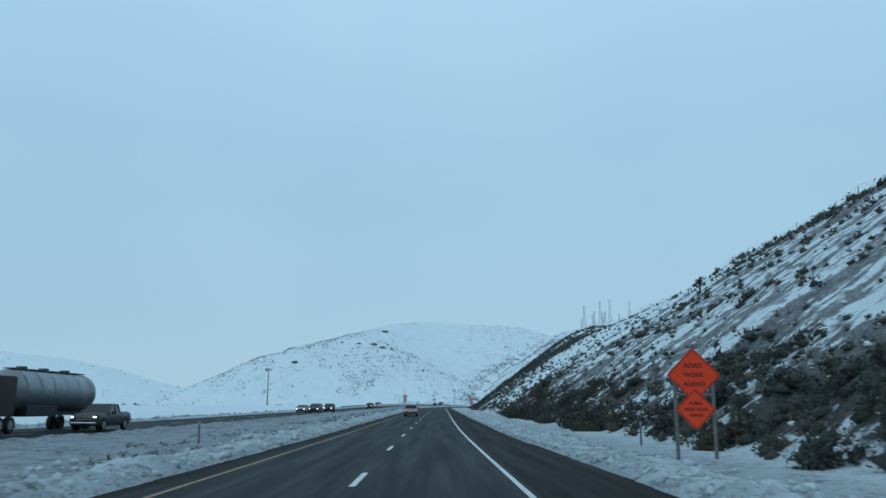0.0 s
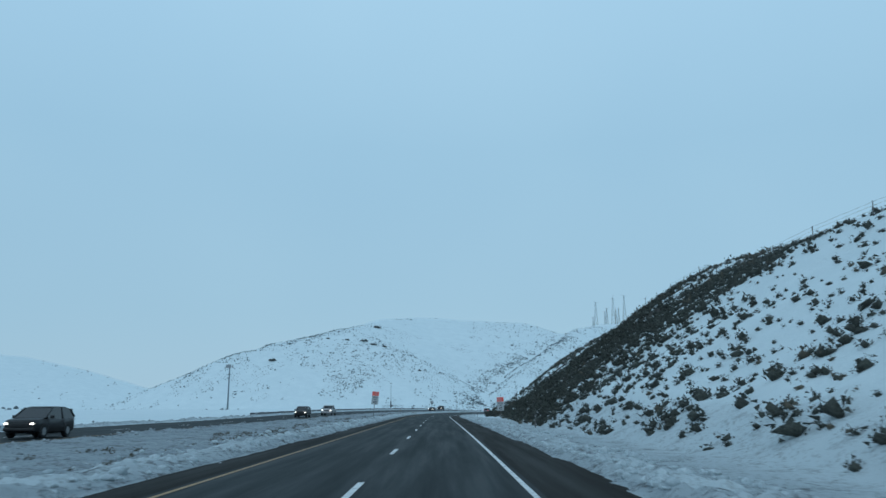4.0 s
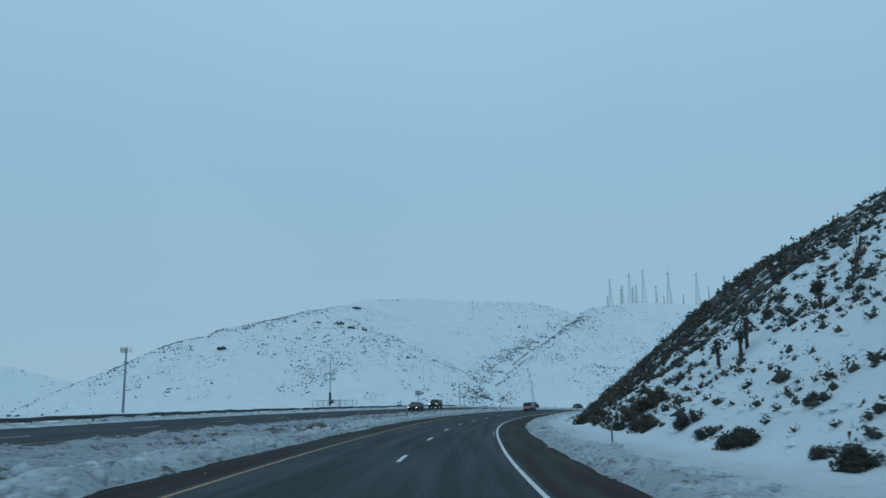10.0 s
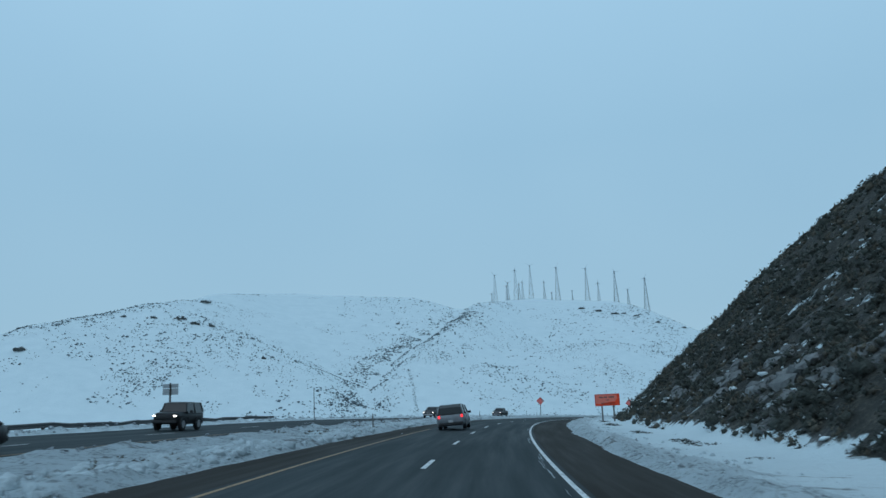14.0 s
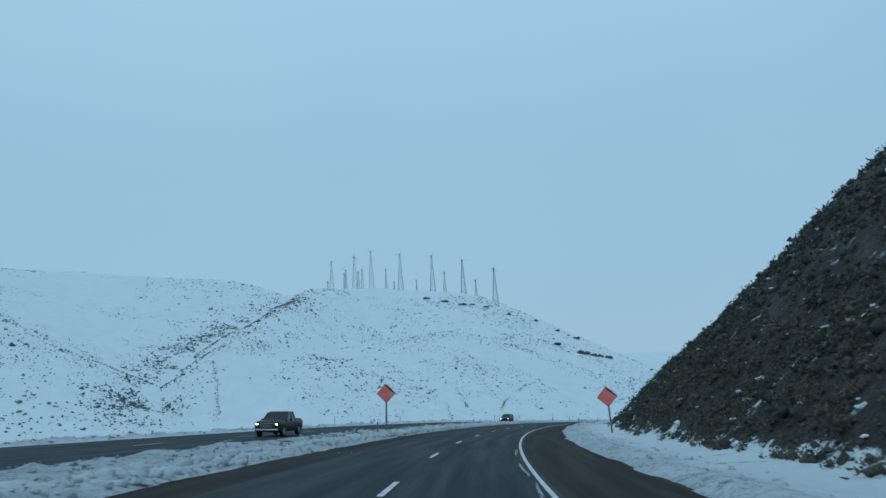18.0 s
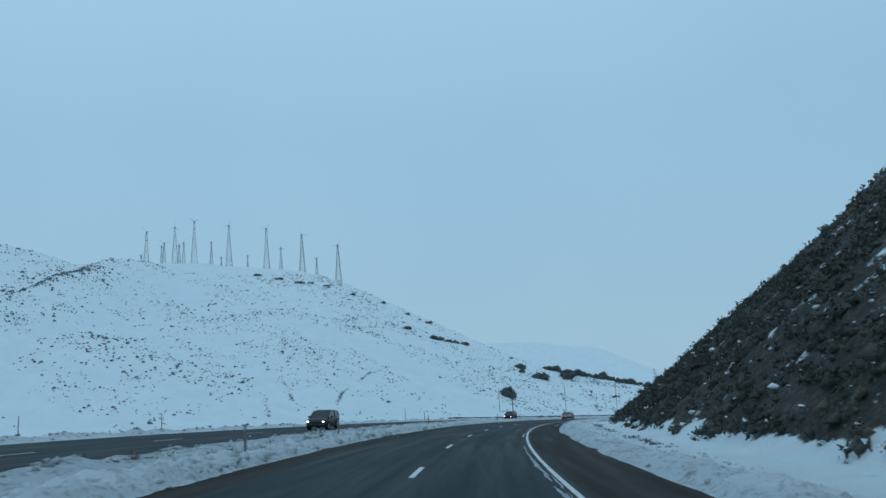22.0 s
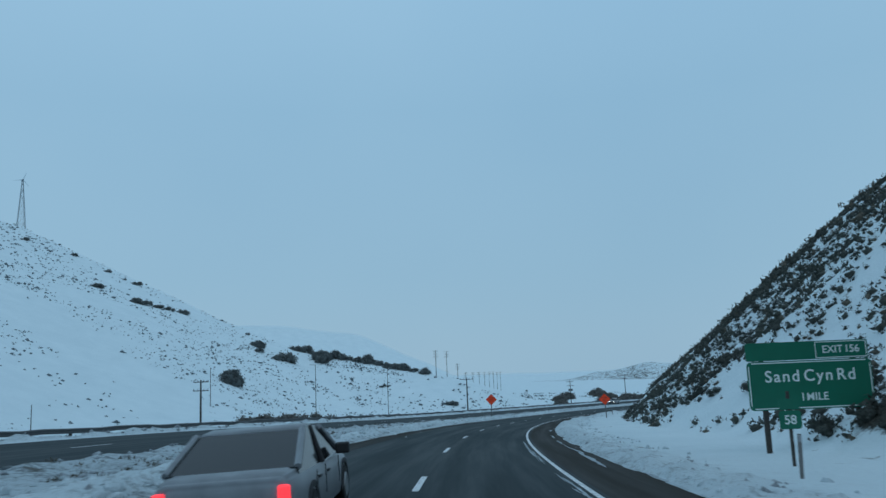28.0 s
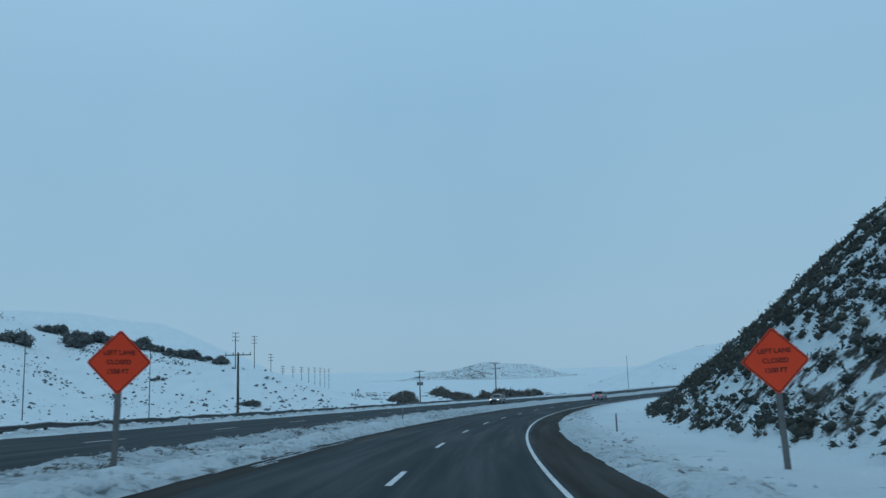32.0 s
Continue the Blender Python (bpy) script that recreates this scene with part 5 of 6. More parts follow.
# ---- delineator posts ----
def delineator(amber):
    t = empty("delineator", Matrix.Identity(4), "slim roadside delineator post with amber top" if amber else "slim grey roadside delineator post", "marker post", "delineators")
    part("post", box(bmesh.new(), (0.09, 0.025, 1.35), (0, 0, 0.475), bevel=0.006), M_POST, t)
    part("reflector", box(bmesh.new(), (0.08, 0.008, 0.16), (0, -0.018, 1.05)), M_AMBER if amber else M_BACK, t)
    return t


marker = delineator(False)
PLACES = ((278.5, -7.7, -4), (36.4, -10.3, 0), (34.3, 8.7, 0), (375, -8.2, 0), (565.5, -9.4, 2), (653, -9.2, 0), (600.8, 6.2, 0), (686, -8.8, 0),
          (727, -7.95, 1), (633, -8.2, 0), (279.5, 7.2, 0), (331, 7.4, 0), (451, -8.3, 0), (512, -8.6, 2), (871.5, -8.4, 0), (778, 7.0, 2), (926, -8.4, 0), (908, 6.8, 0), (121, -9.4, 0), (185, 7.6, 0))
for i, (s, d, lean) in enumerate(PLACES):
    m = stand(s, d, 0, 0.15, lean)
    if i == 0:
        delineator(True).matrix_basis = m
    elif i == 1:
        marker.matrix_basis = m
    else:
        copy_thing(marker, m)


# ---- guardrails beyond the oncoming carriageway ----
def guardrail(s0, s1):
    t = empty("guardrail", Matrix.Identity(4), "dark weathered steel guardrail on wooden blocks behind a snow bank", "guardrail", "guardrails")
    ss = np.arange(s0, s1, 2.0)
    base = opp_near(ss) - OPP_WIDE - 2.0
    prof = ((0.00, 0.42), (0.07, 0.46), (0.07, 0.52), (0.00, 0.57), (0.07, 0.62), (0.07, 0.68), (0.00, 0.73), (-0.03, 0.73), (-0.03, 0.42))
    p0 = road_points(ss, base)
    rings = np.stack([on_road(ss, base + o) for o, _ in prof], 1)
    for i, (_, h) in enumerate(prof):
        rings[:, i, 2] = p0[:, 2] + h - 0.26
    n = len(prof)
    f = []
    for i in range(len(ss) - 1):
        for j in range(n):
            f.append((i * n + j, i * n + (j + 1) % n, (i + 1) * n + (j + 1) % n, (i + 1) * n + j))
    mesh_object("beam", rings.reshape(-1, 3), np.array(f), M_DARKSTEEL, t)
    bm = box(bmesh.new(), (0.15, 0.18, 1.0), (0, 0, -0.02), bevel=0.01)
    me = bpy.data.meshes.new("post")
    bm.to_mesh(me)
    bm.free()
    me.materials.append(M_WOOD)
    for s in np.arange(s0 + 1, s1 - 1, 3.81):
        q = road_points(np.array([s]), np.array([float(opp_near(s)) - OPP_WIDE - 2.13]))[0]
        o = new("post", me)
        o.parent = t
        o.matrix_basis = pose(*[float(v) for v in q], 0, 0, heading(s))
    return t


guardrail(250, 486)
guardrail(764, 1060)


# ---- fence posts along the right of way ----
def fence_line(s0, s1, gap, d):
    t = empty("wire_fence", Matrix.Identity(4), "thin wire fence on steel posts in the snow", "fence", "right of way fences")
    me = bpy.data.meshes.new("post")
    bm = box(bmesh.new(), (0.07, 0.07, 1.5), (0, 0, 0.6))
    bm.to_mesh(me)
    bm.free()
    me.materials.append(M_POST)
    tops = []
    for s in np.arange(s0, s1, gap):
        q = road_points(np.array([s]), np.array([d(s)]))[0]
        o = new("post", me)
        o.parent = t
        o.matrix_basis = pose(*[float(v) for v in q], 0, 0, heading(s))
        tops.append(Vector([float(v) for v in q]))
    wires = bmesh.new()
    for a, b in zip(tops, tops[1:]):
        for h in (0.5, 0.9, 1.25):
            rod(wires, a + Vector((0, 0, h)), b + Vector((0, 0, h)), 0.012, None, 3)
    part("wires", wires, M_POST, t)
    return t


def crest(s):
    """Offset of the cut slope's crest."""
    ang, toe, top = (float(np.interp(s, CUT[:, 0], CUT[:, i])) for i in (1, 2, 3))
    return toe + top / math.tan(radians(ang)) + 0.5


fence_line(70, 262, 6.0, crest)
fence_line(268, 335, 5.0, lambda s: 22.0 + 0.35 * (s - 268))


# ---- masts, poles and turbines ----
def cell_tower():
    t = empty("cell_tower", stand_at(-142, 660), "tall grey steel monopole with antenna array at the top", "tower")
    part("mast", rod(bmesh.new(), (0, 0, -0.5), (0, 0, 30.5), 0.62, 0.34, 12), M_TOWER, t)
    for k in range(3):
        a = math.radians(120 * k + 20)
        c, s = math.cos(a), math.sin(a)
        arm = part("antenna_mount", rod(bmesh.new(), (0, 0, 29.4), (1.9 * c, 1.9 * s, 29.4), 0.08), M_TOWER, t)
        for o in (-1.5, -0.5, 0.5, 1.5):
            part("antenna", box(bmesh.new(), (0.3, 0.5, 2.3), (1.9 * c - o * s, 1.9 * s + o * c, 29.6), pose(0, 0, 0, 0, 0, math.degrees(a)), 0.03), M_BACK, arm)
        part("rail", rod(bmesh.new(), (1.9 * c + 1.9 * s, 1.9 * s - 1.9 * c, 29.4), (1.9 * c - 1.9 * s, 1.9 * s + 1.9 * c, 29.4), 0.06), M_TOWER, arm)
    part("lower_ring", rod(bmesh.new(), (0, 0, 23.9), (0, 0, 24.4), 0.95, 0.95, 12), M_TOWER, t)
    return t


def weather_station():
    m = stand(436.5, -38.2, 8)
    t = empty("weather_mast", m, "slim lattice weather mast with instrument box", "mast")
    legs = [(0.22 * math.cos(a), 0.22 * math.sin(a)) for a in (0.3, 2.4, 4.5)]
    for x, y in legs:
        part("leg", rod(bmesh.new(), (x, y, -0.2), (x * 0.35, y * 0.35, 9.4), 0.03, 0.02, 6), M_STEEL, t)
    lace = bmesh.new()
    for i in range(16):
        z0, z1 = i * 0.58, (i + 1) * 0.58
        f0, f1 = 1 - 0.65 * z0 / 9.4, 1 - 0.65 * z1 / 9.4
        for k in range(3):
            a, b = legs[k], legs[(k + 1) % 3]
            rod(lace, (a[0] * f0, a[1] * f0, z0), (b[0] * f1, b[1] * f1, z1), 0.014, None, 4)
    part("lacing", lace, M_STEEL, t)
    part("instrument_box", box(bmesh.new(), (0.75, 0.4, 0.7), (0.42, -0.3, 1.45), bevel=0.03), M_DARKSTEEL, t)
    part("sleeve", rod(bmesh.new(), (0, 0, 0.8), (0, 0, 3.2), 0.26, 0.22, 8), M_DARKSTEEL, t)
    top = part("wind_vane", rod(bmesh.new(), (0, 0, 9.3), (0, 0, 10.2), 0.025), M_STEEL, t)
    part("vane_arm", rod(bmesh.new(), (-0.45, 0, 10.2), (0.45, 0, 10.2), 0.05), M_STEEL, top)
    f = empty("mast_enclosure", m, "chain-link enclosure round the weather mast", "fence")
    for x in (-3.0, -1.0, 1.4, 2.4, 4.6):
        part("post", rod(bmesh.new(), (x, -1.2, -0.2), (x, -1.2, 1.7), 0.05), M_STEEL, f)
        part("post", rod(bmesh.new(), (x, 2.4, -0.2), (x, 2.4, 1.7), 0.05), M_STEEL, f)
    mesh = bmesh.new()
    for y in (-1.2, 2.4):
        rod(mesh, (-3.0, y, 1.65), (4.6, y, 1.65), 0.03)
        for i in range(39):
            x = -3.0 + i * 0.2
            rod(mesh, (x, y, 0.0), (x, y, 1.65), 0.009, None, 3)
    for x in (-3.0, 4.6):
        rod(mesh, (x, -1.2, 1.65), (x, 2.4, 1.65), 0.03)
    part("chain_link", mesh, M_STEEL, f)
    part("gate_post", box(bmesh.new(), (0.35, 0.35, 1.9), (1.9, -0.6, 0.85), bevel=0.02), M_SIGNWHITE, f)


def utility_pole(x, y, height, arms, label, r=0.17, material=None, turn=0.0, span=2.6):
    t = empty("utility_pole", stand_at(x, y, turn), label, "utility pole", "utility poles")
    part("shaft", rod(bmesh.new(), (0, 0, -0.5), (0, 0, height), r, r * 0.65, 8), material or M_WOOD, t)
    for k in range(arms):
        z = height - 0.35 - 1.5 * k
        arm = part("crossarm", box(bmesh.new(), (span, 0.12, 0.14), (0, 0.12, z)), material or M_WOOD, t)
        for o in (-0.46, -0.19, 0.19, 0.46):
            part("insulator", rod(bmesh.new(), (o * span, 0.12, z + 0.07), (o * span, 0.12, z + 0.35), 0.06), M_DARKSTEEL, arm)
    return t


def lamp_pole(x, y, height, reach, turn, label, r=0.10):
    t = empty("lamp_pole", stand_at(x, y, turn), label, "lamp pole", "lamp poles")
    part("shaft", rod(bmesh.new(), (0, 0, -0.4), (0, 0, height), r, r * 0.7, 8), M_WOOD, t)
    arm = bmesh.new()
    rod(arm, (0, 0, height - 0.5), (reach * 0.4, 0, height - 0.05), 0.05, None, 6)
    rod(arm, (reach * 0.4, 0, height - 0.05), (reach, 0, height), 0.05, None, 6)
    part("arm", arm, M_WOOD, t)
    part("lamp_head", box(bmesh.new(), (0.7, 0.28, 0.16), (reach + 0.2, 0, height), bevel=0.04), M_STEEL, t)
    return t


cell_tower()
weather_station()
utility_pole(350, 846.8, 8.9, 1, "dark wooden utility pole with one long crossarm", 0.2, turn=-45, span=3.6)
lamp_pole(393.6, 962, 20.5, 1.8, 150, "tall slim grey lamp pole standing in the snow", 0.14)
lamp_pole(428.5, 956, 21.0, 1.8, 150, "tall slim grey lamp pole standing in the snow", 0.14)
utility_pole(259, 831.5, 8.6, 2, "dark wooden utility pole with two crossarms", 0.2, turn=-40)
utility_pole(336, 948, 13.0, 0, "tall slim pole at the foot of the snowy hill", 0.14)
utility_pole(252, 884, 6.5, 0, "short slim pole at the foot of the snowy hill", 0.12)
utility_pole(204, 874, 6.5, 0, "short slim pole at the foot of the snowy hill", 0.12)
pole = utility_pole(447.2, 875.8, 9.6, 2, "wooden utility pole with crossarms and transformers", turn=-50)
for o in (-0.55, 0.0, 0.55):
    part("transformer", rod(bmesh.new(), (o, -0.32, 5.7), (o, -0.32, 6.6), 0.24, None, 10), M_DARKSTEEL, pole)
utility_pole(468.6, 864.1, 10.2, 2, "wooden utility pole with crossarms", turn=-50)
for i, (x, y, h) in enumerate(((500.6, 991.9, 14.0), (544, 1022, 21), (584.3, 1047.8, 23)) + tuple((624 + 40 * k, 1074 + 26 * k, 21) for k in range(8))):
    utility_pole(x, y, h, 3, "tall wooden power pole in a line across the valley", 0.2, turn=-50)
utility_pole(703, 897, 21, 0, "tall thin pole beyond the bend", 0.15)


def sign_back():
    """A sign for the oncoming traffic, seen from behind."""
    t = empty("road_sign", stand(469, -31.0, 8), "grey aluminium back of a road sign on a wooden post", "road sign")
    post(t, 0, 3.7, -0.08, 0.14, M_WOOD)
    for low, high in ((2.62, 3.20), (3.24, 3.62)):
        part("panel", plate(bmesh.new(), rounded([(-0.72, low), (0.72, low), (0.72, high), (-0.72, high)], 0.04), 0.012), M_BACK, t)
    for z in (2.85, 3.42):
        part("brace", box(bmesh.new(), (1.3, 0.03, 0.05), (0, -0.022, z)), M_STEEL, t)
    return t


sign_back()
utility_pole(8.6, 616.5, 9.6, 0, "tall slim pole on the snowy plain", 0.13)
for x, y, h in ((172, 800, 5.5), (205, 815, 6.5), (120, 765, 5.0), (92, 742, 4.5)):
    utility_pole(x, y, h, 0, "short grey pole at the foot of the snowy hill", 0.1, M_POST)


def turbine_mesh(height, blades):
    t = empty("wind_turbine", Matrix.Identity(4), "old lattice wind turbine with three blades on the snowy ridge", "wind turbine", "ridge turbines")
    w = height * 0.075
    lattice_legs = [(w, w), (-w, w), (-w, -w), (w, -w)]
    for x, y in lattice_legs:
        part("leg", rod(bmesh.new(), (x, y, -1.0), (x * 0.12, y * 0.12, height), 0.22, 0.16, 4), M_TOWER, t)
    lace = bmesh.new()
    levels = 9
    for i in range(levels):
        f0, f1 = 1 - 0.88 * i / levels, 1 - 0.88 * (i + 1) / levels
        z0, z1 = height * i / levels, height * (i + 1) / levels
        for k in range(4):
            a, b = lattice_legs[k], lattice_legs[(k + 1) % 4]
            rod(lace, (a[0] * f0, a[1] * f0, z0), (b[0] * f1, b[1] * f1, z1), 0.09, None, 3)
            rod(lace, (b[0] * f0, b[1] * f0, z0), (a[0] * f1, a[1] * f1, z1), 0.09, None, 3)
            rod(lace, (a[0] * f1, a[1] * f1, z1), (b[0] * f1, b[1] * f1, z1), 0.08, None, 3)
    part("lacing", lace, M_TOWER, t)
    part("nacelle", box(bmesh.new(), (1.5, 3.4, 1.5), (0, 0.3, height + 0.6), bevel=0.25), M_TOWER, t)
    hub = part("hub", rod(bmesh.new(), (0, -1.4, height + 0.6), (0, -2.3, height + 0.6), 0.55, 0.3, 8), M_TOWER, t)
    for k in range(3):
        a = math.radians(blades + 120 * k)
        d = Vector((math.sin(a), 0, math.cos(a)))
        bm = bmesh.new()
        c = Vector((0, -1.9, height + 0.6))
        side = Vector((math.cos(a), 0, -math.sin(a)))
        rings = []
        for f, wd in ((0.03, 0.14), (0.2, 0.24), (0.6, 0.17), (1.0, 0.07)):
            q = c + d * (min(height, 46) * 0.14 * f)
            rings.append([q + side * wd, q + Vector((0, 0.10, 0)), q - side * wd, q - Vector((0, 0.10, 0))])
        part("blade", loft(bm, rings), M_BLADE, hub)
    return t


# place, height of the tower's top above the sea level of the road, turn of the blades
TURBINES = ((292, 1399, 186, 65), (322, 1381, 180, 25), (355, 1363, 175, 30), (390, 1355, 169, 90), (425, 1344, 158, 20), (284, 1446, 189, 10),
            (254, 1440, 181, 80), (249, 1440, 156, 30), (266, 1426, 164, 40), (274, 1450, 172, 70), (288, 1444, 169, 0), (290, 1433, 170, 15),
            (302, 1373, 160, 0), (318, 1394, 149, 45), (339, 1374, 148, 50), (375, 1376, 158, 0), (413, 1372, 148, 50))
for x, y, top, blades in TURBINES:
    m = stand_at(x, y, -18 + (blades % 7), 0.4)
    turbine_mesh(max(10.0, top - 1.0 - m.translation.z), blades).matrix_basis = m


# ---- vehicles: front towards -y ----
def ring(y, half, low, high, top_half=None, tuck=0.10):
    t = half if top_half is None else top_half
    return [(-half * 0.93, y, low), (half * 0.93, y, low), (half, y, low + tuck), (half, y, low + (high - low) * 0.62), (t + (half - t) * 0.25, y, high - 0.05), (t * 0.9, y, high),
            (-t * 0.9, y, high), (-t - (half - t) * 0.25, y, high - 0.05), (-half, y, low + (high - low) * 0.62), (-half, y, low + tuck)]


SHAPES = {
    # length, width, wheel radius, axles, body stations, glasshouse stations (share of length, top z), waist
    "suv": (4.6, 1.86, 0.36, (-0.31, 0.29),
            ((-0.50, 0.74, 0.45, 0.80), (-0.475, 0.90, 0.33, 0.93), (-0.40, 0.97, 0.27, 1.00), (-0.24, 1.0, 0.27, 1.06), (0.15, 1.0, 0.27, 1.10), (0.43, 1.0, 0.30, 1.12), (0.485, 0.95, 0.36, 1.08), (0.50, 0.86, 0.46, 0.98)),
            ((-0.27, 1.06), (-0.07, 1.58), (0.06, 1.66), (0.28, 1.65), (0.40, 1.54), (0.485, 1.12)), 1.05),
    "sedan": (4.8, 1.84, 0.33, (-0.31, 0.28),
              ((-0.50, 0.76, 0.42, 0.68), (-0.475, 0.92, 0.28, 0.80), (-0.38, 0.98, 0.22, 0.88), (-0.20, 1.0, 0.22, 0.95), (0.15, 1.0, 0.22, 0.98), (0.40, 0.98, 0.26, 1.00), (0.485, 0.92, 0.34, 0.97), (0.50, 0.82, 0.45, 0.88)),
              ((-0.24, 0.95), (-0.05, 1.36), (0.08, 1.44), (0.20, 1.40), (0.40, 1.00)), 0.92),
    "pickup": (5.8, 1.98, 0.41, (-0.33, 0.31),
               ((-0.50, 0.84, 0.50, 1.00), (-0.488, 0.95, 0.40, 1.10), (-0.42, 0.99, 0.34, 1.15), (-0.19, 1.0, 0.34, 1.19), (0.15, 1.0, 0.36, 1.20), (0.17, 1.0, 0.36, 1.22), (0.47, 1.0, 0.42, 1.22), (0.50, 0.97, 0.50, 1.20)),
               ((-0.20, 1.18), (-0.08, 1.68), (0.00, 1.80), (0.12, 1.78), (0.165, 1.20)), 1.14),
    "jeep": (4.3, 1.88, 0.42, (-0.30, 0.28),
             ((-0.50, 0.72, 0.55, 1.02), (-0.48, 0.80, 0.45, 1.12), (-0.36, 0.86, 0.40, 1.18), (-0.17, 0.92, 0.40, 1.22), (0.15, 0.94, 0.40, 1.22), (0.46, 0.94, 0.42, 1.22), (0.50, 0.92, 0.46, 1.18)),
             ((-0.18, 1.20), (-0.12, 1.76), (0.0, 1.84), (0.42, 1.82), (0.475, 1.20)), 1.17),
    "van": (5.0, 1.98, 0.36, (-0.31, 0.30),
            ((-0.50, 0.80, 0.42, 0.86), (-0.475, 0.93, 0.30, 1.00), (-0.38, 0.99, 0.26, 1.10), (-0.25, 1.0, 0.26, 1.16), (0.20, 1.0, 0.26, 1.16), (0.46, 1.0, 0.30, 1.16), (0.50, 0.94, 0.40, 1.08)),
            ((-0.30, 1.14), (-0.13, 1.68), (0.05, 1.78), (0.40, 1.76), (0.48, 1.56), (0.495, 1.14)), 1.10),
}


def round_edges(bm, size):
    bmesh.ops.bevel(bm, geom=[e for e in bm.edges if len(e.link_faces) == 2 and e.calc_face_angle(0) > 0.45], offset=size, segments=3, affect="EDGES", clamp_overlap=True)
    return bm


def soften(ob):
    for p in ob.data.polygons:
        p.use_smooth = True
    return ob


def wheel(parent, x, y, r, width=0.24):
    bm = bmesh.new()
    out = 1 if x > 0 else -1
    rings = []
    for dx, rr in ((-width / 2, r * 0.70), (-width / 2, r * 0.94), (-width * 0.36, r), (width * 0.36, r), (width / 2, r * 0.94), (width / 2, r * 0.70)):
        rings.append([(x + dx, y + rr * math.cos(a), r + rr * math.sin(a)) for a in np.linspace(0, 2 * math.pi, 17)[:-1]])
    w = part("wheel", loft(bm, rings), M_TYRE, parent)
    bm = bmesh.new()
    rod(bm, (x + out * width * 0.30, y, r), (x + out * (width * 0.50 + 0.012), y, r), r * 0.66, r * 0.58, 12)
    rim = part("rim", bm, M_RIM, w)
    return rim


def vehicle(kind, paint_material, m, label, lights="front", category="car"):
    length, width, wr, axles, body, house, waist = SHAPES[kind]
    half = width / 2
    t = empty("pickup_truck" if kind == "pickup" else kind + "_car" if kind in ("suv", "sedan") else kind, m, label, category, "traffic")
    hull = loft(bmesh.new(), [ring(f * length, half * w, lo, hi, half * w * 0.94) for f, w, lo, hi in body])
    shell = part("body", round_edges(hull, 0.05), paint_material, t)
    soften(shell)
    rings = []
    for f, top in house:
        k = (top - waist) / max(h for _, h in house)
        th = half * (0.93 - 0.42 * max(k, 0.0))
        rings.append([(-half * 0.94, f * length, waist - 0.05), (half * 0.94, f * length, waist - 0.05), (th, f * length, top), (-th, f * length, top)])
    part("glasshouse", loft(bmesh.new(), rings), M_GLASS, t, "dark tinted windows")
    high = [(f, z) for f, z in house if z > max(h for _, h in house) - 0.16]
    roof = []
    for f, z in high:
        k = (z - waist) / max(h for _, h in house)
        th = half * (0.93 - 0.42 * k) + 0.012
        roof.append([(-th, f * length, z - 0.05), (th, f * length, z - 0.05), (th * 0.97, f * length, z + 0.015), (-th * 0.97, f * length, z + 0.015)])
    soften(part("roof", round_edges(loft(bmesh.new(), roof), 0.025), paint_material, t))
    for side in (-1, 1):
        for i, (a, b) in enumerate(((house[0], house[1]), (house[-2], house[-1]))):
            def edge(q):
                k = (q[1] - waist) / max(h for _, h in house)
                return Vector((side * (half * (0.93 - 0.42 * max(k, 0)) + 0.004), q[0] * length, q[1]))
            part("pillar", rod(bmesh.new(), edge(a), edge(b), 0.05, None, 6), paint_material, t)
        mid = (house[1][0] + house[-2][0]) / 2 * length
        part("pillar", rod(bmesh.new(), (side * half * 0.95, mid, waist - 0.04), (side * half * 0.76, mid, max(h for _, h in house) - 0.03), 0.05, None, 6), M_TRIM, t)
        for k, f in enumerate((house[0][0] + 0.06, (house[1][0] + house[-2][0]) / 2, house[-2][0] + 0.02)):
            part("door_seam", box(bmesh.new(), (0.012, 0.02, waist - 0.52), (side * (half + 0.002), f * length, (waist + 0.40) / 2)), M_TRIM, t)
            if k:
                part("door_handle", box(bmesh.new(), (0.03, 0.17, 0.035), (side * (half + 0.006), f * length - 0.22, waist - 0.17), bevel=0.01), M_TRIM, t)
        my = house[0][0] * length + 0.42
        part("mirror", box(bmesh.new(), (0.22, 0.12, 0.17), (side * (half + 0.10), my, waist + 0.06), bevel=0.03), M_TRIM, t)
        for ax in axles:
            wheel(t, side * (half - 0.11), ax * length, wr)
            arch = bmesh.new()
            rings = []
            for dx, rr in ((0.0, wr + 0.10), (0.02, wr + 0.10), (0.02, wr + 0.02), (0.0, wr + 0.02)):
                rings.append([(side * (half - 0.012 + dx), ax * length + rr * math.cos(a), wr + rr * math.sin(a)) for a in np.linspace(-0.1, math.pi + 0.1, 13)])
            v = [[arch.verts.new(p) for p in r] for r in rings]
            for a in range(4):
                for b in range(12):
                    arch.faces.new((v[a][b], v[a][b + 1], v[(a + 1) % 4][b + 1], v[(a + 1) % 4][b]))
            part("wheel_arch", arch, M_TRIM, t)
        zl = body[1][3] - 0.17
        fy, ry = body[0][0] * length, body[-1][0] * length
        head = part("headlight", box(bmesh.new(), (0.20, 0.08, 0.09), (side * half * 0.74, fy + 0.015, zl), bevel=0.03), M_HEAD if lights == "front" else M_CHROME, t)
        tail = part("tail_light", box(bmesh.new(), (0.15, 0.07, 0.20), (side * half * 0.82, ry - 0.005, body[-2][3] - 0.22), bevel=0.03), M_TAIL if lights == "rear" else M_TRIM, t)
    gz, gy = body[1][3] - 0.24, body[0][0] * length - 0.01
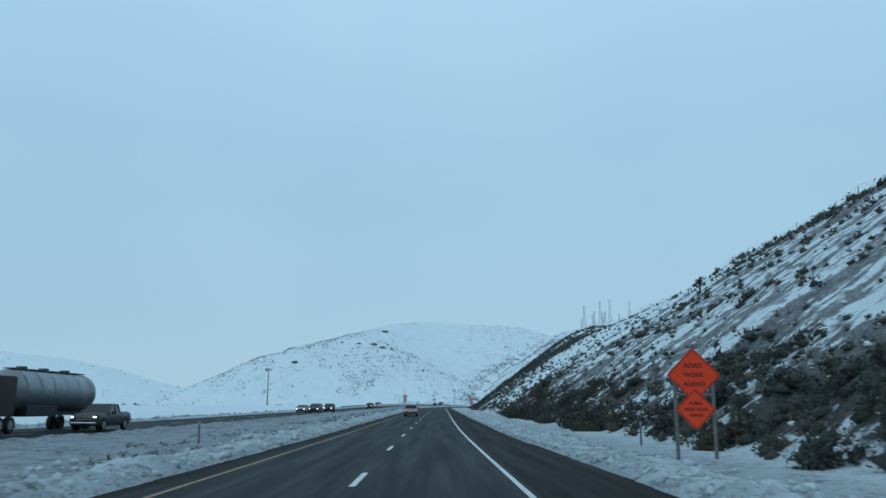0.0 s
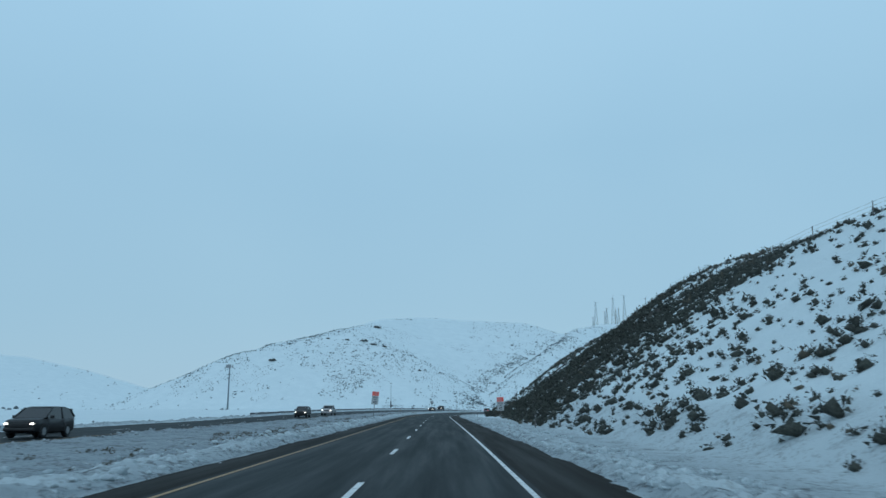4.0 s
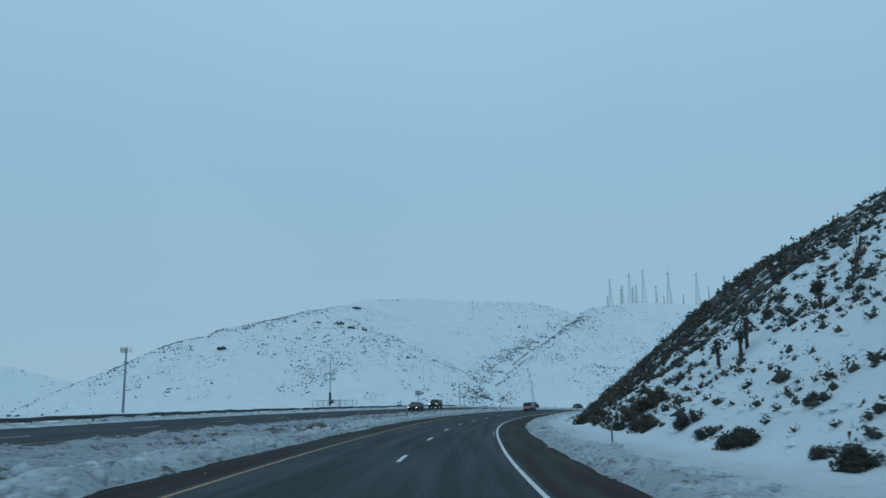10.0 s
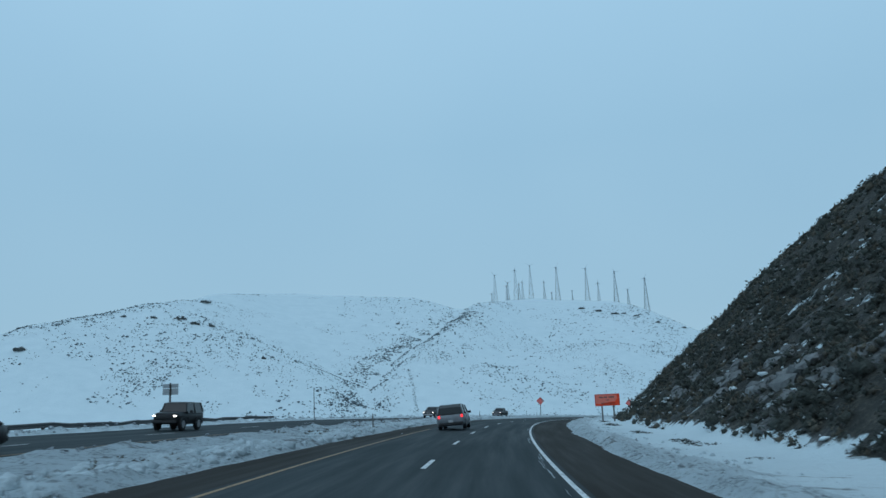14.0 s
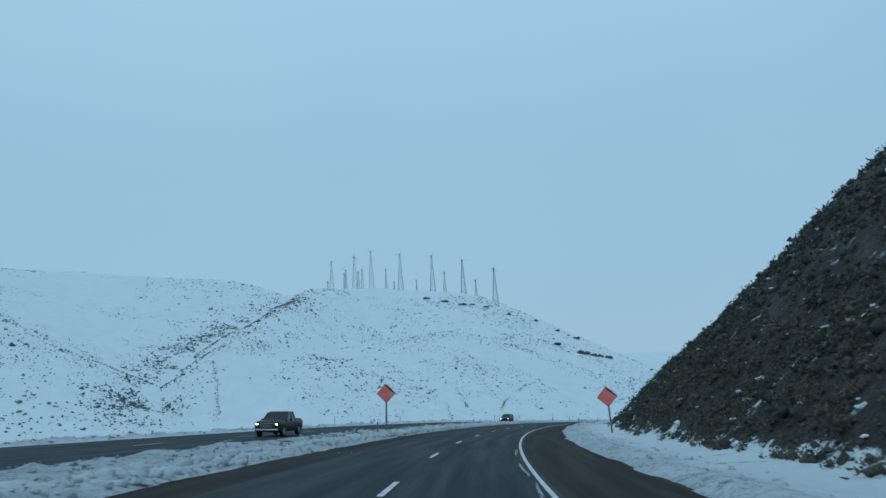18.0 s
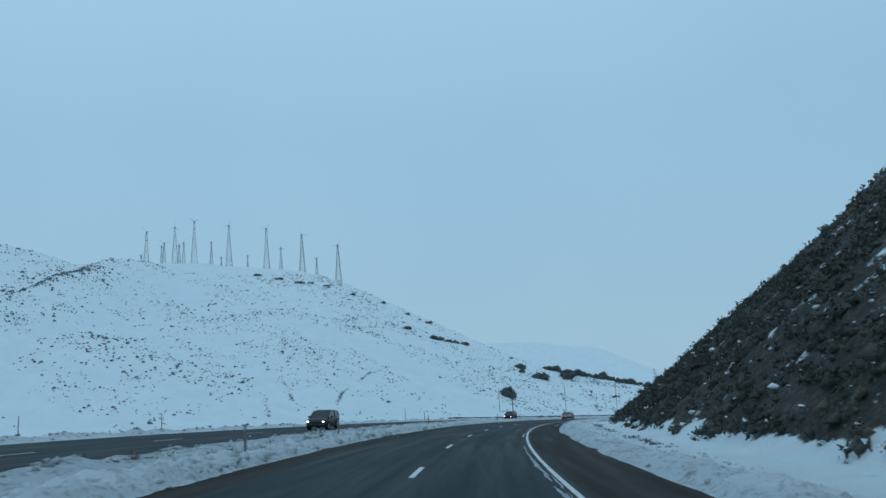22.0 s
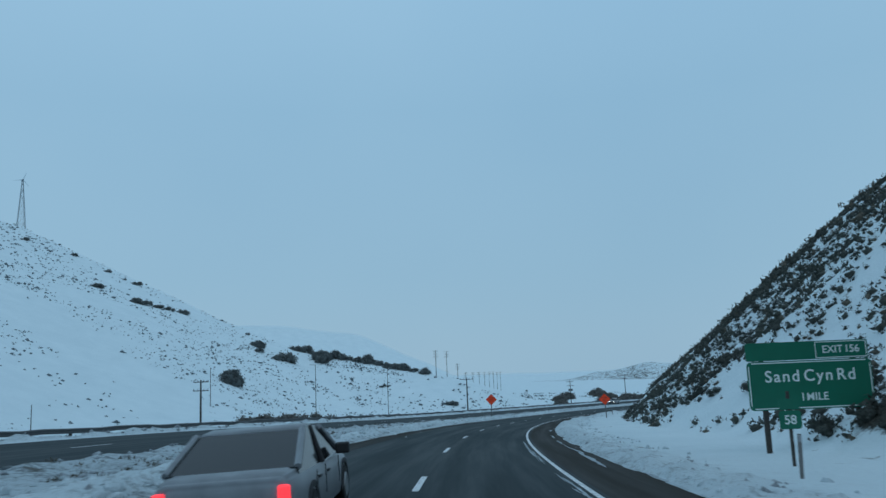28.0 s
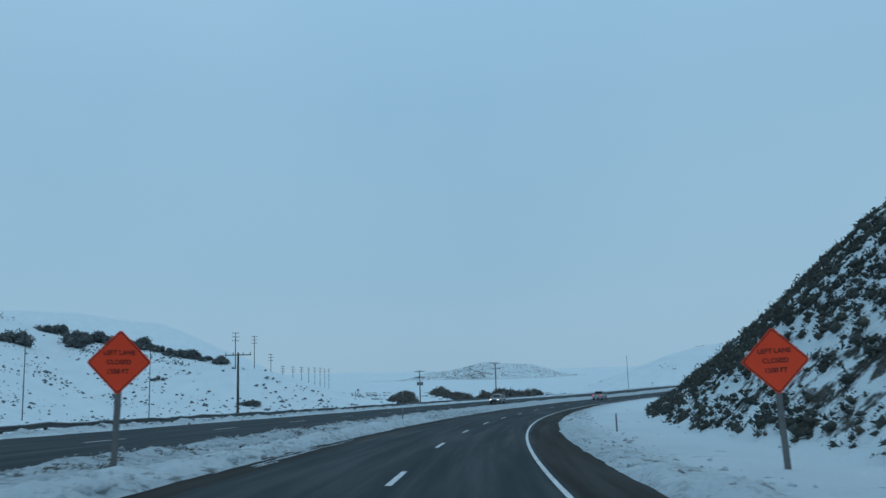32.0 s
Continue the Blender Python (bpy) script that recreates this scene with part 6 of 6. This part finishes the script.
    part("grille", box(bmesh.new(), (width * 0.46, 0.06, 0.24 if kind == "pickup" else 0.18), (0, gy, gz), bevel=0.02), M_TRIM, t)
    if kind == "pickup":
        for dz in (-0.12, 0.0, 0.12):
            part("grille_bar", box(bmesh.new(), (width * 0.48, 0.05, 0.045), (0, gy - 0.03, gz + dz), bevel=0.01), M_CHROME, t)
    part("front_bumper", box(bmesh.new(), (width * 0.86, 0.16, 0.18), (0, body[0][0] * length + 0.02, body[0][2] + 0.02), bevel=0.05), M_CHROME if kind == "pickup" else M_TRIM, t)
    part("rear_bumper", box(bmesh.new(), (width * 0.88, 0.16, 0.20), (0, body[-1][0] * length - 0.02, body[-1][2] + 0.04), bevel=0.05), M_CHROME if kind == "pickup" else M_TRIM, t)
    part("number_plate", box(bmesh.new(), (0.32, 0.02, 0.16), (0, body[-1][0] * length + 0.068, body[-1][2] + 0.20)), M_SIGNWHITE, t)
    if kind == "pickup":
        part("bed", box(bmesh.new(), (width * 0.82, length * 0.29, 0.03), (0, 0.325 * length, 1.245), bevel=0.005), M_TRIM, t, "dark open cargo bed")
    return t


def drive(s, d, turn=0.0):
    x, y, z = (float(v) for v in on_road(s, d))
    k = float(np.interp(s, S_ALL, LINE[:, 4]))
    return pose(x, y, z + 0.012, 0, -math.degrees(math.atan(k)), heading(s) + turn)


P_WHITE = car_paint("dirty_white_paint", (0.42, 0.43, 0.44))
P_SILVER = car_paint("silver_paint", (0.26, 0.28, 0.30))
P_BLACK = car_paint("black_paint", (0.012, 0.013, 0.015))
P_GREY = car_paint("dark_grey_paint", (0.045, 0.050, 0.055))
P_GREEN = car_paint("dark_green_paint", (0.016, 0.024, 0.024))


def inner(s):
    return float(opp_near(s)) - 3.5


def outer(s):
    return float(opp_near(s)) - 7.3


def ahead(s, turn=180):
    return drive(s, -3.59, turn)


vehicle("suv", P_WHITE, ahead(115), "white compact SUV with lit red tail lights on the wet lane", "rear")
vehicle("van", P_SILVER, ahead(458), "silver minivan with lit tail lights on the asphalt lane", "rear", "van")
vehicle("sedan", P_SILVER, ahead(771), "silver sedan with lit tail lights on the asphalt lane", "rear")
vehicle("pickup", P_WHITE, ahead(1040), "white pickup truck far down the highway", "rear", "pickup truck")
vehicle("suv", P_SILVER, stand_at(853, 1185, -55), "pale car with bright headlights on a far valley track", "front")
vehicle("pickup", P_GREY, drive(57, inner(57)), "dark grey pickup passing a tanker in slush", "front", "pickup truck")
vehicle("suv", P_GREY, drive(148, inner(148)), "dark grey SUV with headlights in a row of oncoming cars", "front")
vehicle("sedan", P_WHITE, drive(156, outer(156)), "white sedan with headlights in a row of oncoming cars", "front")
vehicle("suv", P_BLACK, drive(165, inner(165)), "black SUV with headlights in a row of oncoming cars", "front")
vehicle("suv", P_SILVER, drive(173, outer(173)), "silver SUV with headlights in a row of oncoming cars", "front")
vehicle("suv", P_BLACK, drive(244, inner(244)), "black SUV with headlights on the oncoming lane", "front")
vehicle("pickup", P_WHITE, drive(268, inner(268)), "white pickup with headlights on the oncoming lane", "front", "pickup truck")
vehicle("sedan", P_BLACK, drive(424, inner(424)), "black sedan with headlights behind the snow bank", "front")
vehicle("jeep", P_BLACK, drive(451, outer(451)), "boxy black off-road car with round headlights on", "front", "off-road car")
vehicle("pickup", P_BLACK, drive(532, outer(532)), "black pickup truck with headlights on the oncoming lane", "front", "pickup truck")
vehicle("pickup", P_GREEN, drive(563.5, inner(563.5)), "dark green pickup truck with chrome bumper and headlights", "front", "pickup truck")
vehicle("suv", P_GREY, drive(676, inner(676)), "dark grey SUV with headlights on the oncoming lane", "front")
vehicle("suv", P_BLACK, drive(776, inner(776)), "black SUV with headlights on the oncoming lane", "front")
vehicle("suv", P_WHITE, drive(1010, inner(1010)), "white SUV with bright headlights far down the highway", "front")


def tanker():
    """A tractor with a dark hopper body pulling a tank trailer, front towards -y."""
    t = empty("tanker_truck", drive(49.5, outer(49.5)), "dirty steel tanker trailer behind a dark truck in slush", "truck")
    rings = []
    for y, f in ((1.2, 0.30), (1.35, 0.75), (1.7, 0.96), (2.2, 1.0), (12.2, 1.0), (12.7, 0.96), (13.0, 0.75), (13.1, 0.30)):
        rings.append([(1.25 * f * math.cos(a), y, 2.62 + 1.36 * f * math.sin(a)) for a in np.linspace(0, 2 * math.pi, 25)[:-1]])
    tank = part("tank", loft(bmesh.new(), rings), M_TANK, t, "grimy ribbed steel tank")
    for p in tank.data.polygons:
        p.use_smooth = True
    for y in (2.3, 4.2, 6.1, 8.0, 9.9, 11.8):
        band = [[(1.28 * math.cos(a), y + o, 2.62 + 1.39 * math.sin(a)) for a in np.linspace(0, 2 * math.pi, 25)[:-1]] for o in (-0.06, 0.06)]
        part("band", loft(bmesh.new(), band, False), M_TANK, tank)
    for y in (3.6, 6.6, 9.8):
        part("hatch", rod(bmesh.new(), (0, y, 3.92), (0, y, 4.2), 0.34, None, 12), M_DARKSTEEL, tank)
    part("walkway", box(bmesh.new(), (0.7, 10.5, 0.06), (0, 7.2, 4.03)), M_DARKSTEEL, tank)
    part("chassis", box(bmesh.new(), (0.9, 13.0, 0.28), (0, 6.6, 1.18), bevel=0.03), M_TRIM, t)
    part("skirt", box(bmesh.new(), (2.3, 4.2, 0.7), (0, 4.6, 1.35), bevel=0.04), M_TRIM, t)
    hop = [[(-1.2, y, lo), (1.2, y, lo), (1.25, y, hi), (-1.25, y, hi)] for y, lo, hi in ((-6.2, 1.3, 3.35), (-6.0, 1.1, 3.45), (0.7, 1.1, 3.45), (0.85, 1.3, 3.35))]
    part("hopper", loft(bmesh.new(), hop), M_TRUCKRED, t, "dark red hopper body")
    cab = [[(-1.15, y, lo), (1.15, y, lo), (1.12, y, hi), (-1.12, y, hi)] for y, lo, hi in ((-10.6, 0.7, 1.7), (-10.3, 0.6, 1.9), (-9.3, 0.6, 2.0), (-9.0, 0.6, 2.9), (-8.7, 0.6, 3.2), (-6.7, 0.6, 3.3), (-6.5, 0.7, 3.1))]
    part("cab", loft(bmesh.new(), cab), M_TRUCKRED, t)
    part("windscreen", box(bmesh.new(), (1.95, 0.05, 0.75), (0, -9.16, 2.45), pose(0, 0, 0, -18, 0, 0)), M_GLASS, t)
    for side in (-1, 1):
        part("headlight", box(bmesh.new(), (0.3, 0.08, 0.2), (side * 0.85, -10.62, 1.1), bevel=0.03), M_HEAD, t)
        part("stack", rod(bmesh.new(), (side * 1.1, -6.4, 1.2), (side * 1.1, -6.4, 3.9), 0.09), M_CHROME, t)
        for y in (-9.6, -5.4, -4.2, -0.6, 0.7, 10.6, 11.9):
            wheel(t, side * 1.0, y, 0.51, 0.34)
    return t


tanker()


# ---- large bushes that stand out on the hills ----
M_STRAW = foliage("dry_straw", (0.15, 0.135, 0.105), (0.38, 0.345, 0.28))
M_BROWN = foliage("brown_olive_brush", (0.034, 0.030, 0.022), (0.150, 0.132, 0.098))
M_THICKET = foliage("leafless_twigs", (0.07, 0.068, 0.062), (0.19, 0.18, 0.165))


def bush(x, y, w, h, label, seed=0, material=M_BUSH):
    g = np.random.default_rng(100 + seed)
    t = empty("bush", stand_at(x, y, 0, 0.1), label, "bush", "hill bushes")
    n = max(8, int(w * 2.0))
    rad, ang = np.sqrt(g.uniform(0, 1, n)) * 0.40, g.uniform(0, 6.3, n)
    c = np.stack([rad * np.cos(ang) * w, rad * np.sin(ang) * w * 0.7, (1 - (rad / 0.46) ** 2) * g.uniform(0.15, 0.62, n) * h], 1)
    r = g.uniform(0.28, 0.42, n) * h
    small = w < 3
    v, f = join(tufts(c, r, 190 if small else 110, 0.9, 0.13 if small else 0.16, 0.3, 0.45), lumps(c, r * (0.55 if small else 0.68), 0.9))
    mesh_object("crown", v, f, material, t)
    stems = bmesh.new()
    for k in range(min(n, 5)):
        rod(stems, (float(c[k][0]) * 0.7, 0, -0.3), tuple(float(q) for q in c[k]), 0.09, 0.05, 5)
    part("stem", stems, M_WOOD, t)
    return t


HILL_BUSHES = ((-172, 937, 9, 3.6), (-79, 1093, 10, 3.2), (-87, 1014, 11, 3.0), (-76, 1008, 8, 3.0), (-64, 1012, 6, 2.6), (-126, 1013, 7, 2.2), (-106, 1009, 9, 2.2),
               (-24, 956, 4, 2.4), (89, 1141, 4.5, 2.6), (318, 1283, 9, 3), (333, 1269, 10, 3), (344, 1248, 12, 3), (354, 1246, 7, 2.4), (362, 1232, 8, 2.5), (376, 1210, 7, 2.8), (409, 1217, 7, 2.6),
               (420, 1194, 8, 2.8), (425, 1182, 3.5, 2.0), (431, 1177, 9, 3.2), (381, 1126, 10, 3.2), (397, 1113, 8, 4.2), (404, 1115, 9, 3.4), (411, 1116, 8, 3.0),
               (418, 1117, 8, 3.0), (427, 1118, 9, 3.6), (464, 1108, 4.5, 2.4), (446, 1073, 11.5, 5.4), (436, 1058, 6, 3.0), (441, 1050, 5, 3.0), (449, 1053, 12, 7.0))
for i, (x, y, w, h) in enumerate(HILL_BUSHES):
    bush(x, y, w, h, "dark rounded bush standing out on the snowy hillside", i)
bush(372, 989, 11, 7.0, "large dark tree-like bush at the foot of the snowy hill", 40)
# a hedge of dark brush along the low hill beyond
for i in range(13):
    f = i / 12
    bush(487.5 + 18 * f, 1092 - 88 * f, 12 - 2 * f + 3 * math.sin(5 * i), 5.0 - 0.8 * f + 1.3 * math.sin(2.1 * i), "dark brush hedge along the snowy low hill", 50 + i)
for i, (x, y, w, h) in enumerate(((482, 1062, 13, 7.0), (477, 1056, 9, 6.0), (496, 1040, 9, 5.0), (474, 959, 8, 3.0), (470, 1000, 7, 2.0))):
    bush(x, y, w, h, "dark rounded brush clump below the hedge", 66 + i)
# leafless thickets beside the far bend
for i, (x, y, w, h) in enumerate(((283, 853, 8, 4.2), (289, 856, 8, 4.8), (296, 858, 8, 4.6), (303, 860, 8, 4.8), (310, 862, 7, 4.2), (316, 864, 6, 3.6), (430, 852.7, 4.6, 2.6), (672, 1022, 16, 7.0), (648, 1012, 13, 5.5), (738, 1036, 18, 7.5), (640, 968, 12, 4.0), (657, 978, 12, 5.0), (690, 1000, 16, 5.0), (715, 1020, 16, 5.0))):
    bush(x, y, w, h, "grey-brown leafless thicket on the snowy valley floor", 70 + i, M_THICKET)
for i, (st, off, w, h) in enumerate(((1046, -33, 6, 3.0), (1058, -34, 8, 3.4), (1067, -35, 8, 3.8), (1076, -34, 8, 3.4), (1086, -34, 7, 2.8), (1030, -44, 7, 3.2))):
    p = on_road(st, off)
    bush(float(p[0]), float(p[1]), w, h, "dark leafless thicket beside the oncoming carriageway", 110 + i, M_THICKET)
# big rounded bushes at the foot of the open snowy slope
for i, (st, off, w, h) in enumerate(((323, 11.0, 1.9, 1.7), (312.5, 10.9, 1.3, 1.3), (315.5, 11.4, 1.1, 0.7), (328.5, 11.4, 1.5, 1.0), (309, 13.4, 1.2, 0.7), (333.5, 11.8, 1.6, 1.0), (322, 13.8, 0.9, 0.6), (307, 23.7, 2.3, 1.6), (808, 16.2, 2.2, 1.4), (810.5, 15.8, 1.5, 0.9), (819, 15.4, 1.6, 0.9), (822.5, 15.1, 1.5, 0.8), (826, 14.9, 1.7, 0.8))):
    p = on_road(st, off)
    bush(float(p[0]), float(p[1]), w, h, "dark dense bush at the foot of the snowy slope", 120 + i, M_SAGE)
# bushes crowding the foot of the slope before the open snow
dense = random.Random(17)
for i in range(18):
    st, up = dense.uniform(276, 301), 0.2 + 5.0 * dense.random() ** 1.3
    w = dense.uniform(1.5, 2.7)
    p = on_road(st, float(np.interp(st, CUT[:, 0], CUT[:, 2])) + up)
    bush(float(p[0]), float(p[1]), w, w * dense.uniform(0.55, 0.75), "dark dense bush crowding the slope's foot", 300 + i, M_SAGE if i % 3 else M_BROWN)
for i in range(13):
    st, up = dense.uniform(337, 374), -0.1 + 4.6 * dense.random() ** 1.4
    w = dense.uniform(1.2, 2.3)
    p = on_road(st, float(np.interp(st, CUT[:, 0], CUT[:, 2])) + up)
    bush(float(p[0]), float(p[1]), w, w * dense.uniform(0.6, 0.8), "brown-green bush half buried in snow at the slope's foot", 330 + i, M_BROWN if i % 3 else M_SAGE)
p = on_road(338.7, -8.8)
bush(float(p[0]), float(p[1]), 1.5, 0.7, "dry straw-coloured tumbleweed caught in the median snow", 350, M_STRAW)
# thick rounded bushes crowding the foot of the first slope
grow = random.Random(31)
for i in range(56):
    st = grow.uniform(20, 117) if i < 12 else grow.uniform(50, 117)
    up = -0.7 + 6.2 * grow.random() ** 1.6
    w = grow.uniform(1.0, 2.3) * (1.15 - 0.06 * up)
    p = on_road(st, float(np.interp(st, CUT[:, 0], CUT[:, 2])) + up)
    bush(float(p[0]), float(p[1]), w, w * grow.uniform(0.6, 0.85), "dense dark brushy shrub at the foot of the slope", 200 + i, M_SAGE if grow.random() < 0.4 else M_BROWN)


def valley_track():
    """Two muddy ruts that climb out of the valley floor towards the highway."""
    way = np.array(((498, 936), (526, 953), (542, 964), (600, 1003), (700, 1076), (853, 1185)), float)
    run = np.concatenate([[0], np.cumsum(np.hypot(*np.diff(way, axis=0).T))])
    u = np.arange(0, run[-1], 2.0)
    x, y = np.interp(u, run, way[:, 0]) + 1.5 * np.sin(u / 23), np.interp(u, run, way[:, 1])
    side = np.stack([-np.gradient(y), np.gradient(x)], 1)
    side /= np.linalg.norm(side, axis=1, keepdims=True)
    vs, fs = [], []
    for k, off in enumerate((-1.0, 1.0)):
        rut = np.stack([np.stack([x, y], 1) + side * (off + e * (0.32 + 0.12 * np.sin(u / 3.1 + k))[:, None]) for e in (-1, 1)], 1).reshape(-1, 2)
        vs.append(np.column_stack([rut, ground_height(rut[:, 0], rut[:, 1]) + 0.06]))
        fs.append(grid_faces(len(u), 2)[:, ::-1] + 2 * k * len(u))
    ob = mesh_object("track", np.concatenate(vs), np.concatenate(fs), simple("muddy_ruts", (0.17, 0.165, 0.155), 0.9, vary=0.4, scale=1.5), None)
    return tagged(ob, "muddy wheel ruts of a track through valley snow", "track", kind="structure")


valley_track()
# single bushes on the crest of the cut slope
for i, (s, dd, w, h) in enumerate(((362, 55.4, 4.6, 3.6), (330, 44, 4.5, 3.0), (150, 58, 4, 2.4), (232, 59.2, 4.4, 4.2), (296, 30, 3.5, 2.4))):
    p = on_road(s, dd)
    bush(float(p[0]), float(p[1]), w, h, "dark juniper bush on the crest of the slope", 90 + i)


# ---- craggy rock that breaks through the foot of the cut slope ----
M_ROCK = simple("grey_fractured_rock", (0.17, 0.175, 0.175), 0.9, vary=0.55, scale=3.0, bump=0.08)


def rock_outcrop(s, up, seed, slabs=7):
    g = np.random.default_rng(300 + seed)
    toe = float(np.interp(s, CUT[:, 0], CUT[:, 2]))
    t = empty("rock_outcrop", stand(s, toe + up, 0, 0.2), "grey fractured rock jutting from the brushy slope", "rock", "slope rocks")
    for k in range(slabs):
        bm = bmesh.new()
        bmesh.ops.create_icosphere(bm, subdivisions=1, radius=1.0)
        size = g.uniform(0.45, 1.1, 3) * np.array([0.7, 0.9, 0.45])
        for v in bm.verts:
            v.co = Vector(tuple(np.array(v.co) * size * g.uniform(0.65, 1.3)))
        # slabs dip with the slope and climb away from the road
        across, rise = g.uniform(-1.6, 1.6), g.uniform(-0.6, 2.6)
        bm.transform(Matrix.Translation((rise, across, rise * 0.72 + g.uniform(-0.1, 0.25))) @ Matrix.Rotation(-0.65 + g.uniform(-0.3, 0.3), 4, "Y") @ Matrix.Rotation(g.uniform(-0.5, 0.5), 4, "Z"))
        part("slab", bm, M_ROCK, t)
    return t


for i, (s, up) in enumerate(((431, 4.0), (434, 1.2), (438, 3.0), (441, 0.8), (445, 4.6), (448, 1.6), (454, 3.4), (461, 1.4), (470, 4.2), (508, 2.0))):
    rock_outcrop(s, up, i)


# ---- yuccas and a drain on the open slope ----
def yucca(x, y, height, heads, seed, label):
    """A shaggy trunk, forked above, with a ball of stiff blades at each tip."""
    g = np.random.default_rng(400 + seed)
    t = empty("yucca", stand_at(x, y, 0, 0.15), label, "yucca", "slope yuccas")
    tips = []
    for k in range(heads):
        a = g.uniform(0, 6.3)
        lean = 0.0 if heads == 1 else 0.28
        tips.append(Vector((lean * math.cos(a), lean * math.sin(a), height * g.uniform(0.8, 1.0))))
    trunk = bmesh.new()
    fork = Vector((0, 0, height * 0.5))
    rod(trunk, (0, 0, -0.2), fork, 0.16, 0.13, 7)
    for tip in tips:
        rod(trunk, fork, tip, 0.13, 0.10, 7)
    part("trunk", trunk, M_WOOD, t, "dark shaggy trunk")
    for tip in tips:
        c = np.array([tuple(tip)])
        skirt = np.array([tuple(fork.lerp(tip, 0.5))])
        v, f = join(tufts(c, np.array([0.42]), 90, 1.0, 0.30, 1.0, 0.3), tufts(skirt, np.array([0.26]), 50, 1.4, 0.34, 1.0, 0.3))
        mesh_object("leaf_head", v, f, M_SAGE, t)
    return t


for i, (x, y, h, heads) in enumerate(((20.4, 351.0, 1.9, 1), (21.6, 349.5, 1.9, 2), (22.3, 350.0, 2.1, 1), (25.2, 344.0, 1.7, 2))):
    yucca(x, y, h, heads, i, "dark shaggy yucca standing in the slope's snow")
yucca(37.0, 114.5, 2.3, 3, 9, "forked yucca on the crest of the slope")


def drain_chute():
    """A half-round steel chute that carries water down the open slope."""
    t = empty("drain_chute", Matrix.Identity(4), "dark steel drain chute running down the snowy slope", "drain chute")
    ss, dd = np.linspace(361.5, 346, 26), np.linspace(34.0, 26.5, 26)
    p = road_points(ss, dd)
    run = np.gradient(p[:, :2], axis=0)
    run /= np.linalg.norm(run, axis=1)[:, None]
    rows = []
    for k in range(7):
        a = math.pi * k / 6
        off, rise = 0.24 * math.cos(a), 0.24 * (1 - math.sin(a))
        rows.append(np.stack([p[:, 0] - run[:, 1] * off, p[:, 1] + run[:, 0] * off, p[:, 2] + rise + 0.02], 1))
    mesh_object("trough", np.stack(rows, 1).reshape(-1, 3), grid_faces(26, 7), M_WOOD, t)
    for k in (3, 9, 15, 21):
        q = Vector([float(c) for c in p[k]])
        side = Vector((-float(run[k][1]), float(run[k][0]), 0)) * 0.42
        part("stake", rod(bmesh.new(), q + side + Vector((0, 0, -0.3)), q + side + Vector((0, 0, 0.5)), 0.03, None, 6), M_DARKSTEEL, t)
        part("stake", rod(bmesh.new(), q - side + Vector((0, 0, -0.3)), q - side + Vector((0, 0, 0.5)), 0.03, None, 6), M_DARKSTEEL, t)
    return t


drain_chute()
